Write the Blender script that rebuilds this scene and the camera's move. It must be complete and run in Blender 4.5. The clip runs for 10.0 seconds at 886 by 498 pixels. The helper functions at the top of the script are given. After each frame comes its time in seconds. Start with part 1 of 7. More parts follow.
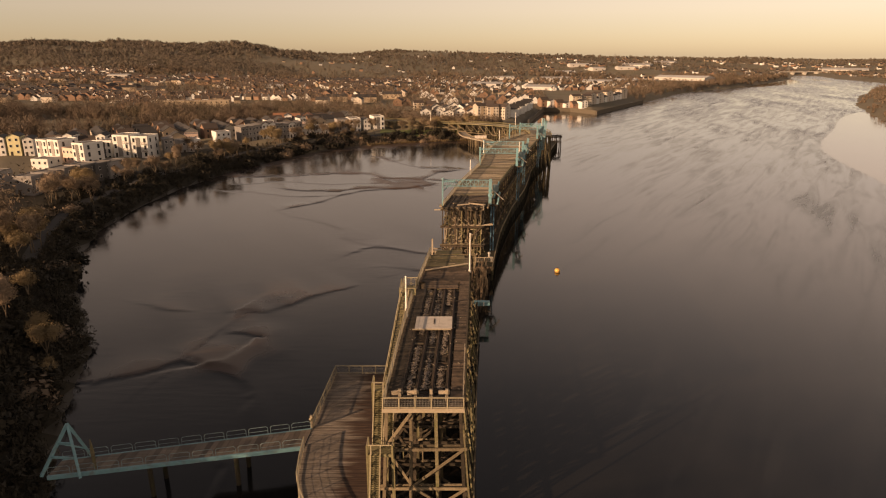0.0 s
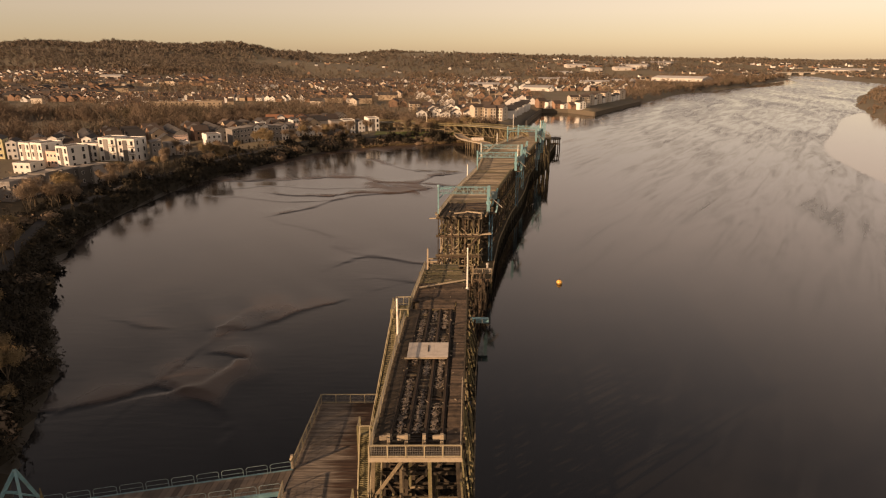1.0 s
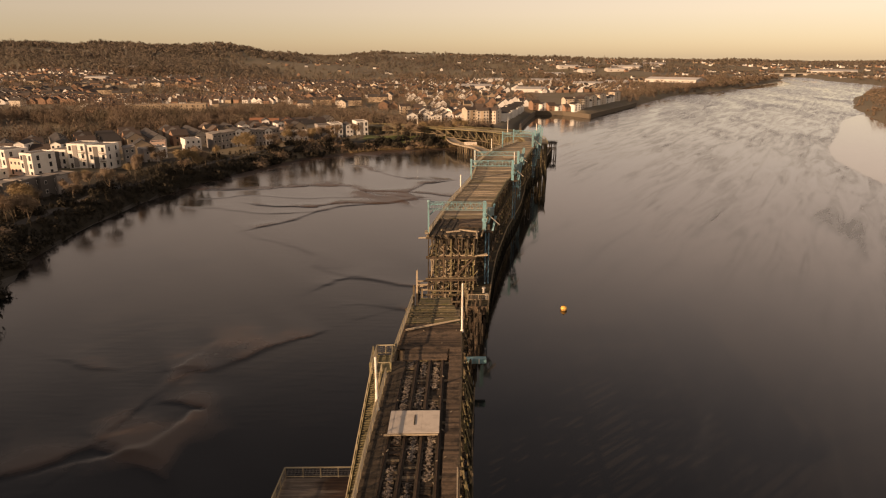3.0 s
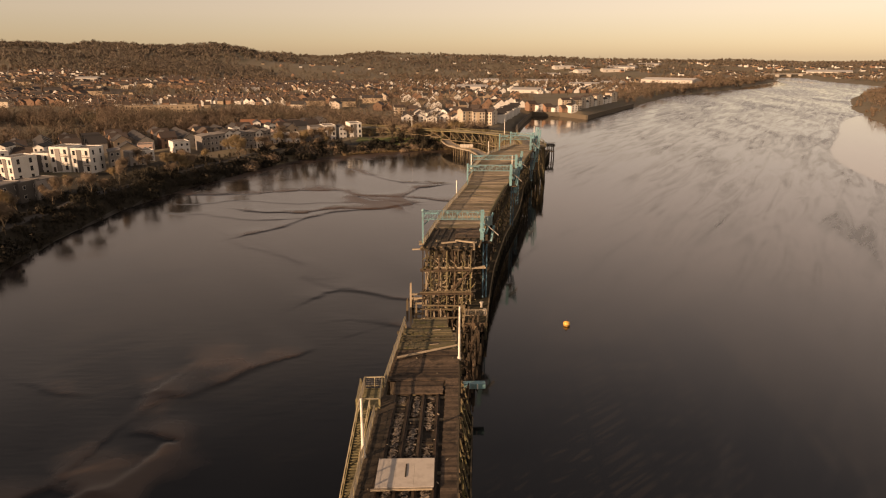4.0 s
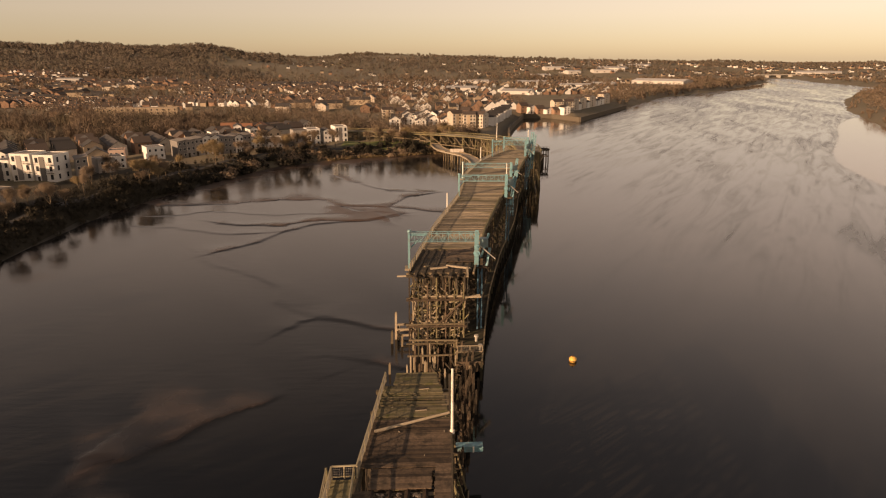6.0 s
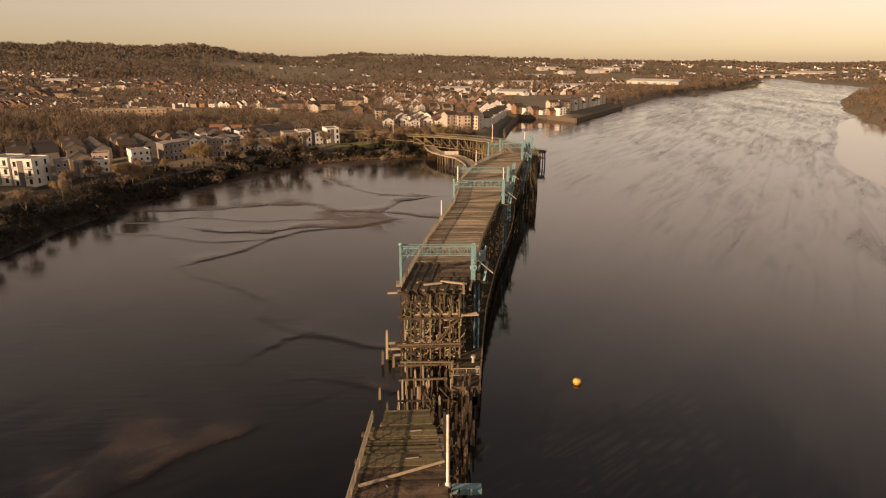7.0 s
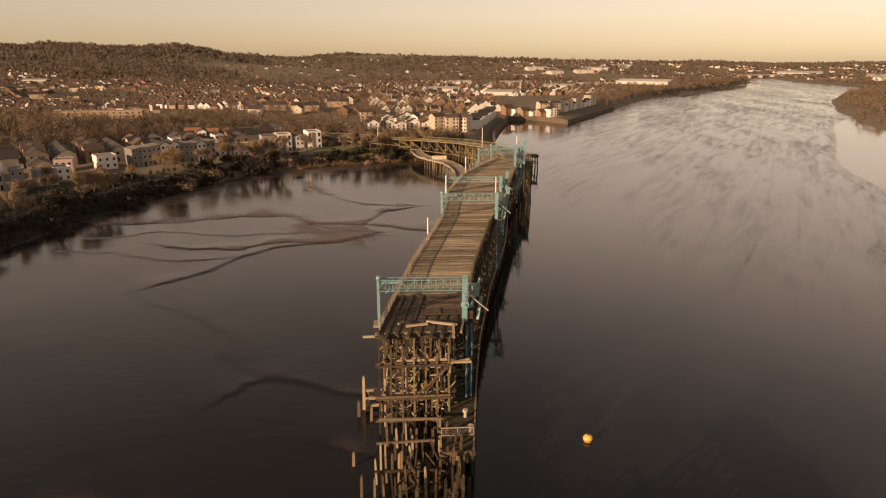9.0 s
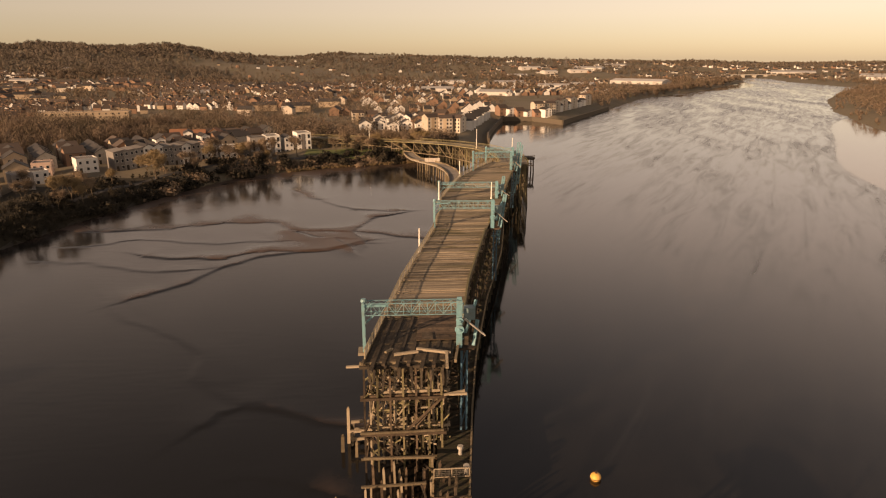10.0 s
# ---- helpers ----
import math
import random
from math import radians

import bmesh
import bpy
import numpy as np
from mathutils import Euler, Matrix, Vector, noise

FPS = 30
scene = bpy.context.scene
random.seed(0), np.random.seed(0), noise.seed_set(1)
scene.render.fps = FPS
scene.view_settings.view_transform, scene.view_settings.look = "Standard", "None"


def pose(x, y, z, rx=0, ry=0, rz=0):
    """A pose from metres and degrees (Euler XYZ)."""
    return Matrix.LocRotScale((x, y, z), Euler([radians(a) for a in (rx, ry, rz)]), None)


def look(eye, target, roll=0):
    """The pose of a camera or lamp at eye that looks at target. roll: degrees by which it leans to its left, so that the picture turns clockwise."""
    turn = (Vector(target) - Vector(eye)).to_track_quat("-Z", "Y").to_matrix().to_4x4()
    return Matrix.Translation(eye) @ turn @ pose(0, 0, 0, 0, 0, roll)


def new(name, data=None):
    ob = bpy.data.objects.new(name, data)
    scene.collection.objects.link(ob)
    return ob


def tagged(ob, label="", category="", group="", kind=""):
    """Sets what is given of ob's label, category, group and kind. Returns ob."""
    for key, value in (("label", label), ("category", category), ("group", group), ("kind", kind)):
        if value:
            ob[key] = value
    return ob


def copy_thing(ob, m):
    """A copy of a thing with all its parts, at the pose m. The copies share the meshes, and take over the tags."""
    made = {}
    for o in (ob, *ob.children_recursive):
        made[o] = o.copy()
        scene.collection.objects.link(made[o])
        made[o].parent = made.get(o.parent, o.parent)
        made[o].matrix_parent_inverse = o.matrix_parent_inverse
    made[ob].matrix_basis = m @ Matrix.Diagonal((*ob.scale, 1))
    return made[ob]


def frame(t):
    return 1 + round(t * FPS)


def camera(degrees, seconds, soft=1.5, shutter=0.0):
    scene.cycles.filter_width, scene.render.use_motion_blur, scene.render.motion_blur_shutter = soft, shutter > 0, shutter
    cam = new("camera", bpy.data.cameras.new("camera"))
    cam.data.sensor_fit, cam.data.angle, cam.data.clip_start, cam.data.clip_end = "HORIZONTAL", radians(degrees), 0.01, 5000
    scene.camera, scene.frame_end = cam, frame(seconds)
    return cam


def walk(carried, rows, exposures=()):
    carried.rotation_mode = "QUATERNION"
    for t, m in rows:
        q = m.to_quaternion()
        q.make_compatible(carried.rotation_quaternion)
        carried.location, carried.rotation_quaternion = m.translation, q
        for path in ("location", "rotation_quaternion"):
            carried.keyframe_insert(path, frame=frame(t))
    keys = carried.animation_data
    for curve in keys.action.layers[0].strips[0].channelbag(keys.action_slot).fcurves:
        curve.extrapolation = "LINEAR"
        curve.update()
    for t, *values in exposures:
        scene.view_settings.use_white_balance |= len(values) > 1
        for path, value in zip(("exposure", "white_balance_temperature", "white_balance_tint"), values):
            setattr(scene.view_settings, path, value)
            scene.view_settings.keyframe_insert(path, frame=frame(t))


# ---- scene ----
cam = camera(70.0, 10.0, soft=1.15)
# seconds, x, y, z, yaw, pitch
PATH = [
    (0.0, 0.000, 0.000, 51.85, 0.00, -17.03), (0.5, 0.114, 4.316, 51.80, -0.150, -17.01), (1.0, 0.220, 8.572, 51.76, -0.309, -16.985),
    (1.5, 0.320, 12.776, 51.71, -0.478, -16.96), (2.0, 0.419, 16.934, 51.67, -0.656, -16.94), (2.5, 0.518, 21.055, 51.62, -0.843, -16.91),
    (3.25, 0.680, 27.17, 51.55, -1.143, -16.88), (4.0, 0.847, 33.266, 51.48, -1.453, -16.845), (4.5, 0.978, 37.311, 51.43, -1.673, -16.82),
    (5.0, 1.123, 41.355, 51.38, -1.900, -16.80), (5.5, 1.287, 45.407, 51.33, -2.134, -16.785), (6.25, 1.590, 51.53, 51.26, -2.500, -16.762),
    (7.0, 1.914, 57.680, 51.18, -2.877, -16.746), (7.5, 2.178, 61.834, 51.13, -3.137, -16.74), (8.0, 2.475, 66.034, 51.08, -3.403, -16.737),
    (8.5, 2.807, 70.285, 51.03, -3.674, -16.739), (9.0, 3.177, 74.596, 50.98, -3.951, -16.745), (9.5, 3.588, 78.974, 50.92, -4.233, -16.757),
    (10.0, 4.044, 83.426, 50.87, -4.519, -16.773),
]
walk(cam, [(t, pose(x, y, z, 90 + pitch, 0, yaw)) for t, x, y, z, yaw, pitch in PATH],
     exposures=[(0.0, 0.66, 11700, 26), (10.0, 0.66, 11700, 26)])

# ---- sky and sun ----
SUN_WAY = Vector((0.80, 0.60, 0.0)).normalized()      # where the shadows point
SUN_UP = radians(14)
world = bpy.data.worlds.new("sky")
scene.world = world
world.use_nodes = True
wn, wl = world.node_tree.nodes, world.node_tree.links
wn.clear()
sky = wn.new("ShaderNodeTexSky")
sky.sky_type, sky.sun_disc = "NISHITA", False
sky.sun_elevation, sky.sun_rotation = SUN_UP, math.atan2(-SUN_WAY.x, -SUN_WAY.y)
sky.air_density, sky.dust_density, sky.ozone_density, sky.altitude = 0.68, 0.7, 1.0, 50
back = wn.new("ShaderNodeBackground")
back.inputs["Strength"].default_value = 0.05
veil = wn.new("ShaderNodeBackground")          # warm haze low down; a brighter band above the view, added to brighten the water
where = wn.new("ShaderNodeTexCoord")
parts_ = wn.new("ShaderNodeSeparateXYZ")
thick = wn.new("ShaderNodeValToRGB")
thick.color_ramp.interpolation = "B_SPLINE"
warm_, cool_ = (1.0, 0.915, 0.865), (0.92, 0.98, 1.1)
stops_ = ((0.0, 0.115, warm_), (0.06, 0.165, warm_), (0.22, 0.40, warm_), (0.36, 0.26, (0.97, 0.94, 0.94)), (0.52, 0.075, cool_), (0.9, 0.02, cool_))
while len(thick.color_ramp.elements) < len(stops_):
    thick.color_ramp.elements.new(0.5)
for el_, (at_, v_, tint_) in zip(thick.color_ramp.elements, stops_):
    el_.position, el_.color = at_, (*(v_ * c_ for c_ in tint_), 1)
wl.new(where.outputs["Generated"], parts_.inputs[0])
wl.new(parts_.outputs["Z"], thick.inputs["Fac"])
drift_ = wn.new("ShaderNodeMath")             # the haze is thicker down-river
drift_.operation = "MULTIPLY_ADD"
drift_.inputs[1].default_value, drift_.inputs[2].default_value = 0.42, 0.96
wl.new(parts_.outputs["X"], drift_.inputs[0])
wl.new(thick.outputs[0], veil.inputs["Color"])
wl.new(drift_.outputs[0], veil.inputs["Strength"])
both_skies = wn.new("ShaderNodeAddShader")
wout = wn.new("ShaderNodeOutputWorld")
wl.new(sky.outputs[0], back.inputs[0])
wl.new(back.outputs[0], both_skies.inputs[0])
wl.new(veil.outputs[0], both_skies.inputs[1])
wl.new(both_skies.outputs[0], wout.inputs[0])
sun_data = bpy.data.lights.new("sun", "SUN")
sun_data.energy, sun_data.angle, sun_data.color = 3.7, radians(0.6), (1.0, 0.855, 0.73)
sun = new("sun", sun_data)
sun.matrix_world = look((0, 0, 200), Vector((0, 0, 200)) + SUN_WAY * math.cos(SUN_UP) - Vector((0, 0, math.sin(SUN_UP))))


# ---- materials ----
def material(name, c1, c2, rough=0.8, fine=6.0, coarse=0.4, bump=0.15, metal=0.0, stain=None, stain_amount=0.5, vary=0.25, stretch=None, spec=0.3):
    """Two scales of noise between two colours, stains of a third, and a random shift of tone per object."""
    m = bpy.data.materials.new(name)
    m.use_nodes = True
    n, l = m.node_tree.nodes, m.node_tree.links
    bsdf = n["Principled BSDF"]
    geo = n.new("ShaderNodeNewGeometry")
    src = geo.outputs["Position"]
    if stretch:
        mp = n.new("ShaderNodeMapping")
        mp.inputs["Scale"].default_value = stretch
        l.new(src, mp.inputs["Vector"])
        src = mp.outputs[0]
    def tex(scale, detail=4.0):
        t = n.new("ShaderNodeTexNoise")
        t.inputs["Scale"].default_value, t.inputs["Detail"].default_value, t.inputs["Roughness"].default_value = scale, detail, 0.6
        l.new(src, t.inputs["Vector"])
        return t.outputs["Fac"]
    def ramp(v, a, b):
        r = n.new("ShaderNodeMapRange")
        r.inputs["From Min"].default_value, r.inputs["From Max"].default_value = a, b
        l.new(v, r.inputs["Value"])
        return r.outputs[0]
    def mix(f, a, b, mode="MIX"):
        x = n.new("ShaderNodeMix")
        x.data_type, x.blend_type = "RGBA", mode
        for sock, val in ((x.inputs[0], f), (x.inputs[6], a), (x.inputs[7], b)):
            if isinstance(val, (int, float)):
                sock.default_value = val
            elif isinstance(val, tuple):
                sock.default_value = (*val, 1)
            else:
                l.new(val, sock)
        return x.outputs[2]
    f1, f2 = tex(fine), tex(coarse, 3.0)
    col = mix(ramp(f1, 0.3, 0.7), c1, c2)
    col = mix(ramp(f2, 0.35, 0.65), col, mix(0.5, c1, c2), "MIX")
    if stain:
        f3 = tex(coarse * 2.3, 5.0)
        r = ramp(f3, 0.5, 0.68)
        mul = n.new("ShaderNodeMath")
        mul.operation = "MULTIPLY"
        mul.inputs[1].default_value = stain_amount
        l.new(r, mul.inputs[0])
        col = mix(mul.outputs[0], col, stain)
    if vary:
        info = n.new("ShaderNodeObjectInfo")
        hsv = n.new("ShaderNodeHueSaturation")
        mr = n.new("ShaderNodeMapRange")
        mr.inputs["To Min"].default_value, mr.inputs["To Max"].default_value = 1 - vary, 1 + vary
        l.new(info.outputs["Random"], mr.inputs["Value"])
        l.new(mr.outputs[0], hsv.inputs["Value"])
        l.new(col, hsv.inputs["Color"])
        col = hsv.outputs[0]
    l.new(col, bsdf.inputs["Base Color"])
    rr = n.new("ShaderNodeMapRange")
    rr.inputs["To Min"].default_value, rr.inputs["To Max"].default_value = max(rough - 0.12, 0.02), min(rough + 0.12, 1)
    l.new(f1, rr.inputs["Value"])
    l.new(rr.outputs[0], bsdf.inputs["Roughness"])
    bsdf.inputs["Metallic"].default_value = metal
    bsdf.inputs["Specular IOR Level"].default_value = spec
    if bump:
        b = n.new("ShaderNodeBump")
        b.inputs["Strength"].default_value, b.inputs["Distance"].default_value = bump, 0.1
        l.new(f1, b.inputs["Height"])
        l.new(b.outputs[0], bsdf.inputs["Normal"])
    return m


TIMBER = material("weathered_timber", (0.108, 0.083, 0.054), (0.215, 0.168, 0.112), 0.85, 5, 0.5, 0.3, stain=(0.06, 0.05, 0.03), vary=0.5)
PALE_TIMBER = material("pale_timber", (0.26, 0.21, 0.15), (0.42, 0.345, 0.26), 0.8, 5, 0.7, 0.2, stain=(0.26, 0.20, 0.12), vary=0.15)
# for charred wood, and for frames darkened to stand for under-deck shade
DARK_TIMBER = material("charred_and_shade_timber", (0.026, 0.021, 0.016), (0.07, 0.054, 0.038), 0.85, 5, 0.5, 0.3, stain=(0.14, 0.10, 0.07), vary=0.35)
MOSSY_TIMBER = material("mossy_timber", (0.068, 0.056, 0.034), (0.20, 0.165, 0.098), 0.9, 3, 0.35, 0.3, stain=(0.075, 0.08, 0.022), stain_amount=0.7, vary=0.45)
LICHEN_TIMBER = material("lichened_timber", (0.15, 0.13, 0.07), (0.26, 0.225, 0.13), 0.9, 4, 0.6, 0.25, stain=(0.14, 0.11, 0.06), vary=0.25)
DECK_TIMBER = material("deck_boards", (0.12, 0.096, 0.066), (0.36, 0.295, 0.22), 0.85, 1.6, 0.12, 0.3, stain=(0.075, 0.068, 0.026), stain_amount=0.8, vary=0.55, stretch=(0.3, 1, 1))
BROWN_DECK = material("brown_deck_boards", (0.10, 0.076, 0.06), (0.19, 0.15, 0.12), 0.75, 3, 0.3, 0.2, stain=(0.30, 0.235, 0.18), stain_amount=0.6, vary=0.38, stretch=(0.14, 1, 1))
RUST_DECK = material("rusty_boards", (0.045, 0.031, 0.022), (0.15, 0.105, 0.072), 0.8, 3, 0.35, 0.25, stain=(0.022, 0.018, 0.013), stain_amount=0.85, vary=0.55)
# wet timber, darkened further for the shade on the river side
WET_SHADE_TIMBER = material("wet_shade_piles", (0.024, 0.02, 0.014), (0.06, 0.05, 0.032), 0.8, 4, 0.6, 0.3, stain=(0.05, 0.06, 0.025), vary=0.3)
PALE_CYAN = material("pale_cyan_rail_steel", (0.15, 0.24, 0.25), (0.22, 0.32, 0.33), 0.5, 3, 0.6, 0.03, stain=(0.2, 0.17, 0.14), stain_amount=0.4, vary=0.1)
LITTER = material("track_litter", (0.11, 0.088, 0.07), (0.33, 0.27, 0.22), 0.95, 3.2, 0.5, 0.4, stain=(0.05, 0.04, 0.03), stain_amount=0.9, vary=0)
PANEL = material("pale_sheet", (0.50, 0.44, 0.38), (0.60, 0.54, 0.47), 0.7, 2, 0.5, 0.05, stain=(0.36, 0.31, 0.26), vary=0)
WHITE_POLE = material("white_painted_steel", (0.70, 0.66, 0.58), (0.80, 0.77, 0.70), 0.45, 3, 0.6, 0.03, stain=(0.42, 0.32, 0.22), stain_amount=0.5, vary=0.08)
CYAN = material("cyan_painted_steel", (0.11, 0.275, 0.31), (0.19, 0.385, 0.42), 0.5, 3, 0.6, 0.05, stain=(0.20, 0.13, 0.08), stain_amount=0.45, vary=0.12)
BLUE = material("dull_blue_steel", (0.05, 0.13, 0.19), (0.08, 0.19, 0.25), 0.5, 3, 0.6, 0.05, stain=(0.07, 0.06, 0.05), vary=0.12)
RAIL_WOOD = material("handrail_timber", (0.27, 0.225, 0.15), (0.39, 0.335, 0.235), 0.8, 5, 0.5, 0.15, stain=(0.22, 0.18, 0.10), vary=0.15)
GALV = material("galvanised_mesh", (0.20, 0.185, 0.165), (0.30, 0.28, 0.25), 0.5, 5, 0.6, 0.02, metal=0.4, vary=0.08)
STEEL = material("rusted_rail_steel", (0.06, 0.04, 0.03), (0.13, 0.08, 0.05), 0.55, 5, 0.6, 0.1, metal=0.5, vary=0.15)
BUOY = material("buoy_orange", (0.85, 0.42, 0.10), (0.92, 0.52, 0.16), 0.45, 3, 1, 0.02, vary=0)
CONCRETE = material("concrete", (0.34, 0.31, 0.27), (0.46, 0.43, 0.38), 0.9, 2, 0.4, 0.15, stain=(0.20, 0.18, 0.14), vary=0.1)
QUAY_STONE = material("dark_quay_stone", (0.08, 0.065, 0.048), (0.15, 0.12, 0.09), 0.9, 2, 0.2, 0.2, vary=0)
WALL_WHITE = material("white_render", (0.62, 0.60, 0.56), (0.72, 0.70, 0.66), 0.85, 1.5, 0.2, 0.03, stain=(0.52, 0.48, 0.42), vary=0.10)
WALL_CREAM = material("cream_render", (0.46, 0.40, 0.33), (0.56, 0.49, 0.41), 0.85, 1.5, 0.2, 0.03, stain=(0.36, 0.26, 0.20), vary=0.15)
WALL_YELLOW = material("yellow_render", (0.66, 0.58, 0.33), (0.73, 0.66, 0.42), 0.85, 1.5, 0.2, 0.03, vary=0.12)
WALL_PINK = material("pink_render", (0.54, 0.38, 0.31), (0.62, 0.46, 0.38), 0.85, 1.5, 0.2, 0.03, vary=0.1)
WALL_GREY = material("grey_cladding", (0.16, 0.15, 0.14), (0.24, 0.22, 0.205), 0.8, 1.5, 0.2, 0.05, vary=0.55, stretch=(1, 1, 6))
WALL_BRICK = material("red_brick", (0.19, 0.115, 0.08), (0.27, 0.165, 0.115), 0.9, 3, 0.3, 0.1, vary=0.25)
WALL_BUFF = material("buff_brick", (0.34, 0.26, 0.185), (0.44, 0.35, 0.26), 0.9, 3, 0.3, 0.1, vary=0.2)
ROOF_DARK = material("slate_roof", (0.034, 0.031, 0.03), (0.066, 0.059, 0.055), 0.7, 3, 0.3, 0.15, vary=0.3)
ROOF_RED = material("clay_roof", (0.22, 0.10, 0.06), (0.30, 0.145, 0.09), 0.85, 3, 0.3, 0.15, vary=0.2)
ROOF_BROWN = material("brown_tile_roof", (0.058, 0.044, 0.038), (0.10, 0.075, 0.062), 0.85, 3, 0.3, 0.15, vary=0.3)
ROOF_FLAT = material("grey_felt_roof", (0.14, 0.125, 0.115), (0.22, 0.20, 0.18), 0.85, 1, 0.2, 0.05, vary=0.2)
PANE = material("dark_window_glass", (0.02, 0.022, 0.025), (0.045, 0.05, 0.055), 0.08, 0.3, 0.1, 0, vary=0.3, spec=0.6)
FRAME_MAT = material("window_frame_paint", (0.55, 0.53, 0.5), (0.65, 0.63, 0.6), 0.5, 3, 1, 0, vary=0.05)
SHED_WALL = material("shed_cladding", (0.40, 0.37, 0.34), (0.52, 0.49, 0.45), 0.6, 0.5, 0.05, 0.02, vary=0.12)
SHED_ROOF = material("shed_roof", (0.34, 0.33, 0.31), (0.47, 0.45, 0.43), 0.6, 0.5, 0.05, 0.02, vary=0.12)
BARK = material("bark", (0.10, 0.075, 0.05), (0.18, 0.14, 0.10), 0.9, 6, 1, 0.3, vary=0.2)
TWIG = material("bare_twigs", (0.15, 0.108, 0.074), (0.25, 0.18, 0.125), 0.9, 0.6, 0.06, 0, vary=0.25)
TWIG_OCHRE = material("ochre_leaves", (0.18, 0.127, 0.07), (0.265, 0.19, 0.105), 0.9, 0.8, 0.1, 0, vary=0.25)
# near-black: the shade over the bank is put into the leaf colour
BUSH = material("shade_dark_scrub_leaves", (0.016, 0.014, 0.010), (0.043, 0.035, 0.023), 0.9, 0.6, 0.08, 0, vary=0.3)
WOOD_FAR = material("far_woodland", (0.075, 0.054, 0.040), (0.225, 0.162, 0.118), 0.95, 0.15, 0.02, 0, stain=(0.06, 0.058, 0.034), stain_amount=0.7, vary=0)
WOOD_HILL = material("hillside_woodland", (0.078, 0.064, 0.052), (0.19, 0.15, 0.118), 0.95, 0.09, 0.018, 0, stain=(0.10, 0.085, 0.055), stain_amount=0.8, vary=0)
GRASS = material("winter_grass", (0.125, 0.102, 0.07), (0.195, 0.16, 0.112), 0.95, 0.5, 0.012, 0.3, stain=(0.095, 0.095, 0.045), stain_amount=0.5, vary=0)
# ground colour darkened likewise, to carry the bank's shade
SCRUB = material("shade_dark_scrub_ground", (0.02, 0.017, 0.011), (0.048, 0.038, 0.023), 0.95, 0.8, 0.06, 0.5, vary=0)
LAWN = material("mown_grass", (0.12, 0.14, 0.045), (0.17, 0.19, 0.07), 0.95, 1.5, 0.1, 0.2, vary=0)
ASPHALT = material("asphalt", (0.05, 0.047, 0.044), (0.085, 0.08, 0.074), 0.9, 4, 0.3, 0.1, vary=0)
MUDBANK = material("wet_bank_mud", (0.028, 0.023, 0.016), (0.055, 0.045, 0.03), 0.5, 1.5, 0.1, 0.4, vary=0)


def water_material():
    m = bpy.data.materials.new("river_water")
    m.use_nodes = True
    n, l = m.node_tree.nodes, m.node_tree.links
    bsdf = n["Principled BSDF"]
    bsdf.inputs["IOR"].default_value = 1.48
    geo = n.new("ShaderNodeNewGeometry")
    def tex(scale, rot, stretch, detail, distort=0.0, rough=0.5):
        mp = n.new("ShaderNodeMapping")
        mp.vector_type = "TEXTURE"
        mp.inputs["Rotation"].default_value = (0, 0, radians(-rot))
        mp.inputs["Scale"].default_value = stretch
        l.new(geo.outputs["Position"], mp.inputs["Vector"])
        t = n.new("ShaderNodeTexNoise")
        t.inputs["Scale"].default_value, t.inputs["Detail"].default_value = scale, detail
        t.inputs["Distortion"].default_value, t.inputs["Roughness"].default_value = distort, rough
        l.new(mp.outputs[0], t.inputs["Vector"])
        return t.outputs["Fac"]
    def math_(op, a, b):
        x = n.new("ShaderNodeMath")
        x.operation = op
        for sock, v in zip(x.inputs, (a, b)):
            if isinstance(v, (int, float)):
                sock.default_value = v
            else:
                l.new(v, sock)
        return x.outputs[0]
    def span(v, a, b, c, d):
        r = n.new("ShaderNodeMapRange")
        for name, value in (("From Min", a), ("From Max", b), ("To Min", c), ("To Max", d)):
            r.inputs[name].default_value = value
        l.new(v, r.inputs["Value"])
        return r.outputs[0]
    # broad wind lanes, and torn wisps that lie along the stream
    lane = tex(0.016, 14, (1.0, 5.0, 1), 4.0, 1.4)
    wisp = tex(0.19, 33, (1.0, 8.0, 1), 6.0, 0.9, 0.62)
    small = tex(0.5, 36, (1.0, 5.0, 1), 6.0, 0.8, 0.6)
    both = math_("ADD", math_("MULTIPLY", lane, 0.8), math_("ADD", math_("MULTIPLY", wisp, 0.9), math_("ADD", math_("MULTIPLY", small, 0.08), 0.11)))
    # the wind does not reach the strip beside the staith
    sep = n.new("ShaderNodeSeparateXYZ")
    l.new(geo.outputs["Position"], sep.inputs[0])
    off = math_("ADD", math_("MULTIPLY", sep.outputs["Y"], -0.16), sep.outputs["X"])
    windy = math_("ADD", both, span(off, -18, 60, -0.3, 0.0))
    silt = n.new("ShaderNodeMix")          # silt clouds
    silt.data_type = "RGBA"
    silt.inputs[6].default_value, silt.inputs[7].default_value = (0.006, 0.0056, 0.0052, 1), (0.016, 0.0142, 0.0124, 1)
    l.new(span(math_("ADD", math_("MULTIPLY", tex(0.14, 40, (1.0, 2.6, 1), 4.0, 1.2), 0.5), math_("MULTIPLY", tex(0.04, 60, (1.0, 2.0, 1), 5.0, 1.5), 0.7)), 0.46, 0.74, 0.0, 1.0), silt.inputs[0])
    l.new(silt.outputs[2], bsdf.inputs["Base Color"])
    l.new(span(windy, 0.82, 1.16, 0.07, 0.30), bsdf.inputs["Roughness"])
    rip = tex(4.0, 30, (1.0, 1.3, 1), 4.0)
    b = n.new("ShaderNodeBump")
    b.inputs["Distance"].default_value = 0.09
    l.new(span(windy, 0.82, 1.16, 0.0, 0.28), b.inputs["Strength"])
    l.new(rip, b.inputs["Height"])
    l.new(b.outputs[0], bsdf.inputs["Normal"])
    return m


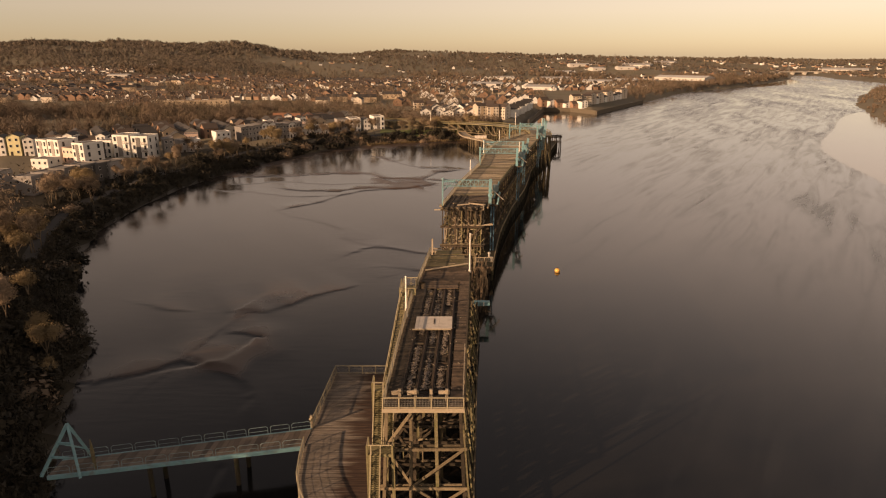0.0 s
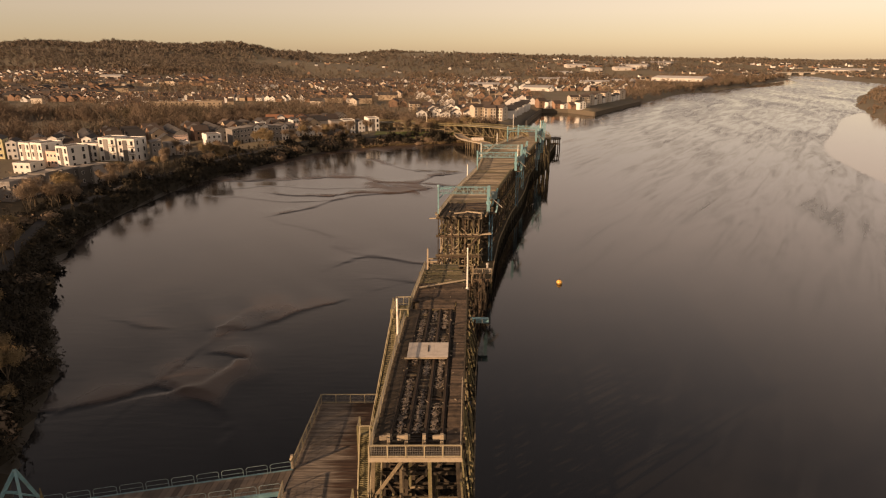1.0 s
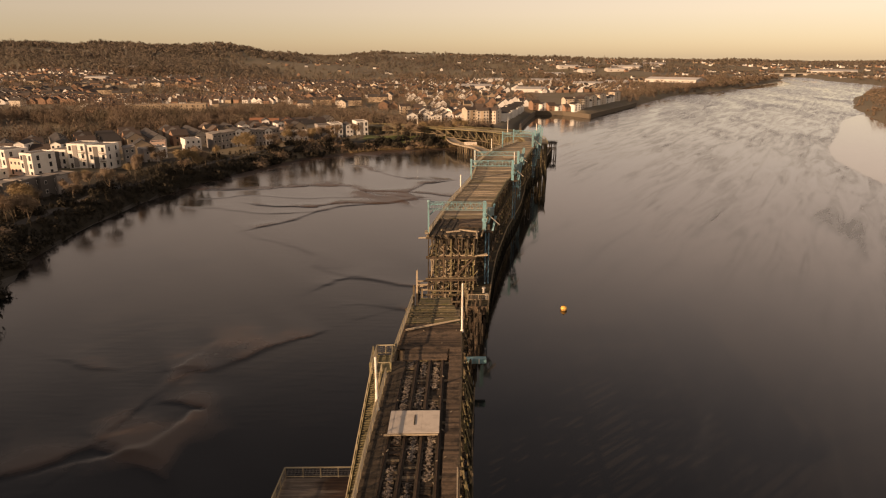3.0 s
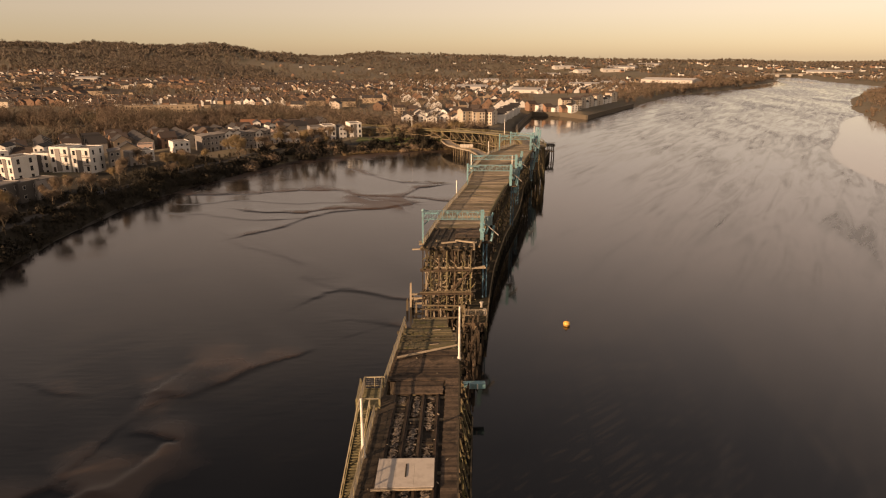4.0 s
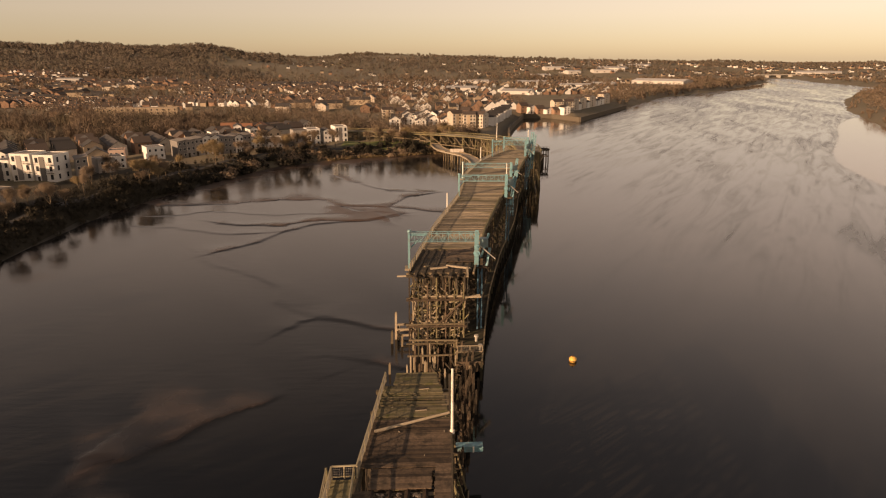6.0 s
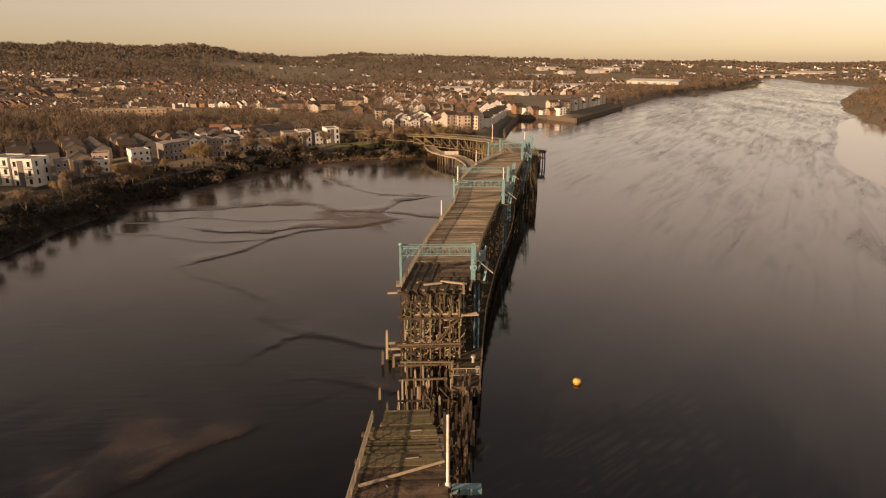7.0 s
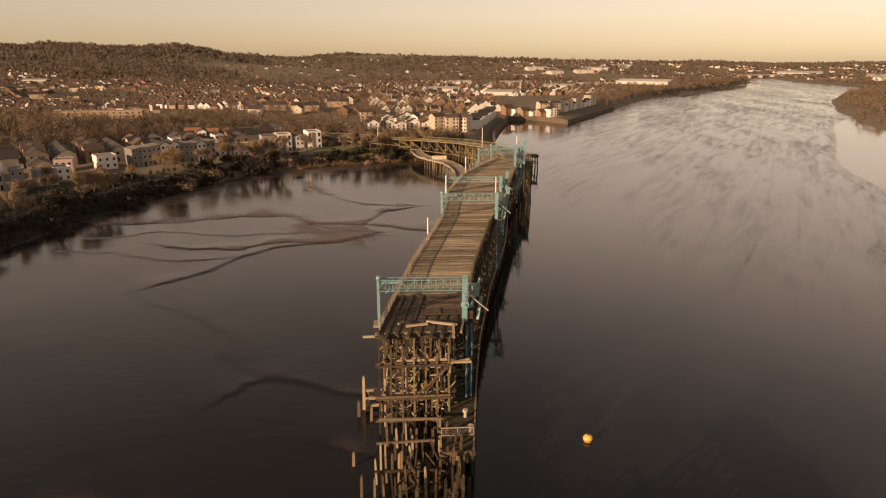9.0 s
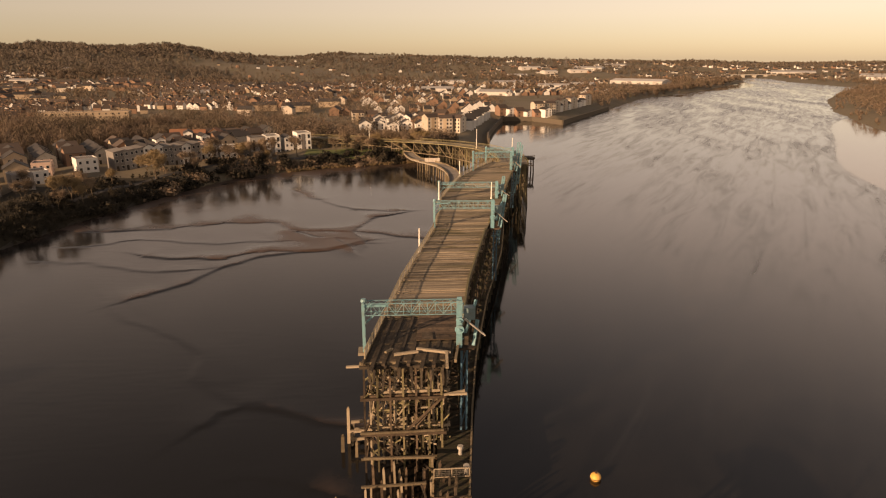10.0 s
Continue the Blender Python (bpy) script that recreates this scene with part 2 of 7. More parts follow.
def mud_material(name="tidal_mud", dry=(0.082, 0.054, 0.041), wet=(0.0125, 0.0122, 0.0118), glossy=0.11):
    m = bpy.data.materials.new(name)
    m.use_nodes = True
    n, l = m.node_tree.nodes, m.node_tree.links
    bsdf = n["Principled BSDF"]
    bsdf.inputs["IOR"].default_value = 1.37
    geo = n.new("ShaderNodeNewGeometry")
    sep = n.new("ShaderNodeSeparateXYZ")
    l.new(geo.outputs["Position"], sep.inputs[0])
    ns = n.new("ShaderNodeTexNoise")
    ns.inputs["Scale"].default_value, ns.inputs["Detail"].default_value = 0.15, 6
    l.new(geo.outputs["Position"], ns.inputs["Vector"])
    add = n.new("ShaderNodeMath")
    add.operation = "MULTIPLY_ADD"
    l.new(ns.outputs["Fac"], add.inputs[0])
    add.inputs[1].default_value = 0.25
    l.new(sep.outputs["Z"], add.inputs[2])
    mr = n.new("ShaderNodeMapRange")
    mr.inputs["From Min"].default_value, mr.inputs["From Max"].default_value = 0.33, 0.52
    broad = n.new("ShaderNodeTexNoise")
    broad.inputs["Scale"].default_value, broad.inputs["Detail"].default_value = 0.018, 4
    l.new(geo.outputs["Position"], broad.inputs["Vector"])
    sheen = n.new("ShaderNodeMath")
    sheen.operation = "MULTIPLY_ADD"
    l.new(broad.outputs["Fac"], sheen.inputs[0])
    sheen.inputs[1].default_value = 0.4
    l.new(add.outputs[0], sheen.inputs[2])
    shift_ = n.new("ShaderNodeMath")
    shift_.operation = "SUBTRACT"
    l.new(sheen.outputs[0], shift_.inputs[0])
    shift_.inputs[1].default_value = 0.22
    l.new(shift_.outputs[0], mr.inputs["Value"])
    mix = n.new("ShaderNodeMix")
    mix.data_type = "RGBA"
    mix.inputs[6].default_value, mix.inputs[7].default_value = (*wet, 1), (*dry, 1)
    l.new(mr.outputs[0], mix.inputs[0])
    l.new(mix.outputs[2], bsdf.inputs["Base Color"])
    ro = n.new("ShaderNodeMapRange")
    ro.inputs["To Min"].default_value, ro.inputs["To Max"].default_value = glossy, glossy + 0.28
    l.new(mr.outputs[0], ro.inputs["Value"])
    l.new(ro.outputs[0], bsdf.inputs["Roughness"])
    fine = n.new("ShaderNodeTexNoise")
    fine.inputs["Scale"].default_value, fine.inputs["Detail"].default_value = 0.55, 8
    ripple_map = n.new("ShaderNodeMapping")
    ripple_map.inputs["Rotation"].default_value, ripple_map.inputs["Scale"].default_value = (0, 0, 0.25), (0.35, 1.6, 1)
    l.new(geo.outputs["Position"], ripple_map.inputs["Vector"])
    l.new(ripple_map.outputs[0], fine.inputs["Vector"])
    b = n.new("ShaderNodeBump")
    b.inputs["Strength"].default_value, b.inputs["Distance"].default_value = 0.16, 0.12
    l.new(fine.outputs["Fac"], b.inputs["Height"])
    l.new(b.outputs[0], bsdf.inputs["Normal"])
    return m


def lower_board_material():
    """Boards pale on the bank side, dark red-brown beside the staith; the edge runs in streaks along the boards."""
    m = bpy.data.materials.new("lower_deck_boards")
    m.use_nodes = True
    n, l = m.node_tree.nodes, m.node_tree.links
    geo = n.new("ShaderNodeNewGeometry")
    sep = n.new("ShaderNodeSeparateXYZ")
    l.new(geo.outputs["Position"], sep.inputs[0])
    def tex(scale, stretch, detail):
        mp = n.new("ShaderNodeMapping")
        mp.inputs["Scale"].default_value = stretch
        t = n.new("ShaderNodeTexNoise")
        t.inputs["Scale"].default_value, t.inputs["Detail"].default_value = scale, detail
        l.new(geo.outputs["Position"], mp.inputs["Vector"])
        l.new(mp.outputs[0], t.inputs["Vector"])
        return t.outputs["Fac"]
    def blend(f, a, b):
        x = n.new("ShaderNodeMix")
        x.data_type = "RGBA"
        l.new(f, x.inputs[0])
        for sock, v in ((x.inputs[6], a), (x.inputs[7], b)):
            if isinstance(v, tuple):
                sock.default_value = (*v, 1)
            else:
                l.new(v, sock)
        return x.outputs[2]
    def span(v, a, b):
        r = n.new("ShaderNodeMapRange")
        r.inputs["From Min"].default_value, r.inputs["From Max"].default_value = a, b
        l.new(v, r.inputs["Value"])
        return r.outputs[0]
    far_in = n.new("ShaderNodeMath")
    far_in.operation = "MULTIPLY_ADD"
    l.new(tex(1.0, (0.12, 2.2, 1), 4), far_in.inputs[0])
    far_in.inputs[1].default_value = 9.0
    l.new(sep.outputs["X"], far_in.inputs[2])
    grain = span(tex(1.0, (0.8, 9.0, 1), 5), 0.3, 0.7)
    pale = blend(grain, (0.13, 0.105, 0.083), (0.27, 0.225, 0.185))
    red_brown = blend(grain, (0.042, 0.024, 0.017), (0.085, 0.051, 0.036))
    info = n.new("ShaderNodeObjectInfo")
    hsv = n.new("ShaderNodeHueSaturation")
    tone = n.new("ShaderNodeMapRange")
    tone.inputs["To Min"].default_value, tone.inputs["To Max"].default_value = 0.72, 1.25
    l.new(info.outputs["Random"], tone.inputs["Value"])
    l.new(tone.outputs[0], hsv.inputs["Value"])
    l.new(blend(span(far_in.outputs[0], -8.6, -6.4), pale, red_brown), hsv.inputs["Color"])
    bsdf = n["Principled BSDF"]
    l.new(hsv.outputs[0], bsdf.inputs["Base Color"])
    bsdf.inputs["Roughness"].default_value, bsdf.inputs["Specular IOR Level"].default_value = 0.75, 0.3
    return m


LOWER_BOARDS = lower_board_material()
WATER = water_material()
MUD = mud_material()
CALM = mud_material("calm_shallows", (0.24, 0.2, 0.155), (0.19, 0.157, 0.122), 0.03)


# ---- building helpers ----
class Geo:
    """Collects boxes and beams for one mesh."""

    def __init__(self):
        self.v, self.f = [], []

    def hexa(self, pts):
        k = len(self.v)
        self.v += [tuple(p) for p in pts]
        self.f += [tuple(k + i for i in q) for q in ((0, 3, 2, 1), (4, 5, 6, 7), (0, 1, 5, 4), (1, 2, 6, 5), (2, 3, 7, 6), (3, 0, 4, 7))]
        return self

    def box(self, x0, x1, y0, y1, z0, z1):
        return self.hexa([(x0, y0, z0), (x1, y0, z0), (x1, y1, z0), (x0, y1, z0), (x0, y0, z1), (x1, y0, z1), (x1, y1, z1), (x0, y1, z1)])

    def beam(self, p, q, w, h=None, taper=1.0):
        h = h or w
        p, q = Vector(p), Vector(q)
        d = (q - p).normalized()
        side = d.cross(Vector((0, 0, 1))) if abs(d.z) < 0.95 else d.cross(Vector((0, 1, 0)))
        side.normalize()
        up = side.cross(d)
        pts = []
        for c, k in ((p, 1.0), (q, taper)):
            for a, b in ((-1, -1), (1, -1), (1, 1), (-1, 1)):
                pts.append(c + side * (a * w / 2 * k) + up * (b * h / 2 * k))
        return self.hexa(pts)

    def tube(self, p, q, r0, r1, n=10):
        p, q = Vector(p), Vector(q)
        d = (q - p).normalized()
        a = d.orthogonal().normalized()
        b = d.cross(a)
        k = len(self.v)
        for c, r in ((p, r0), (q, r1)):
            self.v += [tuple(c + a * (r * math.cos(2 * math.pi * i / n)) + b * (r * math.sin(2 * math.pi * i / n))) for i in range(n)]
        self.f += [(k + i, k + (i + 1) % n, k + n + (i + 1) % n, k + n + i) for i in range(n)]
        self.f += [tuple(k + n - 1 - i for i in range(n)), tuple(k + n + i for i in range(n))]
        return self

    def poly(self, *pts):
        k = len(self.v)
        self.v += [tuple(p) for p in pts]
        self.f.append(tuple(range(k, k + len(pts))))
        return self

    def mesh(self, name, mat, shift=(0, 0, 0)):
        me = bpy.data.meshes.new(name)
        s = Vector(shift)
        me.from_pydata([tuple(Vector(p) - s) for p in self.v], [], self.f)
        me.materials.append(mat)
        return me

    def part(self, name, mat, parent=None, label="", shift=(0, 0, 0)):
        ob = new(name, self.mesh(name, mat, shift))
        if parent:
            ob.parent = parent
        if label:
            ob["label"] = label
        return ob


def thing(name, at, label, category, group="", kind=""):
    ob = new(name)
    ob.location = at
    ob.empty_display_size = 0.5
    return tagged(ob, label, category, group, kind)


def piece(name, me, parent, m, label=""):
    """An object on a shared mesh, under its thing."""
    ob = new(name, me)
    ob.parent = parent
    ob.matrix_local = m
    if label:
        ob["label"] = label
    return ob


def bulk(name, verts, faces_n, mat):
    """A mesh of loose faces with faces_n corners each, from an array."""
    me = bpy.data.meshes.new(name)
    n = len(verts)
    me.vertices.add(n)
    me.vertices.foreach_set("co", verts.astype(np.float32).ravel())
    me.loops.add(n)
    me.loops.foreach_set("vertex_index", np.arange(n, dtype=np.int32))
    me.polygons.add(n // faces_n)
    me.polygons.foreach_set("loop_start", np.arange(0, n, faces_n, dtype=np.int32))
    me.update(calc_edges=True)
    me.materials.append(mat)
    return me


def facing(rn, out, rough=0.55, upright=0.8):
    """Two axes for each leaf or twig, so that the leaves of a crown face outwards."""
    n = out / np.maximum(np.linalg.norm(out, axis=1)[:, None], 1e-6) + rn.normal(0, rough, out.shape)
    n /= np.linalg.norm(n, axis=1)[:, None]
    a = rn.normal(0, 1, out.shape) + np.array([0, 0, upright])
    a -= n * np.sum(a * n, axis=1)[:, None]
    a /= np.linalg.norm(a, axis=1)[:, None]
    return a, np.cross(n, a)


def lerp(table, y):
    ys = [r[0] for r in table]
    return [float(np.interp(y, ys, [r[i] for r in table])) for i in range(1, len(table[0]))]


# ---- the land and the water ----
BANK_LEFT = [(-36, -700), (-38, 20), (-45, 62), (-55, 83), (-63, 106), (-73, 122), (-89, 146), (-96, 162), (-104, 188), (-106, 218), (-104, 252),
             (-95, 289), (-80, 328), (-66, 359), (-50, 373), (-29, 386), (-1, 396), (22, 401), (42, 412), (56, 440), (63, 472), (67, 503),
             (80, 558), (97, 622), (122, 618), (133, 598), (139, 585), (150, 604), (182, 658), (331, 915), (546, 1154), (790, 1485), (930, 1760)]
BANK_RIGHT = [(1010, 1760), (951, 1640), (880, 1417), (864, 1271), (855, 1190), (790, 1110), (672, 1001), (619, 945), (548, 855), (526, 821), (470, 735), (444, 697),
              (424, 652), (398, 602), (376, 555), (364, 527), (345, 420), (335, 200), (330, -700)]
SHORE = np.array(BANK_LEFT + BANK_RIGHT, float)


def inland(x, y):
    """Metres from the shoreline, positive on land."""
    x, y = np.asarray(x, float), np.asarray(y, float)
    best, inside = np.full(x.shape, 1e9), np.zeros(x.shape, bool)
    for (ax, ay), (bx, by) in zip(SHORE, np.roll(SHORE, -1, axis=0)):
        dx, dy = bx - ax, by - ay
        k = np.clip(((x - ax) * dx + (y - ay) * dy) / (dx * dx + dy * dy), 0, 1)
        best = np.minimum(best, np.hypot(x - ax - k * dx, y - ay - k * dy))
        cross = ((ay > y) != (by > y)) & (x < dx * (y - ay) / (dy if dy else 1e-9) + ax)
        inside ^= cross
    return np.where(inside, -best, best)


RIDGE = [(-3.0, 70), (-1.2, 90), (-0.665, 93), (-0.495, 101), (-0.40, 94), (-0.30, 92), (-0.225, 63), (-0.165, 58), (-0.07, 70), (0.10, 58), (0.27, 46), (0.44, 40), (0.67, 35), (1.5, 35), (3, 35)]


def smooth(v, a, b):
    k = np.clip((v - a) / (b - a), 0, 1)
    return k * k * (3 - 2 * k)


def ground_height(x, y):
    x, y = np.asarray(x, float), np.asarray(y, float)
    d = inland(x, y)
    bank = 5.0 * smooth(d, 0, 15) + 0.4 * np.sin(x * 0.21 + y * 0.13) * smooth(d, 2, 12)
    bed = np.maximum(d * 0.25, -3.0)
    ridge = np.interp(x / np.maximum(y, 200), [r[0] for r in RIDGE], [r[1] for r in RIDGE])
    left = smooth(-x / np.maximum(y, 200), 0.15, 0.5)
    rise = smooth(y, 1300 - 350 * left, 2650) * (1 - 0.25 * smooth(y, 2750, 4000))
    roll = 5 * np.sin(x * 0.008 + 1) * np.sin(y * 0.006) + 4 * np.sin(x * 0.017 + y * 0.011)
    hill = (ridge - 13) * rise + roll * smooth(y, 1000, 1800) * smooth(d, 20, 300)
    # out-of-view rise, added so that it throws shade over the near bank
    shade_bluff = 24 * np.exp(-(((x + 138) * 0.83 - (y - 10) * 0.56) / 34) ** 2) * smooth(-y, -76, -36) * smooth(d, 18, 60)
    return np.where(d > 0, bank + shade_bluff + hill * smooth(d, 10, 250), bed)


def spread(a, b, step, far, grow=1.18):
    """Grid lines: even between a and b, then wider and wider out to +-far."""
    mid = list(np.arange(a, b + step / 2, step))
    s, v = step, mid[-1]
    up = []
    while v < far:
        s *= grow
        v += min(s, 130)
        up.append(v)
    s, v = step, mid[0]
    down = []
    while v > -far:
        s *= grow
        v -= min(s, 130)
        down.append(v)
    return np.array(down[::-1] + mid + up)


def sheet(name, xs, ys, height, mat, keep=None):
    X, Y = np.meshgrid(xs, ys)
    Z = height(X, Y)
    nx, ny = len(xs), len(ys)
    idx = np.arange(nx * ny).reshape(ny, nx)
    q = np.stack([idx[:-1, :-1], idx[:-1, 1:], idx[1:, 1:], idx[1:, :-1]], -1).reshape(-1, 4)
    if keep is not None:
        ok = keep(X, Y).ravel()
        q = q[ok[q].any(axis=1)]
    me = bpy.data.meshes.new(name)
    me.from_pydata(np.stack([X, Y, Z], -1).reshape(-1, 3).tolist(), [], q.tolist())
    me.materials.append(mat)
    me.polygons.foreach_set("use_smooth", np.ones(len(me.polygons), bool))
    return new(name, me)


ground = sheet("ground", spread(-240, 150, 3.0, 4300, 1.06), spread(30, 430, 3.0, 4700, 1.05), ground_height, GRASS)
tagged(ground, "brown winter grassland and scrub rising to low wooded hills", "ground", kind="structure")
ground.data.materials.append(MUDBANK)
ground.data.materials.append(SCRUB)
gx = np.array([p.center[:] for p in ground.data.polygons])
# strip along the left bank takes the mud and the shade-darkened scrub colour
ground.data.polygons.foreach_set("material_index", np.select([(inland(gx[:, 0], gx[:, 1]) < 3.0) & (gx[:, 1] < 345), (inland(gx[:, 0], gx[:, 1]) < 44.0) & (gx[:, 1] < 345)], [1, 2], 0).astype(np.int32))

water = Geo().poly((-5000, -900, 0), (5000, -900, 0), (5000, 4800, 0), (-5000, 4800, 0)).part("water", WATER)
tagged(water, "brown tidal river with wind lanes and smooth slicks", "river", kind="structure")

# creeks in the mud: x, y of their bends, width of the raised lips
CREEKS = [([(-61, 127.3), (-52, 125), (-44, 123.5)], 1.5, 0.22),
          ([(-43.4, 117), (-42.8, 120.4), (-41, 122.9), (-36.6, 124.6), (-33, 128.6), (-30.6, 132), (-25.9, 135.6)], 3.9, 0.19),
          ([(-43.4, 123), (-44.3, 118.5), (-41.6, 112.7), (-37, 110.1), (-36.4, 104.6), (-38.6, 100.2), (-41.2, 99.2)], 1.7, 0.26),
          ([(-57, 94.6), (-50, 98.1), (-46.4, 101.3), (-41.2, 99.2)], 1.9, 0.22), ([(-41.2, 99.2), (-37.2, 96.1), (-33, 93.2), (-31.2, 87.9), (-28.8, 82.3), (-29, 72)], 2.0, 0.22),
          ([(-58, 217), (-41.4, 199.2), (-35, 193), (-29, 182.4), (-19, 173)], 2.6, 0.07), ([(-24, 166), (-21.4, 170.2), (-18, 171.3), (-12.9, 168.3), (-7.1, 164.6), (1, 161.5)], 1.2, 0.18),
          ([(-14, 152.3), (-4.3, 150.7), (1, 148)], 1.2, 0.1),
          ([(-52, 220.6), (-45, 228.5), (-39.2, 240), (-31, 249), (-20, 252.4), (-9, 255)], 1.5, 0.24), ([(-62, 252), (-42, 246), (-29.6, 254), (-14.7, 252), (-6.8, 257.4)], 1.4, 0.36),
          ([(-8.3, 252.7), (-14, 263.1), (-21.2, 266.2), (-26.3, 272.1), (-24, 275.6), (-12.8, 271.2)], 1.2, 0.40), ([(-92.4, 278.1), (-66, 278.5), (-48.2, 287.3), (-32.5, 283.8), (-19.6, 268.2), (-12.2, 263)], 1.6, 0.30),
          ([(-6, 258), (-9.2, 271), (-2.4, 290), (4.5, 293.8)], 1.2, 0.42), ([(-35.4, 332.1), (-22.8, 320.1), (-10.8, 299.4), (5.5, 298.2)], 1.4, 0.22),
          ([(-4, 271), (1.5, 270.2), (8.6, 266.2), (16.2, 263.7)], 1.3, 0.34), ([(-88, 262), (-64.9, 266), (-45, 262), (-28, 263)], 1.6, 0.14), ([(-86, 248), (-62, 238), (-48, 238)], 1.6, 0.14)]


def mud_height(x, y):
    z = 0.13 + 0.05 * np.sin(x * 0.045 + 0.9 * np.sin(y * 0.03)) * np.sin(y * 0.033 + 0.5) + 0.012 * np.sin(x * 0.31 + y * 0.11 + 2 * np.sin(y * 0.07))
    wob = 1.2 * np.sin(x * 0.20 + 0.8 * np.sin(y * 0.26)) + 0.7 * np.sin(y * 0.31 + x * 0.12) + 0.3 * np.sin(x * 0.53 + 1.3 * np.sin(y * 0.37))
    fade = np.clip(0.55 + 0.5 * np.sin(x * 0.12 + 1.7 * np.sin(y * 0.09)) + 0.25 * np.sin(x * 0.43 + y * 0.31), 0, 1)
    fade = np.maximum(fade, 0.7 * smooth(y, 148, 165))
    for line, wide, tall in CREEKS:
        best, side = np.full(x.shape, 1e9), np.zeros(x.shape)
        for (ax, ay), (bx, by) in zip(line, line[1:]):
            dx, dy = bx - ax, by - ay
            k = np.clip(((x - ax) * dx + (y - ay) * dy) / (dx * dx + dy * dy), 0, 1)
            ex, ey = x - ax - k * dx + wob * 0.6, y - ay - k * dy + wob
            dist = np.hypot(ex, ey)
            side = np.where(dist < best, np.sign(ex * dy - ey * dx), side)
            best = np.minimum(best, dist)
        lobe = np.exp(-((best / (wide * 3.4)) ** 1.3))
        edge = np.exp(-((best / (min(wide, 2.0) * 0.5)) ** 2))
        z = z + tall * np.where(side < 0, lobe, edge) * fade
    d = -inland(x, y)
    return np.maximum(z, 0.03) + (0.08 + 0.22 * smooth(y, 220, 320)) * np.exp(-np.maximum(d, 0) / (6.0 + 8.0 * smooth(y, 220, 320)))


mudflat = sheet("mudflat", np.arange(-112, 26, 0.55), np.arange(44, 412, 0.55), mud_height, MUD, lambda x, y: (inland(x, y) < 1.5) & (x < 4 + np.maximum(y - 150, 0) * 0.11))
tagged(mudflat, "wet brown tidal mud with winding creeks at low water", "mudflat", kind="structure")
shallows = sheet("shallows", np.arange(175, 400, 2.0), np.arange(200, 640, 2.0), lambda x, y: 0.012 + 0 * x,
                 CALM, lambda x, y: (x > 183 + np.abs(y - 262) * (0.30 + 0.0009 * np.abs(y - 262)) + 4 * np.sin(y * 0.03)) & (inland(x, y) < 2))
tagged(shallows, "pale calm shallow water over a mudbank", "mudflat", kind="structure")
spit = sheet("spit", np.arange(500, 810, 5.0), np.arange(1060, 1480, 5.0), lambda x, y: 0.06 + 0 * x, CALM,
             lambda x, y: (inland(x, y) > -42 * np.sin(np.clip((y - 1070) / 390, 0, 1) * 3.14)) & (inland(x, y) < 3))
tagged(spit, "pale wet mud spit along the far bank", "mudflat", kind="structure")

# ---- the timber staith ----
TOP = 16.0
# y, left edge, right edge of the upper deck
DECK_A = [(59.4, -6.35, 2.15), (76.5, -5.65, 3.05), (98.0, -4.1, 4.25), (116.0, -2.4, 5.0)]
DECK_B = [(152.5, -0.2, 11.0), (181.0, 4.9, 16.0), (212.0, 12.0, 23.2), (232.0, 15.0, 28.8), (244.0, 16.2, 32.2), (272.0, 23.5, 39.2), (288.0, 30.5, 43.5), (304.0, 39.0, 49.0)]
# y, x of the river-side fender
FENDER = [(56, 3.0), (61, 3.3), (74, 4.2), (99, 5.7), (117, 7.3), (144, 11.9), (162, 14.4), (177, 16.8), (205, 22.8), (223, 27.7), (236, 31.0), (256, 35.0), (272, 37.8), (297, 44.2), (333, 56.0), (378, 68.0)]
dice = random.Random(7)


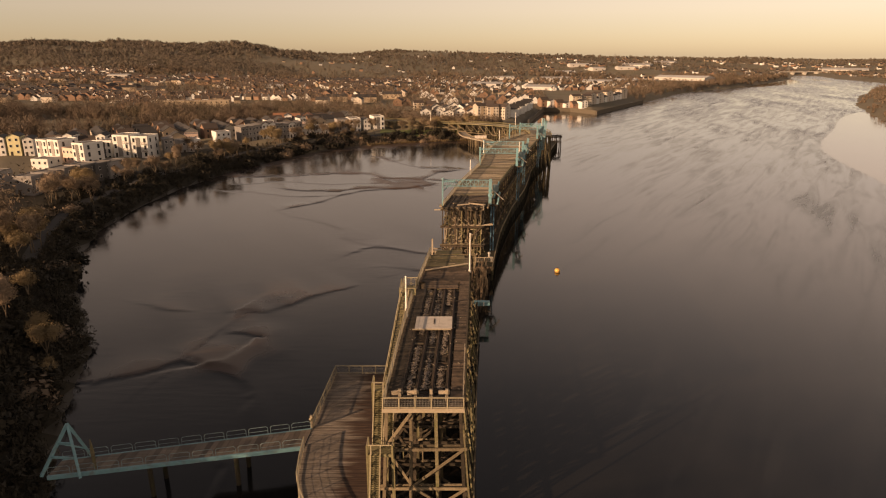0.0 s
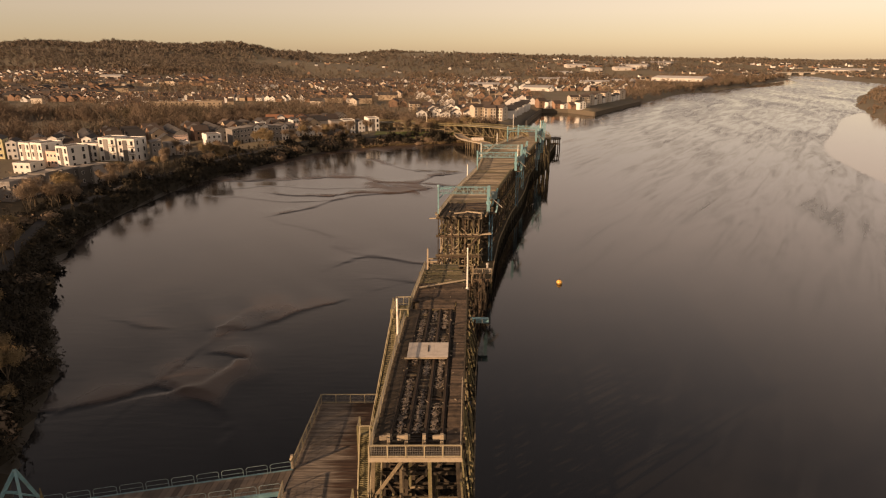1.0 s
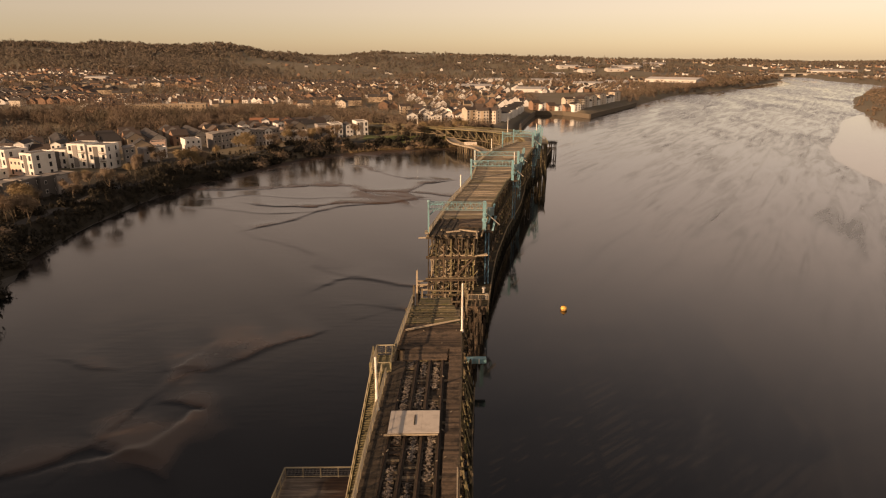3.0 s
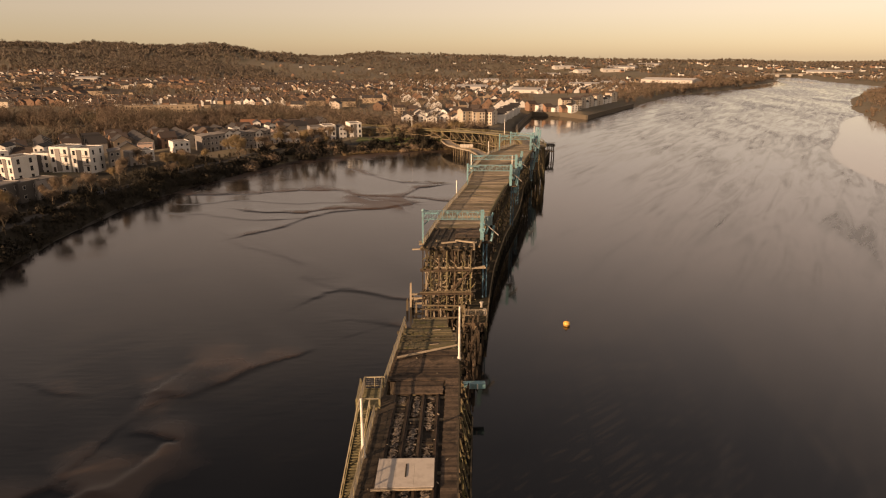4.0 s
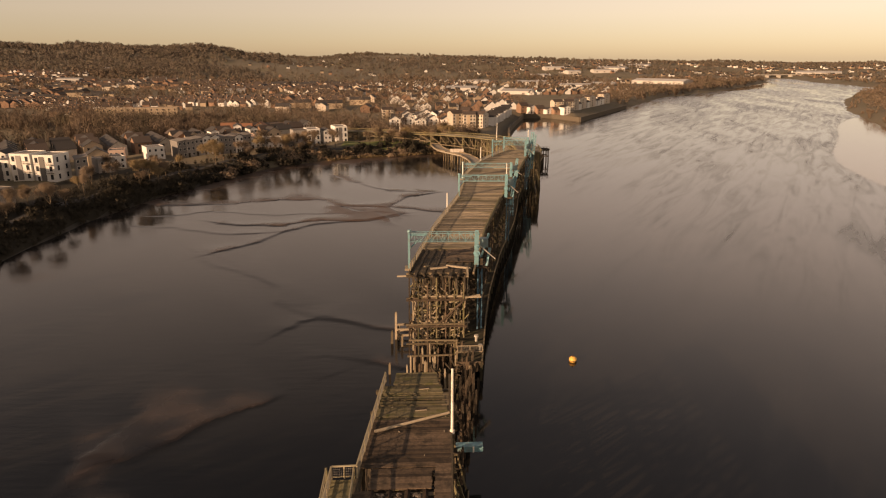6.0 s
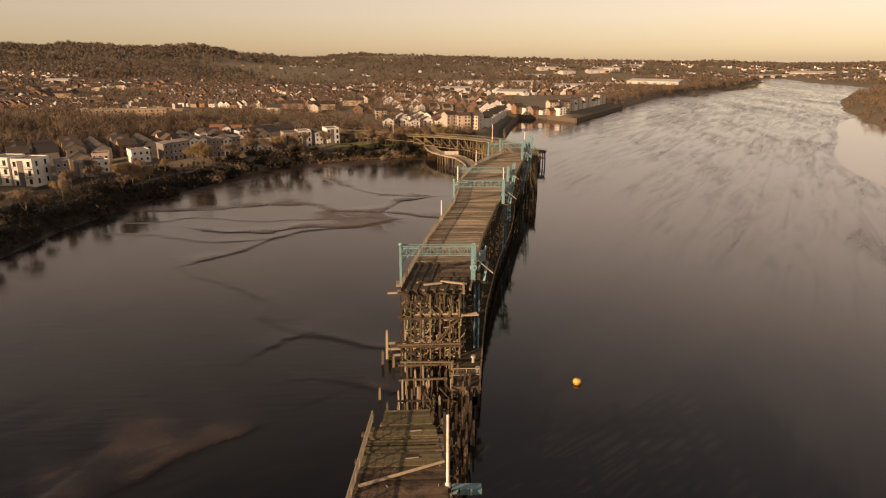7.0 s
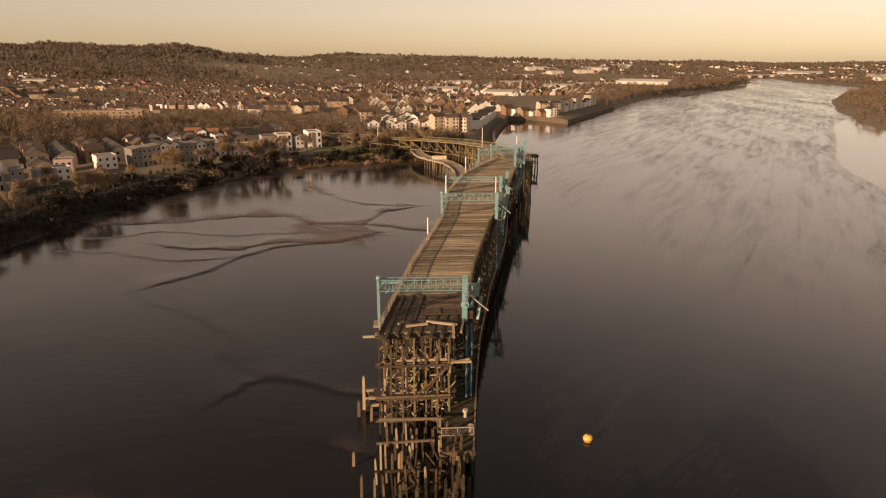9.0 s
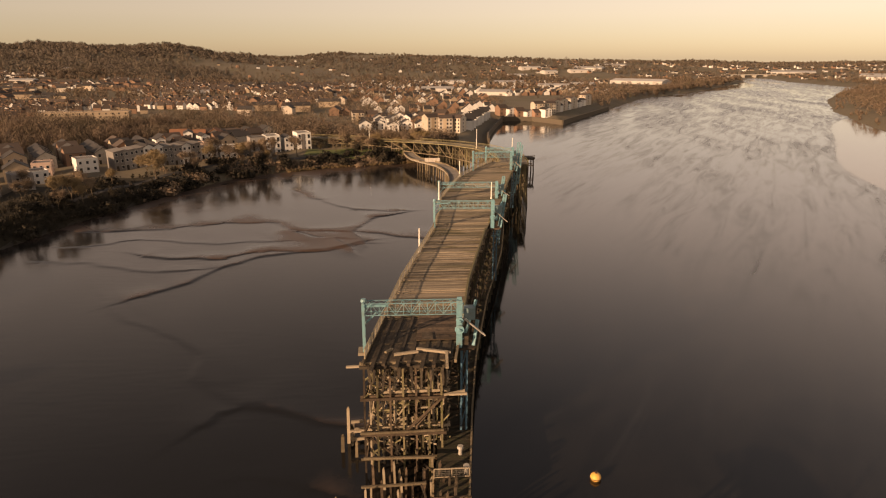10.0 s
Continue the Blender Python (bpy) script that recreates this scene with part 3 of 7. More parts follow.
def bent(name, label, wide, posts, tall, bay, slope, mat, brace_mat, seed, group, clutter=0, batter=1.0, bits=None):
    """One trestle frame with the beams that run on to the next one; local origin at the foot of its middle."""
    rnd = random.Random(seed)
    main, mat = mat, TIMBER
    ob = thing(name, (0, 0, 0), label, "trestle", group)
    xs = [wide * (i / (posts - 1) - 0.5) for i in range(posts)]
    foot = lambda i: xs[i] * (1 + 0.16 * batter)
    at = lambda i, z: xs[i] + (foot(i) - xs[i]) * (1 - z / tall)
    for i in range(posts):
        Geo().beam((foot(i), 0, -2.5), (xs[i], 0, tall - 0.4), 0.36 if posts < 7 else 0.24, 0.34 if posts < 7 else 0.26).part("post", rnd.choice(main), ob)
    Geo().beam((-wide / 2 - 0.5, 0, tall - 0.3), (wide / 2 + 0.5, 0, tall - 0.3), 0.36, 0.4).part("cap_beam", mat, ob)
    for z in (tall * 0.36, tall * 0.68):
        for s in (-0.3, 0.3):
            a, b = at(0, z) - 0.5, at(posts - 1, z) + 0.5
            Geo().beam((a, s, z + rnd.uniform(-0.1, 0.1)), (b, s, z), 0.16, 0.34).part("waling", brace_mat, ob)
    for z0, z1 in ((1.2, tall * 0.35), (tall * 0.37, tall * 0.67), (tall * 0.69, tall - 0.6)):
        for k in (0, 1):
            i, j = (0, posts - 1) if k else (posts - 1, 0)
            i2, j2 = i, (i + j) // 2
            if posts < 7 and rnd.random() < 0.6:
                Geo().beam((at(i2, z0), 0.28 * (1 - 2 * k), z0), (at(j2, z1), 0.28 * (1 - 2 * k), z1), 0.14, 0.3).part("brace", brace_mat, ob)
            if rnd.random() < (0.5 if posts < 7 else 0.25):
                Geo().beam((at(j, z1), 0.3 * (1 - 2 * k), z1), (at((i + j) // 2, z0), 0.3 * (1 - 2 * k), z0), 0.14, 0.28).part("brace", brace_mat, ob)
    for i in range(posts):
        for z in ((tall * 0.36, tall * 0.68) if i in (0, posts - 1) else ()):
            Geo().beam((at(i, z), 0, z + 0.3), (at(i, z) + slope * bay, bay, z + 0.3), 0.18, 0.32).part("stringer", brace_mat, ob)
        if i % 2 == 0 or i == posts - 1:
            Geo().beam((xs[i], 0, tall - 0.62), (xs[i] + slope * bay, bay, tall - 0.62), 0.2, 0.25).part("stringer", mat, ob)
    for i in (0, posts - 1):
        z0, z1 = rnd.choice([(1.0, tall * 0.36), (tall * 0.36, tall * 0.68), (tall * 0.68, tall - 0.6)])
        Geo().beam((at(i, z0), 0, z0), (at(i, z1) + slope * bay, bay, z1), 0.14, 0.28).part("brace", brace_mat, ob)
        z0, z1 = rnd.choice([(1.0, tall * 0.36), (tall * 0.36, tall * 0.68)])
        Geo().beam((at(i, z1), 0, z1), (at(i, z0) + slope * bay, bay, z0), 0.14, 0.28).part("brace", brace_mat, ob)
    for _ in range(clutter):
        x, z = rnd.uniform(-wide / 2, wide / 2), rnd.uniform(1.5, tall - 1.2)
        a, ln = rnd.uniform(-1.0, 1.0) if rnd.random() < 0.4 else rnd.choice((0.05, 1.5, 1.57, 1.62)), rnd.uniform(0.8, 2.6)
        dx, dz = math.cos(a) * ln / 2, math.sin(a) * ln / 2
        y0 = rnd.uniform(-0.35, 1.2)
        Geo().beam((x - dx, y0, z - dz), (x + dx, y0 + rnd.uniform(-0.4, 0.4), z + dz), rnd.uniform(0.10, 0.2), rnd.uniform(0.12, 0.22)).part("broken_timber", rnd.choice(bits or [brace_mat, mat, DARK_TIMBER, DARK_TIMBER, LICHEN_TIMBER]), ob)
    return ob


def row_of_bents(table, y0, y1, bay, proto, n_skip=0):
    made = []
    y = y0
    k = 0
    while y < y1:
        l, r = lerp(table, y)
        src = proto[k % len(proto)]
        made.append(copy_thing(src, pose((l + r) / 2, y, 0)))
        y += bay
        k += 1
    return made


def discard(ob):
    for o in (*ob.children_recursive, ob):
        bpy.data.objects.remove(o)


A_BAY, B_BAY = 4.4, 4.0
WORN = (TIMBER, TIMBER, MOSSY_TIMBER, DARK_TIMBER)
front = bent("trestle_bent", "tall weathered timber trestle frame under the upper deck end", 7.9, 4, TOP - 0.1, A_BAY, 0.06, WORN, TIMBER, 3, "trestle frames of the staith", clutter=12, batter=1.4)
front.location = (-2.1, 59.8, 0)
# inner frames coloured darker than the front one, for the shade under the deck
protos = [bent("trestle_bent", "weathered timber trestle frame standing in the mud", 7.9, 4, TOP - 0.1, A_BAY, 0.06, (DARK_TIMBER, TIMBER, MOSSY_TIMBER, DARK_TIMBER), DARK_TIMBER, s, "trestle frames of the staith", clutter=9, batter=1.2) for s in (11, 12)]
row_of_bents(DECK_A, 59.8 + A_BAY, 115.5, A_BAY, protos)
for p in protos:
    discard(p)
face = [bent("trestle_bent", "broken timber trestle frame at the burnt gap", 9.4, 7, TOP - 0.2, B_BAY, 0.2, p, p[0], s, "trestle frames of the staith", clutter=c, batter=0.3, bits=b)
        for s, c, p, b in ((21, 36, (RUST_DECK, MOSSY_TIMBER, RUST_DECK), [MOSSY_TIMBER, RUST_DECK, LICHEN_TIMBER]), (22, 190, (PALE_TIMBER, TIMBER, DARK_TIMBER), [PALE_TIMBER, PALE_TIMBER, TIMBER, PALE_TIMBER, LICHEN_TIMBER]))]
for k, ob in enumerate(face):
    l, r = lerp(DECK_B, 153.2 + k * 1.7)
    ob.location = ((l + r) / 2 - 0.9 + 0.35 * k, 153.2 + k * 1.7, 0)
# dark timber throughout: under-deck shade is put into the colour of these frames
protos = [bent("trestle_bent", "weathered timber trestle frame beside the river", 11.2, 6, TOP - 0.1, B_BAY, 0.23, (DARK_TIMBER, DARK_TIMBER, WET_SHADE_TIMBER), DARK_TIMBER, s, "trestle frames of the staith", clutter=14, batter=0.5) for s in (31, 32)]
row_of_bents(DECK_B, 158, 197, B_BAY, protos)
for p in protos:
    discard(p)
# same darkened colours further along, standing for shade below the boards
protos = [bent("trestle_bent", "weathered timber trestle frame beside the river", 11.6, 5, TOP - 0.1, 5.0, 0.25, (DARK_TIMBER, WET_SHADE_TIMBER, MOSSY_TIMBER), DARK_TIMBER, s, "trestle frames of the staith", clutter=3, batter=0.5) for s in (41, 42)]
row_of_bents(DECK_B, 198, 302, 5.0, protos)
for p in protos:
    discard(p)


def railing(name, label, pts, tall=1.25, gap=2.0, mat=RAIL_WOOD, mesh_mat=GALV, group="handrails", infill=True, cat="railing"):
    """Posts, two rails and a wire infill along a line of points."""
    base = Vector(pts[0])
    ob = thing(name, base, label, cat, group)
    post = Geo().box(-0.06, 0.06, -0.06, 0.06, 0, tall).mesh("post", mat)
    wires = Geo()
    first = True
    for p, q in zip(pts, pts[1:]):
        p, q = Vector(p) - base, Vector(q) - base
        n = max(1, round((q - p).length / gap))
        for i in range(0 if first else 1, n + 1):
            piece("post", post, ob, Matrix.Translation(p.lerp(q, i / n)))
        first = False
        up = Vector((0, 0, 1))
        Geo().beam(p + up * tall, q + up * tall, 0.14, 0.1).part("top_rail", mat, ob)
        Geo().beam(p + up * 0.18, q + up * 0.18, 0.07, 0.1).part("bottom_rail", mat, ob)
        if infill:
            m = max(2, round((q - p).length / 0.16))
            for i in range(m):
                c = p.lerp(q, (i + 0.5) / m)
                wires.beam(c + up * 0.2, c + up * (tall - 0.05), 0.022, 0.022)
            for h in (0.45, 0.7, 0.95):
                wires.beam(p + up * h, q + up * h, 0.02, 0.02)
    if infill:
        tagged(wires.part("wire_infill", mesh_mat, ob, "grey wire mesh"), kind="stuff")
    return ob


def boards(parent, table, y0, y1, step, z, mat, base, limit=300, thick=0.1, trim=0.0, name="plank", wob=0.05, gaps=0):
    """Deck boards across, one object each; past the limit joined."""
    rest = Geo()
    k, y = 0, y0
    unit = Geo().box(0, 1, -0.5, 0.5, -thick, 0).mesh("plank", mat)
    while y < y1:
        l, r = lerp(table, y)
        l, r = l + trim + dice.uniform(-wob, wob), r - trim + dice.uniform(-wob, wob)
        dz = dice.uniform(-0.012, 0.012)
        if gaps and dice.random() < 1 / gaps:        # a joint over a cross beam: the board lies low and narrow
            l, r, dz = l + 0.1, r - 0.1, -dice.uniform(0.04, 0.15)
        if k < limit:
            piece(name, unit, parent, Matrix.Translation(Vector((l, y, z + dz)) - base) @ Matrix.Diagonal((r - l, step * 0.93, 1, 1)) @ pose(0, 0, 0, 0, 0, 0))
        else:
            rest.box(l, r, y - step * 0.465, y + step * 0.465, z - thick + dz, z + dz)
        y += step
        k += 1
    if rest.v:
        ob = rest.part("boards", mat, parent, shift=base)
        tagged(ob, kind="stuff")


# upper deck of the near part
base = Vector((-2, 59.4, 0))
deck_near = thing("upper_deck", base, "upper timber deck with derelict rails and a dark open track bed", "deck", kind="structure")
for side, w0 in ((0, 0.25), (1, 0.25)):
    g = Geo()
    for (ya, yb) in ((59.4, 76.5), (76.5, 98), (98, 115.8)):
        xa, xb = lerp(DECK_A, ya)[side], lerp(DECK_A, yb)[side]
        g.beam((xa, ya, TOP - 0.22), (xb, yb, TOP - 0.22), 0.3, 0.42)
    g.part("edge_beam", TIMBER, deck_near, shift=base)
Geo().beam((-6.5, 59.45, TOP - 0.3), (2.3, 59.45, TOP - 0.3), 0.35, 0.5).part("end_beam", PALE_TIMBER, deck_near, shift=base)
under = Geo()
for (ya, yb) in ((59.6, 76.5), (76.5, 95.6)):
    (la, ra), (lb, rb) = lerp(DECK_A, ya), lerp(DECK_A, yb)
    under.hexa([(la + 0.2, ya, TOP - 0.42), (ra - 0.2, ya, TOP - 0.42), (rb - 0.2, yb, TOP - 0.42), (lb + 0.2, yb, TOP - 0.42),
                (la + 0.2, ya, TOP - 0.34), (ra - 0.2, ya, TOP - 0.34), (rb - 0.2, yb, TOP - 0.34), (lb + 0.2, yb, TOP - 0.34)])
under.part("track_bed", DARK_TIMBER, deck_near, "charred dark boards", shift=base)
LEFT_WALK = [(y, l, l + 1.7) for y, l, r in DECK_A]
RIGHT_WALK = [(y, r - 1.45, r) for y, l, r in DECK_A]
boards(deck_near, LEFT_WALK, 59.8, 95.4, 0.36, TOP, DARK_TIMBER, base, name="walkway_board")
boards(deck_near, RIGHT_WALK, 59.8, 99.4, 0.36, TOP, RUST_DECK, base, name="walkway_board")
boards(deck_near, [(y, l + 1.2, r - 1.7) for y, l, r in DECK_A], 95.6, 98.4, 0.4, TOP + 0.03, RUST_DECK, base, name="plank")
boards(deck_near, DECK_A, 98.6, 106.2, 0.34, TOP, RUST_DECK, base, name="plank")
boards(deck_near, [(106.0, -3.4, 4.6), (113.2, -2.7, 3.9), (113.3, -1.5, 3.6), (116.4, -1.2, 3.5)], 106.3, 116.3, 0.34, TOP, MOSSY_TIMBER, base, name="plank", gaps=7)
boards(deck_near, [(99.0, 3.4, 4.3), (112.0, 4.0, 4.9)], 99.6, 112.0, 0.4, TOP - 0.05, TIMBER, base, name="walkway_board")

# four running beams with steel rails, and litter between them
for i in range(4):
    a, b = (-4.75 + 1.72 * i, 61.8), (-2.75 + 1.55 * i, 95.5)
    ob = thing("track_rail", (a[0], a[1], TOP - 0.34), "derelict rusted rail on a dark longitudinal timber", "rail", "rails on the upper deck")
    sh = (a[0], a[1], TOP - 0.34)
    Geo().beam((a[0], a[1], TOP - 0.25), (b[0], b[1], TOP - 0.25), 0.5, 0.2).part("longitudinal_timber", DARK_TIMBER, ob, shift=sh)
    g = Geo()
    g.beam((a[0], a[1], TOP - 0.13), (b[0], b[1], TOP - 0.13), 0.13, 0.04).beam((a[0], a[1], TOP - 0.07), (b[0], b[1], TOP - 0.07), 0.03, 0.1).beam((a[0], a[1], TOP - 0.01), (b[0], b[1], TOP - 0.01), 0.07, 0.04)
    g.part("steel_rail", STEEL, ob, shift=sh)
    # buffer post at the end of each rail
    bp = thing("buffer_post", (a[0], a[1] - 0.3, TOP - 0.34), "pale stub post at the end of a rail", "buffer post", "buffer posts")
    s2 = bp.location
    Geo().beam((a[0], a[1] - 0.3, TOP - 0.34), (a[0], a[1] - 0.3, TOP + 1.0), 0.32, 0.32).part("post", PALE_TIMBER, bp, shift=s2)
    Geo().beam((a[0], a[1] - 0.3, TOP + 0.1), (a[0] + 0.03, a[1] - 2.2, TOP - 0.1), 0.2, 0.24).part("strut", TIMBER, bp, shift=s2)
    if i in (0, 1, 3):
        Geo().beam((a[0] - 0.9, a[1] - 0.08, TOP + 0.45), (a[0] + 0.35, a[1] - 0.08, TOP + 0.55), 0.22, 0.45).part("buffer_beam", PALE_TIMBER, bp, shift=s2)
for i in range(3):
    a, b = (-4.75 + 1.72 * i, 61.8), (-2.75 + 1.55 * i, 95.5)
    rubble = thing("rubble", (a[0], a[1], TOP - 0.2), "pale rubble and splinters lying between the rails", "rubble", kind="stuff")
    for m_, n_ in ((LITTER, 520), (PALE_TIMBER, 60), (DARK_TIMBER, 200)):
        g = Geo()
        for _ in range(n_):
            y = dice.uniform(63.5, 95)
            if math.sin(y * 0.8 + i * 2.2) + math.sin(y * 0.31 + i) < -1.1:
                continue
            x = a[0] + (b[0] - a[0]) * (y - a[1]) / (b[1] - a[1]) + 0.82 + dice.gauss(0, 0.17)
            r, t, z = dice.uniform(0.05, 0.22), dice.uniform(0, 3.14), TOP - 0.19 + dice.uniform(0, 0.05)
            dx, dy = math.cos(t) * r, math.sin(t) * r
            g.beam((x - dx, y - dy, z), (x + dx, y + dy, z + dice.uniform(-0.02, 0.03)), dice.uniform(0.07, 0.24), 0.06, taper=dice.uniform(0.4, 1.0))
        tagged(g.part("pieces", m_, rubble, shift=rubble.location), kind="stuff")
cross = {m: Geo() for m in (DARK_TIMBER, RUST_DECK, TIMBER)}
y = 62.2
while y < 95.3:
    for i in range(3):
        if dice.random() < 0.72:
            x = -4.75 + 1.72 * i + (2.0 - 0.17 * i) * (y - 61.8) / 33.7
            cross[dice.choice((DARK_TIMBER, DARK_TIMBER, RUST_DECK, RUST_DECK, TIMBER))].box(x + 0.2 + dice.uniform(0, 0.2), x + 1.45 - dice.uniform(0, 0.25), y - 0.13, y + 0.13, TOP - 0.36, TOP - 0.20 + dice.uniform(-0.03, 0.03))
    y += 0.36
for m_, g in cross.items():
    tagged(g.part("cross_planks", m_, deck_near, "worn planks between the rails", shift=base), kind="stuff")

# pale sheet on the rails, with stains and two battens
cover = thing("cover_sheet", (-1.3, 81, TOP + 0.17), "large pale stained board lying across the rails", "board")
sh = cover.location
g = Geo()
for i, (x0, x1) in enumerate(((-3.85, -2.2), (-2.19, -0.55), (-0.54, 1.22))):
    g = Geo().hexa([(x0, 79.2, TOP + 0.18), (x1, 79.2 + 0.03 * i, TOP + 0.18), (x1 + 0.12, 83.3, TOP + 0.18), (x0 + 0.12, 83.3, TOP + 0.18),
                    (x0, 79.2, TOP + 0.3), (x1, 79.2 + 0.03 * i, TOP + 0.3), (x1 + 0.12, 83.3, TOP + 0.3), (x0 + 0.12, 83.3, TOP + 0.3)])
    g.part("panel", PANEL, cover, shift=sh)
Geo().beam((-4.2, 79.0, TOP + 0.22), (1.1, 79.05, TOP + 0.22), 0.14, 0.16).part("batten", PALE_TIMBER, cover, shift=sh)
Geo().beam((-1.25, 80.6, TOP + 0.33), (-1.2, 82.4, TOP + 0.33), 0.12, 0.06).part("batten", DARK_TIMBER, cover, shift=sh)

# handrails of the near part
railing("end_railing", "timber railing with mesh across the deck end", [(-6.4, 59.3, TOP - 0.1), (2.2, 59.3, TOP - 0.1)], tall=1.35, gap=1.72)
railing("side_railing", "pale timber railing along the upper deck edge", [(-6.35, 59.4, TOP), (-5.65, 76.5, TOP), (-4.75, 91.0, TOP)], gap=1.9)
railing("side_railing", "pale timber railing along the upper deck edge", [(-4.1, 97.2, TOP), (-2.35, 114.2, TOP)], gap=1.8)
railing("landing_railing", "timber railing round the stair landing", [(-6.5, 92.0, TOP), (-6.3, 97.0, TOP), (-4.1, 97.1, TOP)], gap=1.3)
lean = thing("leaning_board", (2.4, 60.5, TOP), "pale loose handrail board slumped on posts", "board")
Geo().beam((2.15, 60.0, TOP + 0.5), (2.75, 72.5, TOP + 1.05), 0.1, 0.3).part("board", PALE_TIMBER, lean, shift=lean.location)
for y in (60.5, 64.5, 68.5, 72.4):
    Geo().beam((2.2 + (y - 60) * 0.045, y, TOP - 0.2), (2.2 + (y - 60) * 0.045, y, TOP + 0.5 + (y - 60) * 0.045), 0.14).part("post", TIMBER, lean, shift=lean.location)
fallen = thing("fallen_pole", (0.4, 105, TOP), "long pale pole fallen across the deck", "pole")
Geo().tube((-3.0, 104.0, TOP + 0.15), (4.5, 106.6, TOP + 0.5), 0.16, 0.13).part("pole", PALE_TIMBER, fallen, shift=fallen.location)
# no hole is cut: a thin dark plate stands for the shade inside
for x, y, w, d in ((2.0, 112.6, 1.1, 0.6), (1.6, 108.2, 1.2, 0.7)):
    hole = thing("deck_hole", (x, y, TOP), "dark patch on the mossy boards, painted as a rotted hole", "hole")
    g = Geo().box(x - w / 2, x + w / 2, y - d / 2, y + d / 2, TOP + 0.005, TOP + 0.02)
    g.part("opening", DARK_TIMBER, hole, shift=hole.location)
    Geo().beam((x - w / 2, y - d / 2, TOP + 0.04), (x + w / 2, y - d / 2 + 0.1, TOP + 0.07), 0.12, 0.06).part("broken_edge", PALE_TIMBER, hole, shift=hole.location)
scraps = thing("scattered_scraps", (1, 102, TOP), "pale bits of broken wood scattered on boards", "debris", kind="stuff")
g = Geo()
for _ in range(32):
    y = dice.uniform(62, 112)
    l, r = lerp(DECK_A, y)
    x, a, ln = dice.uniform(l + 0.8, r - 0.4), dice.uniform(0, 3.1), dice.uniform(0.1, 0.3)
    g.beam((x, y, TOP + 0.06), (x + math.cos(a) * ln, y + math.sin(a) * ln, TOP + 0.08), 0.07, 0.06)
g.part("scraps", PALE_TIMBER, scraps, shift=scraps.location)


def lamp_post(x, y, z0, z1, tilt=0.0, r=0.12):
    ob = thing("lamp_post", (x, y, z0), "white painted steel post standing on the deck edge", "post", "posts along the staith")
    Geo().tube((0, 0, 0), (tilt, 0, z1 - z0), r, r * 0.75).part("shaft", WHITE_POLE, ob)
    Geo().tube((0, 0, 0), (0, 0, 0.35), r * 1.7, r * 1.5).part("base", WHITE_POLE, ob)
    Geo().tube((tilt, 0, z1 - z0), (tilt, 0, z1 - z0 + 0.12), r * 0.95, r * 0.6).part("cap", WHITE_POLE, ob)
    return ob


for x, y, z0, z1 in ((-5.25, 84.0, TOP, 22.0), (4.65, 104.0, TOP - 0.2, 22.7), (8.6, 197.2, TOP, 20.5), (24.3, 275.0, TOP, 20.8), (15.6, 242.6, TOP, 20.6), (29.2, 242.8, TOP, 20.2),
                     (40.5, 359.0, 13.2, 21.4), (-8.0, 417.0, 9.8, 16.2), (50.8, 330.0, 14.5, 21.0)):
    lamp_post(x, y, z0, z1, r=0.15 if y < 150 else 0.17)


def stair(name, label, top, foot, wide, mat=LICHEN_TIMBER, group="stairs"):
    """A straight timber flight running along y from its top to its foot, with stringers, treads and handrails."""
    top, foot = Vector(top), Vector(foot)
    ob = thing(name, foot, label, "stairs", group)
    t = top - foot
    n = max(3, round(t.z / 0.16))
    tread = Geo().box(-wide / 2, wide / 2, -0.15, 0.15, -0.06, 0).mesh("tread", mat)
    for i in range(n):
        piece("tread", tread, ob, Matrix.Translation(t * ((i + 0.5) / n)))
    for s in (-1, 1):
        off = Vector((s * wide / 2, 0, 0))
        Geo().beam(off, off + t, 0.09, 0.34).part("stringer", mat, ob)
        up = Vector((0, 0, 1.05))
        Geo().beam(off + up, off + up + t, 0.1, 0.1).part("handrail", RAIL_WOOD, ob)
        k = max(2, round(t.length / 1.6))
        for i in range(k + 1):
            c = off + t * (i / k)
            Geo().beam(c, c + up, 0.1, 0.1).part("baluster", RAIL_WOOD, ob)
    return ob


def landing(at, wx, wy, label="timber stair landing on posts"):
    ob = thing("stair_landing", at, label, "landing", "stair landings")
    for i in range(int(wy / 0.25)):
        y = -wy / 2 + 0.125 + i * 0.25
        Geo().box(-wx / 2, wx / 2, y - 0.115, y + 0.115, -0.1, 0).part("board", LICHEN_TIMBER, ob)
    for sx in (-1, 1):
        for sy in (-1, 1):
            Geo().beam((sx * wx / 2, sy * wy / 2, -at[2] - 1), (sx * wx / 2, sy * wy / 2, 1.1), 0.2).part("post", LICHEN_TIMBER, ob)
        Geo().beam((sx * wx / 2, -wy / 2, 1.1), (sx * wx / 2, wy / 2, 1.1), 0.1).part("handrail", RAIL_WOOD, ob)
        Geo().beam((sx * wx / 2, -wy / 2, 0.55), (sx * wx / 2, wy / 2, 0.55), 0.08).part("handrail", RAIL_WOOD, ob)
    Geo().beam((-wx / 2, -wy / 2, 1.1), (wx / 2, -wy / 2, 1.1), 0.1).part("handrail", RAIL_WOOD, ob)
    Geo().beam((-wx / 2, -wy / 2, -0.2), (wx / 2, -wy / 2, -0.2), 0.12, 0.25).part("edge_beam", LICHEN_TIMBER, ob)
    return ob


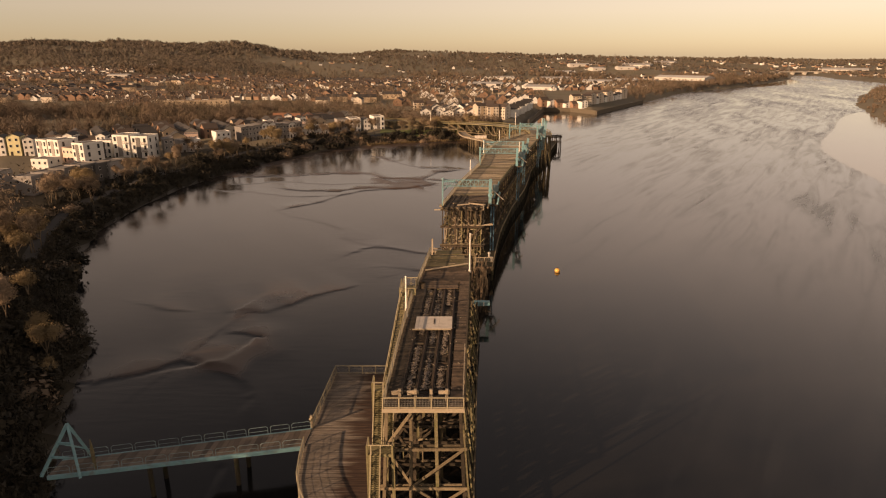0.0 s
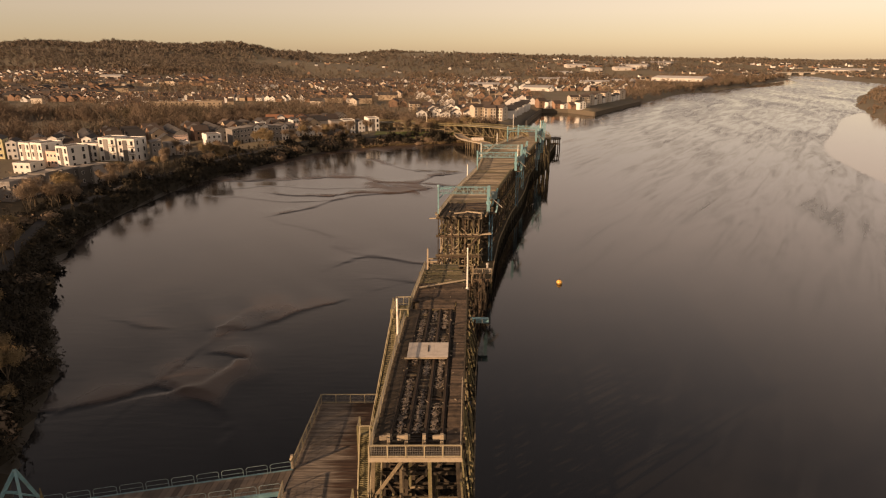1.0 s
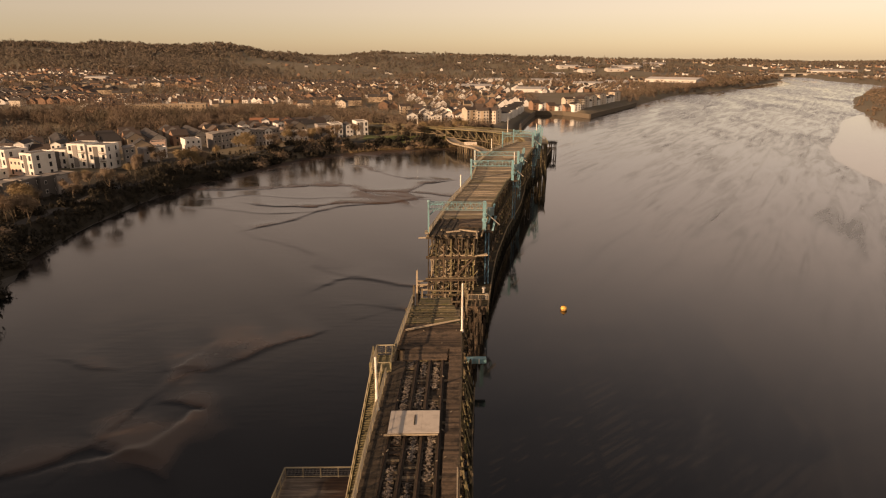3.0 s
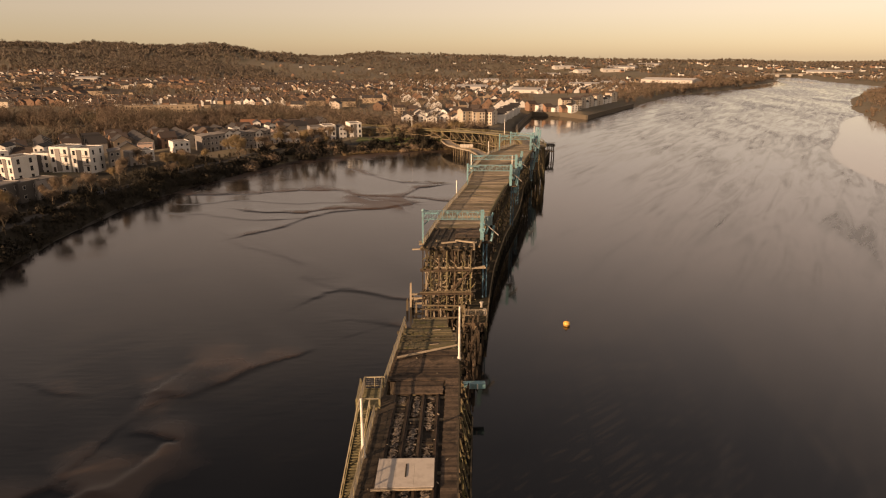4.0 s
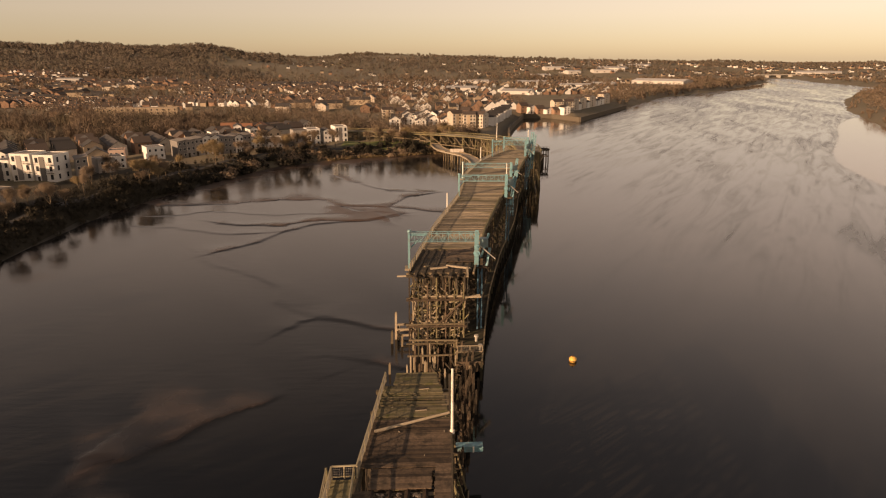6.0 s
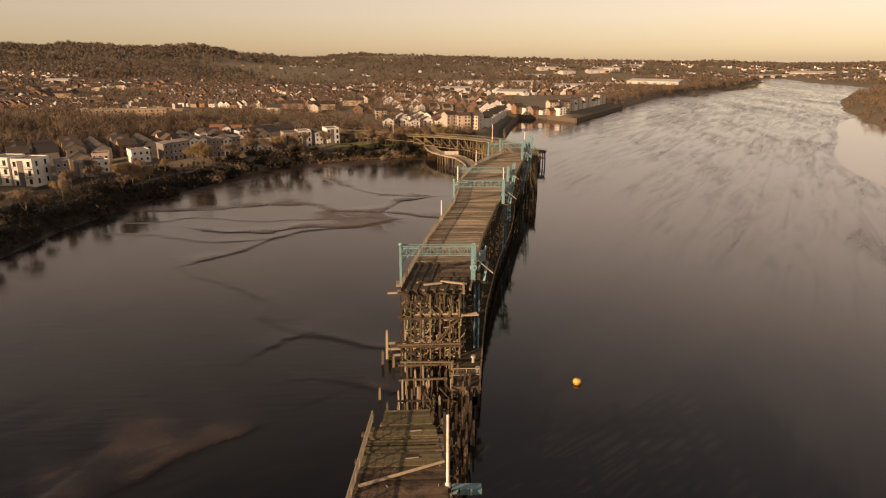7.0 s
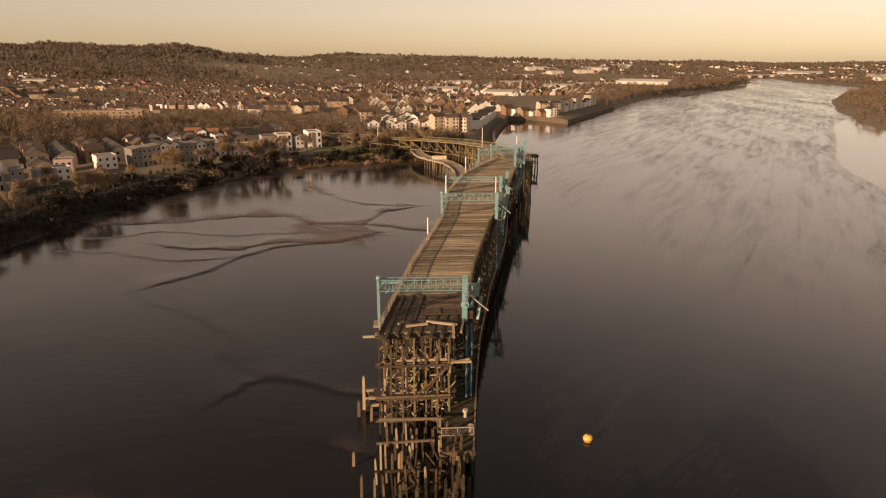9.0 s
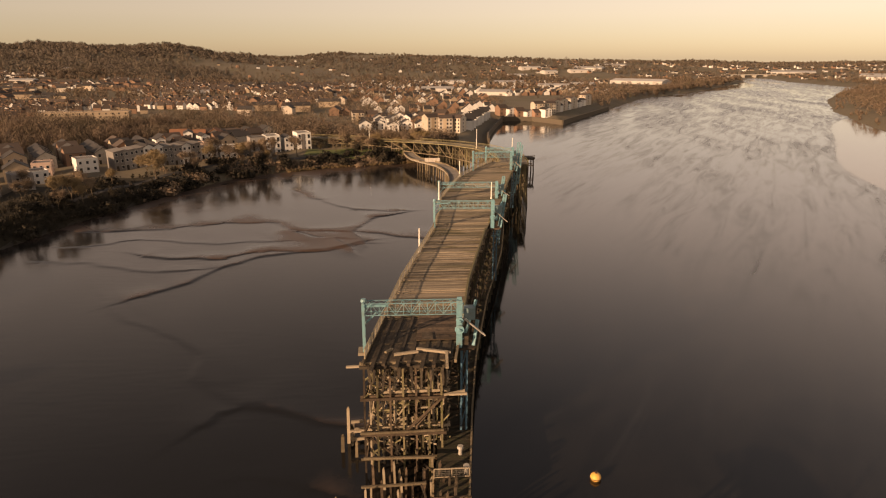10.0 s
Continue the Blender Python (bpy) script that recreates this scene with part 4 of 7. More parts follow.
LOW = 4.5
landing((-7.15, 63.6, TOP), 1.4, 1.6)
stair("stair_flight", "steep lichened timber stair flight", (-7.15, 62.8, TOP), (-7.15, 59.6, 11.2), 1.0)
landing((-6.75, 58.8, 11.2), 2.7, 1.5)
stair("stair_flight", "steep lichened timber stair flight", (-7.15, 58.0, 11.2), (-7.15, 54.2, LOW), 1.0)
stair("stair_flight", "steep lichened timber stair flight", (-5.95, 62.6, 15.0), (-5.95, 59.6, 11.2), 1.0)
landing((-5.55, 94.8, TOP), 2.4, 4.4, "timber landing beside the upper deck")
stair("stair_flight", "long timber stair flight beside the deck", (-5.95, 92.4, TOP), (-7.6, 80.5, LOW + 3.6), 1.15)
stair("stair_flight", "long timber stair flight beside the deck", (-7.6, 80.5, LOW + 3.6), (-8.3, 74.5, LOW), 1.15)

# lower brown deck on its piles
base = Vector((-12, 60, 0))
low_deck = thing("lower_deck", base, "lower landing deck of brown boards, rounded at one corner", "deck", kind="structure")
def low_left(y):
    return lerp([(40, -8.2), (48, -10.0), (53, -12.6), (57, -14.8), (60, -16.2), (63, -17.0), (68.5, -17.5), (73.4, -17.3), (88.3, -16.6)], y)[0]
y = 42.0
unit = Geo().box(0, 1, -0.5, 0.5, -0.1, 0).mesh("plank", LOWER_BOARDS)
while y < 88.3:
    l, r = low_left(y) + dice.uniform(-0.02, 0.02), -7.2 + (y - 59) * 0.03
    piece("plank", unit, low_deck, Matrix.Translation(Vector((l, y, LOW + dice.uniform(-0.01, 0.01))) - base) @ Matrix.Diagonal((r - l, 0.185, 1, 1)))
    y += 0.2
for x in (-16.5, -13.5, -10.5, -8.2):
    Geo().beam((x, 44 if x > -12 else 62, LOW - 0.3), (x, 88.1, LOW - 0.3), 0.3, 0.35).part("joist", TIMBER, low_deck, shift=base)
    for y in range(46 if x > -12 else 62, 88, 6):
        Geo().beam((x, y, -2), (x, y, LOW - 0.4), 0.35).part("support_post", WET_SHADE_TIMBER, low_deck, shift=base)
rim = Geo()
ys = [44, 48, 53, 57, 60, 63, 68.5]
for a, b in zip(ys, ys[1:]):
    rim.beam((low_left(a), a, LOW - 0.2), (low_left(b), b, LOW - 0.2), 0.2, 0.4)
rim.beam((low_left(73.4), 73.4, LOW - 0.2), (low_left(88.3), 88.3, LOW - 0.2), 0.2, 0.4)
rim.part("rim", PALE_TIMBER, low_deck, shift=base)
railing("deck_railing", "mesh-filled railing along the lower deck edge", [(-17.3, 73.6, LOW), (-16.6, 88.3, LOW), (-8.4, 88.3, LOW)], tall=1.4, gap=2.0)
railing("deck_railing", "mesh-filled railing curving round the lower deck", [(-17.55, 69.3, LOW), (-17.3, 65.5, LOW), (-16.9, 62.2, LOW), (-16.0, 59.4, LOW), (-14.7, 56.8, LOW), (-12.6, 53.2, LOW), (-9.9, 48.2, LOW), (-8.6, 43, LOW)], tall=1.4, gap=2.0)
g = thing("gate_post", (-17.4, 73.4, LOW), "timber gate post with a pale lifebelt housing", "post")
Geo().beam((0, 0, 0), (0, 0, 1.9), 0.3).part("post", PALE_TIMBER, g)
Geo().beam((-0.1, -0.1, 1.2), (0.25, 0.15, 1.7), 0.4).part("housing", RAIL_WOOD, g)

# footbridge to the bank
bridge = thing("footbridge", (-31, 69, 0), "pale cyan steel footbridge from the bank to the lower deck", "footbridge")
sh = bridge.location
near, far = ((-17.6, 69.15), (-46.5, 63.2)), ((-17.35, 73.15), (-46.5, 66.3))
nb = 44
for i in range(nb):
    a, b = i / nb, (i + 0.94) / nb
    mixp = lambda e, k: (e[0][0] + (e[1][0] - e[0][0]) * k, e[0][1] + (e[1][1] - e[0][1]) * k)
    p, q, r, s = mixp(near, a), mixp(near, b), mixp(far, b), mixp(far, a)
    Geo().hexa([(*q, LOW - 0.02), (*p, LOW - 0.02), (*s, LOW - 0.02), (*r, LOW - 0.02), (*q, LOW + 0.08), (*p, LOW + 0.08), (*s, LOW + 0.08), (*r, LOW + 0.08)]).part("plank", BROWN_DECK, bridge, shift=sh)
for e in (near, far):
    (ax, ay), (bx, by) = e
    Geo().beam((ax, ay, LOW - 0.15), (bx, by, LOW - 0.15), 0.24, 0.5).part("girder", CYAN, bridge, shift=sh)
    hoops = 11
    for i in range(hoops):       # rail hoops with rounded corners, one a bay
        c0, c1 = (Vector((ax + (bx - ax) * k, ay + (by - ay) * k, LOW + 0.05)) for k in ((i + 0.06) / hoops, (i + 0.94) / hoops))
        u = (c1 - c0).normalized() * 0.2
        up = Vector((0, 0, 1))
        g = Geo().tube(c0, c0 + up * 0.95, 0.03, 0.03, 6).tube(c0 + up * 0.95, c0 + u + up * 1.15, 0.03, 0.03, 6).tube(c0 + u + up * 1.15, c1 - u + up * 1.15, 0.03, 0.03, 6)
        g.tube(c1 - u + up * 1.15, c1 + up * 0.95, 0.03, 0.03, 6).tube(c1 + up * 0.95, c1, 0.03, 0.03, 6).tube(c0 + up * 0.55, c1 + up * 0.55, 0.025, 0.025, 6)
        g.part("rail_hoop", PALE_CYAN, bridge, shift=sh)
for k in (0.28, 0.62):
    for e in (near, far):
        c = mixp(e, k)
        Geo().tube((*c, -2), (*c, LOW - 0.4), 0.3, 0.3).part("support_post", WET_SHADE_TIMBER, bridge, shift=sh)
arch = thing("entrance_frame", (-45.4, 65.6, LOW), "pale cyan leaning steel A-frame over the bridge entrance", "frame")
sh = arch.location
apex = Vector((-44.95, 66.2, 9.7))
for fx, fy in ((-47.4, 63.5), (-42.6, 63.2), (-43.6, 67.6)):
    Geo().beam((fx, fy, LOW - 0.2), apex, 0.3, 0.34).part("leg", CYAN, arch, shift=sh)
for k in (0.35, 0.62):
    a, b = Vector((-47.4, 63.5, LOW)).lerp(apex, k), Vector((-42.6, 63.2, LOW)).lerp(apex, k)
    Geo().beam(a, b, 0.2, 0.24).part("crossbar", CYAN, arch, shift=sh)
Geo().beam(Vector((-47.4, 63.5, LOW)).lerp(apex, 0.62), Vector((-43.6, 67.6, LOW)).lerp(apex, 0.2), 0.16).part("tie", CYAN, arch, shift=sh)
mark = thing("marker_post", (-41.6, 64.7, LOW), "slim leaf-shaped marker post on the bridge", "post")
Geo().beam((0, 0, 0), (0, 0, 2.4), 0.28, 0.12, taper=1.5).beam((0, 0, 2.4), (0, 0, 4.1), 0.42, 0.18, taper=0.15).part("blade", MOSSY_TIMBER, mark)

# river-side fender, low quay and raking struts of the near part
fender = thing("river_fender", (5, 80, 0), "lichened timber fender wall along the river side", "fender")
sh = fender.location
prev = None
y = 57.0
while y < 112:
    x = lerp(FENDER, y)[0]
    Geo().beam((x, y, -2.5), (x, y, 3.3 + dice.uniform(-0.2, 0.3)), 0.32).part("support_post", WET_SHADE_TIMBER, fender, shift=sh)
    if prev:
        for z in (3.0, 1.6):
            Geo().beam((prev[0] + 0.2, prev[1], z), (x + 0.2, y, z), 0.18, 0.3).part("waling", TIMBER if z > 2 else WET_SHADE_TIMBER, fender, shift=sh)
    r = lerp(DECK_A, y)[1]
    Geo().beam((x, y, 3.0), (r, y + 0.8, TOP * dice.choice((0.55, 0.7, 0.9))), 0.18, 0.28).part("raking_strut", LICHEN_TIMBER if dice.random() < 0.6 else MOSSY_TIMBER, fender, shift=sh)
    Geo().beam((x, y + 1, 3.0), (r + 0.3, y + 1, 3.0), 0.25, 0.25).part("tie_beam", WET_SHADE_TIMBER, fender, shift=sh)
    prev = (x, y)
    y += 2.6

# burnt stumps in the gap and beside the deck
def stump(x, y, z, w, lean_x, lean_y, mat, label):
    g = Geo().beam((0, 0, -2), (lean_x, lean_y, z), w, w, taper=0.85)
    g.beam((lean_x, lean_y, z - 0.05), (lean_x * 1.1 + 0.05, lean_y * 1.1, z + 0.3), w * 0.5, w * 0.4, taper=0.3)
    ob = g.part("pile_stump", mat)
    ob.location = (x, y, 0)
    return tagged(ob, label, "timber post", "stumps of the burnt part")


for _ in range(120):
    y = dice.uniform(104, 148)
    x0 = 5.0 + max(0, y - 100) * 0.06
    x = dice.uniform(min(x0 + 0.6, lerp(FENDER, y)[0] - 1.4), lerp(FENDER, y)[0] - 0.6)
    stump(x, y, dice.uniform(1.6, 5.0), dice.uniform(0.26, 0.38), dice.uniform(-0.4, 0.4), dice.uniform(-0.4, 0.4), dice.choice([DARK_TIMBER, DARK_TIMBER, RUST_DECK]), "charred leaning pile stump standing in water")
for row in range(9):
    y = 119 + row * 3.6
    for i in range(7):
        x = 0.2 + row * 0.45 + i * 1.65 + dice.uniform(-0.3, 0.3)
        if dice.random() < 0.8 and x < lerp(FENDER, y)[0]:
            stump(x, y + dice.uniform(-0.5, 0.5), dice.uniform(1.2, 4.2), dice.uniform(0.3, 0.42), dice.uniform(-0.25, 0.25), dice.uniform(-0.25, 0.25), dice.choice([DARK_TIMBER, TIMBER, RUST_DECK, MOSSY_TIMBER]), "broken pile stump in the burnt gap")
for row in range(5):
    y = 139.5 + row * 2.6
    for i in range(8):
        x = -0.6 + row * 0.35 + i * 1.25 + dice.uniform(-0.2, 0.2)
        if x < lerp(FENDER, y)[0] - 3.6:
            stump(x, y + dice.uniform(-0.4, 0.4), dice.uniform(2.2, 5.0), dice.uniform(0.26, 0.36), dice.uniform(-0.2, 0.2), dice.uniform(-0.2, 0.2), dice.choice([RUST_DECK, TIMBER, PALE_TIMBER]), "broken pile stump before the trestle face")
for y, z in ((141.5, 2.4), (146.0, 3.4), (149.8, 4.6)):
    ob = thing("cross_beam", (4, y, z), "weathered cross beam lying over stumps", "beam", "cross beams in the gap")
    x0 = -1.0 + (y - 136) * 0.05
    Geo().beam((x0, y, z), (x0 + 9.5 + dice.uniform(-2, 1), y + dice.uniform(-0.3, 0.3), z + dice.uniform(-0.15, 0.15)), 0.24, 0.26).part("beam", dice.choice([TIMBER, DARK_TIMBER]), ob, shift=ob.location)
for _ in range(34):
    y, z = dice.uniform(118, 151), dice.uniform(1.0, 4.5)
    x = dice.uniform(1.5, lerp(FENDER, y)[0] - 2.0)
    ob = thing("fallen_timber", (x, y, z), "fallen charred timber among the stumps", "beam", "fallen timbers in the gap")
    a = dice.uniform(0, 3.14)
    Geo().beam((-math.cos(a) * 1.6, -math.sin(a) * 1.6, dice.uniform(-1.2, 0.5)), (math.cos(a) * 1.6, math.sin(a) * 1.6, 0.4), 0.16, 0.19).part("beam", dice.choice([DARK_TIMBER, DARK_TIMBER, RUST_DECK]), ob)
for z in (2.6, 6.3):
    ob = thing("cross_beam", (4.5, 152.4, z), "weathered waling along the foot of the trestle", "beam", "cross beams in the gap")
    Geo().beam((-0.8, 152.5, z), (9.6, 152.4, z + 0.1), 0.2, 0.26).part("beam", TIMBER, ob, shift=ob.location)
# outlying piles in the mud
for x, y, z, w, m in ((-4.6, 112.8, 8.5, 0.34, PALE_TIMBER), (-3.6, 146, 2.0, 0.4, TIMBER), (-2.2, 139.5, 3.2, 0.36, TIMBER), (-2.9, 135.0, 2.6, 0.36, TIMBER), (-1.6, 131.0, 3.4, 0.36, TIMBER), (-1.9, 126.0, 3.0, 0.34, TIMBER),
                      (-2.5, 160.2, 2.5, 0.42, TIMBER), (-1.7, 156.6, 2.4, 0.4, TIMBER), (-2.9, 159.9, 5.5, 0.44, PALE_TIMBER), (-3.6, 157.9, 2.6, 0.5, TIMBER)):
    stump(x, y, z, w, 0.1, 0.05, m, "old timber pile standing in the mud")
crib = thing("timber_crib", (-1.6, 160.3, 0), "pale timber crib of crossed beams beside the trestle", "crib")
for i, z in enumerate((0.7, 1.3, 1.9, 2.5)):
    if i % 2:
        for yy in (159.0, 161.4):
            Geo().beam((-2.6, yy, z), (0.2, yy + 0.2, z), 0.3, 0.35).part("beam", PALE_TIMBER, crib, shift=crib.location)
    else:
        for xx in (-2.3, -0.3):
            Geo().beam((xx, 158.6, z), (xx, 161.8, z), 0.3, 0.35).part("beam", PALE_TIMBER, crib, shift=crib.location)
# cyan beam left in the ruin
cb = thing("steel_beam", (7.2, 118.9, 4.0), "bright cyan steel beam jutting from the ruined quay", "beam")
g = Geo().box(-2.8, 2.2, -0.5, -0.4, -0.4, 0.4).box(-2.8, 2.2, 0.4, 0.5, -0.4, 0.4).box(-2.8, 2.2, -0.4, 0.4, 0.32, 0.4)
g.part("girder", CYAN, cb)
for x in (-1.6, -0.3, 1.0):
    Geo().box(x - 0.1, x + 0.1, -0.62, -0.5, -0.4, 0.4).part("stiffener", WHITE_POLE, cb)
scrap = thing("steel_drum", (-5.6, 108.4, 0.6), "dull cyan scrap drum lying in the mud", "drum")
Geo().tube((-0.6, 0, 0), (0.7, 0.2, 0.2), 0.6, 0.6).part("shell", CYAN, scrap)

# low quay along the river side of the far part
base = Vector((20, 200, 0))
quay = thing("low_quay", base, "low dark timber quay along the river", "quay", kind="structure")
# quay boards take the dark colour that stands for the staith's shade
boards(quay, [(y, lerp(FENDER, y)[0] - (4.6 if y > 150 else 4.0), lerp(FENDER, y)[0]) for y in [143.4] + [r[0] for r in FENDER if r[0] > 144]], 143.6, 378, 0.5, 3.4, WET_SHADE_TIMBER, base, limit=70)
edge, y, prev = Geo(), 143.4, None
while y < 379:
    x = lerp(FENDER, y)[0]
    Geo().beam((x - 0.1, y, -2.5), (x - 0.1, y, 3.6), 0.34).part("support_post", WET_SHADE_TIMBER, quay, shift=base)
    if prev:
        edge.beam((prev[0], prev[1], 3.5), (x, y, 3.5), 0.25, 0.3)
    prev = (x, y)
    y += 4.5
edge.part("edge_timber", TIMBER, quay, shift=base)
# added boards close the quay face, dark in place of the shade behind
face_ = Geo()
st = [143.6] + [r[0] for r in FENDER if r[0] > 144]
for ya, yb in zip(st, st[1:]):
    xa, xb = lerp(FENDER, ya)[0] - 0.35, lerp(FENDER, yb)[0] - 0.35
    for z in (-0.4, 0.35, 1.1, 1.85, 2.6):
        face_.beam((xa, ya, z), (xb, yb, z), 0.14, 0.7)
face_.part("face_boards", WET_SHADE_TIMBER, quay, "dark boards added for the shade under the quay", shift=base)
Geo().beam((7.6, 143.4, 3.2), (12.0, 143.4, 3.2), 0.3, 0.6).part("end_beam", RUST_DECK, quay, shift=base)
Geo().box(7.8, 11.9, 143.55, 143.75, 1.6, 3.2).part("end_wall", RUST_DECK, quay, shift=base)
railing("quay_railing", "pale railing with panels at the quay end", [(8.0, 146.9, 3.4), (12.2, 146.9, 3.4)], tall=1.3, gap=2.0, mat=PALE_TIMBER)
for x, y in ((11.6, 151.5), (11.9, 147.6)):
    bol = thing("bollard", (x, y, 3.4), "pale weathered mooring bollard on the quay", "bollard", "bollards")
    Geo().tube((0, 0, 0), (0, 0, 0.9), 0.26, 0.22).tube((0, 0, 0.9), (0, 0, 1.2), 0.42, 0.36).part("body", CONCRETE, bol)

# upper deck of the far part
base = Vector((12, 190, 0))
deck_far = thing("upper_deck", base, "upper timber deck of worn mossy boards", "deck", kind="structure")
boards(deck_far, [(159.0, 0.9 + 5.6, 12.1), (166.5, 2.2 + 5.0, 13.4)], 158.6, 166.4, 0.42, TOP, RUST_DECK, base)
boards(deck_far, DECK_B, 166.6, 303.0, 0.42, TOP, DECK_TIMBER, base, limit=210, gaps=6)
for side in (0, 1):
    g = Geo()
    st = [r[0] for r in DECK_B]
    for ya, yb in zip(st, st[1:]):
        xa, xb = lerp(DECK_B, ya)[side], lerp(DECK_B, yb)[side]
        g.beam((xa, ya, TOP - 0.22), (xb, yb, TOP - 0.22), 0.3, 0.42)
    g.part("edge_beam", TIMBER, deck_far, shift=base)
bed = Geo().hexa([(0.2, 153.2, TOP - 0.5), (10.6, 153.2, TOP - 0.5), (13.2, 166.5, TOP - 0.5), (2.4, 166.5, TOP - 0.5), (0.2, 153.2, TOP - 0.24), (10.6, 153.2, TOP - 0.24), (13.2, 166.5, TOP - 0.24), (2.4, 166.5, TOP - 0.24)])
bed.part("exposed_bed", DARK_TIMBER, deck_far, "dark rotted boards", shift=base)
for i in range(7):
    x = 0.8 + i * 1.5
    Geo().beam((x, 151.6 + dice.uniform(-0.9, 0.9), TOP - 0.35), (x + 2.6, 166.6, TOP - 0.25), 0.42, 0.4).part("joist", DARK_TIMBER, deck_far, shift=base)
for p, q, w, m in (((3.6, 154.2, 16.1), (6.6, 154.4, 16.3), 0.34, PALE_TIMBER), ((6.4, 155.0, 16.4), (10.6, 154.2, 16.1), 0.36, PALE_TIMBER), ((9.9, 151.2, 15.6), (10.1, 154.4, 16.2), 0.34, PALE_TIMBER),
                   ((-0.6, 152.9, 15.2), (10.2, 152.4, 15.3), 0.45, DARK_TIMBER), ((-2.2, 153.3, 15.1), (0.6, 153.2, 15.2), 0.3, PALE_TIMBER), ((10.2, 152.2, 11.5), (12.4, 152.0, 11.6), 0.32, PALE_TIMBER),
                   ((9.6, 152.6, 11.2), (12.2, 152.4, 11.8), 0.28, PALE_TIMBER), ((2.6, 153.9, 16.6), (3.4, 155.6, 16.2), 0.3, TIMBER)):
    Geo().beam(p, q, w, w * 0.8).part("loose_beam", m, deck_far, shift=base)
for i in range(8):        # charred joist ends that sag from the broken edge
    x, y = 0.3 + i * 1.3 + dice.uniform(-0.3, 0.3), dice.uniform(151.9, 152.6)
    dy, dz, dx = dice.uniform(0.5, 1.3), dice.uniform(0.8, 2.8), dice.uniform(-0.5, 0.5)
    g = Geo().beam((x, y + 1.2, TOP - 0.5), (x + dx * 0.3, y, TOP - 0.75), 0.34, 0.36).beam((x + dx * 0.3, y + 0.05, TOP - 0.75), (x + dx, y - dy, TOP - 0.75 - dz), 0.32, 0.34, taper=0.6)
    g.part("sagging_joist", DARK_TIMBER, deck_far, shift=base)
Geo().box(7.3, 8.7, 158.4, 160.6, TOP + 0.02, TOP + 0.12).part("hatch_board", DARK_TIMBER, deck_far, shift=base)
Lp = lambda y: lerp(DECK_B, y)[0]
Rp = lambda y: lerp(DECK_B, y)[1]
railing("side_railing", "pale timber railing along the upper deck edge", [(Lp(153.5) + 0.1, 153.5, TOP), (Lp(181) + 0.1, 181, TOP), (Lp(212) + 0.1, 212, TOP), (Lp(230) + 0.1, 230, TOP), (Lp(244) + 0.1, 244, TOP), (Lp(272) + 0.1, 272, TOP), (Lp(288) + 0.1, 288, TOP), (Lp(303) + 0.1, 303, TOP)], gap=2.2)
kerb = thing("edge_kerb", (16, 181, TOP), "low mossy timber kerb along the river edge of the deck", "kerb")
g = Geo()
for ya, yb in ((166, 181), (181, 212), (218, 232), (246, 272), (272, 281)):
    g.beam((Rp(ya), ya, TOP + 0.25), (Rp(yb), yb, TOP + 0.25), 0.3, 0.5)
g.part("kerb_timber", LICHEN_TIMBER, kerb, shift=kerb.location)
for x, y, w in ((24.5, 262, 7.0), (27.2, 258.5, 5.5)):
    Geo().box(x, x + w, y, y + 2.4, TOP + 0.02, TOP + 0.14).part("fresh_board", PALE_TIMBER, deck_far, shift=base)


# ---- cyan gantries ----
def truss(g, a, b, wide, deep, bays, t):
    """A box truss from a to b, deep downwards and wide along y."""
    a, b = Vector(a), Vector(b)
    yv, zv = Vector((0, wide, 0)), Vector((0, 0, -deep))
    for off in (Vector(), yv, zv, yv + zv):
        g.beam(a + off, b + off, t, t)
    for i in range(bays):
        p, q = a.lerp(b, i / bays), a.lerp(b, (i + 1) / bays)
        for off in (Vector(), yv):
            if i % 2:
                g.beam(p + off, q + off + zv, t * 0.7)
            else:
                g.beam(p + off + zv, q + off, t * 0.7)
            g.beam(q + off, q + off + zv, t * 0.6)
        g.beam(p, q + yv, t * 0.6)
        g.beam(p + zv, q + yv + zv, t * 0.6)


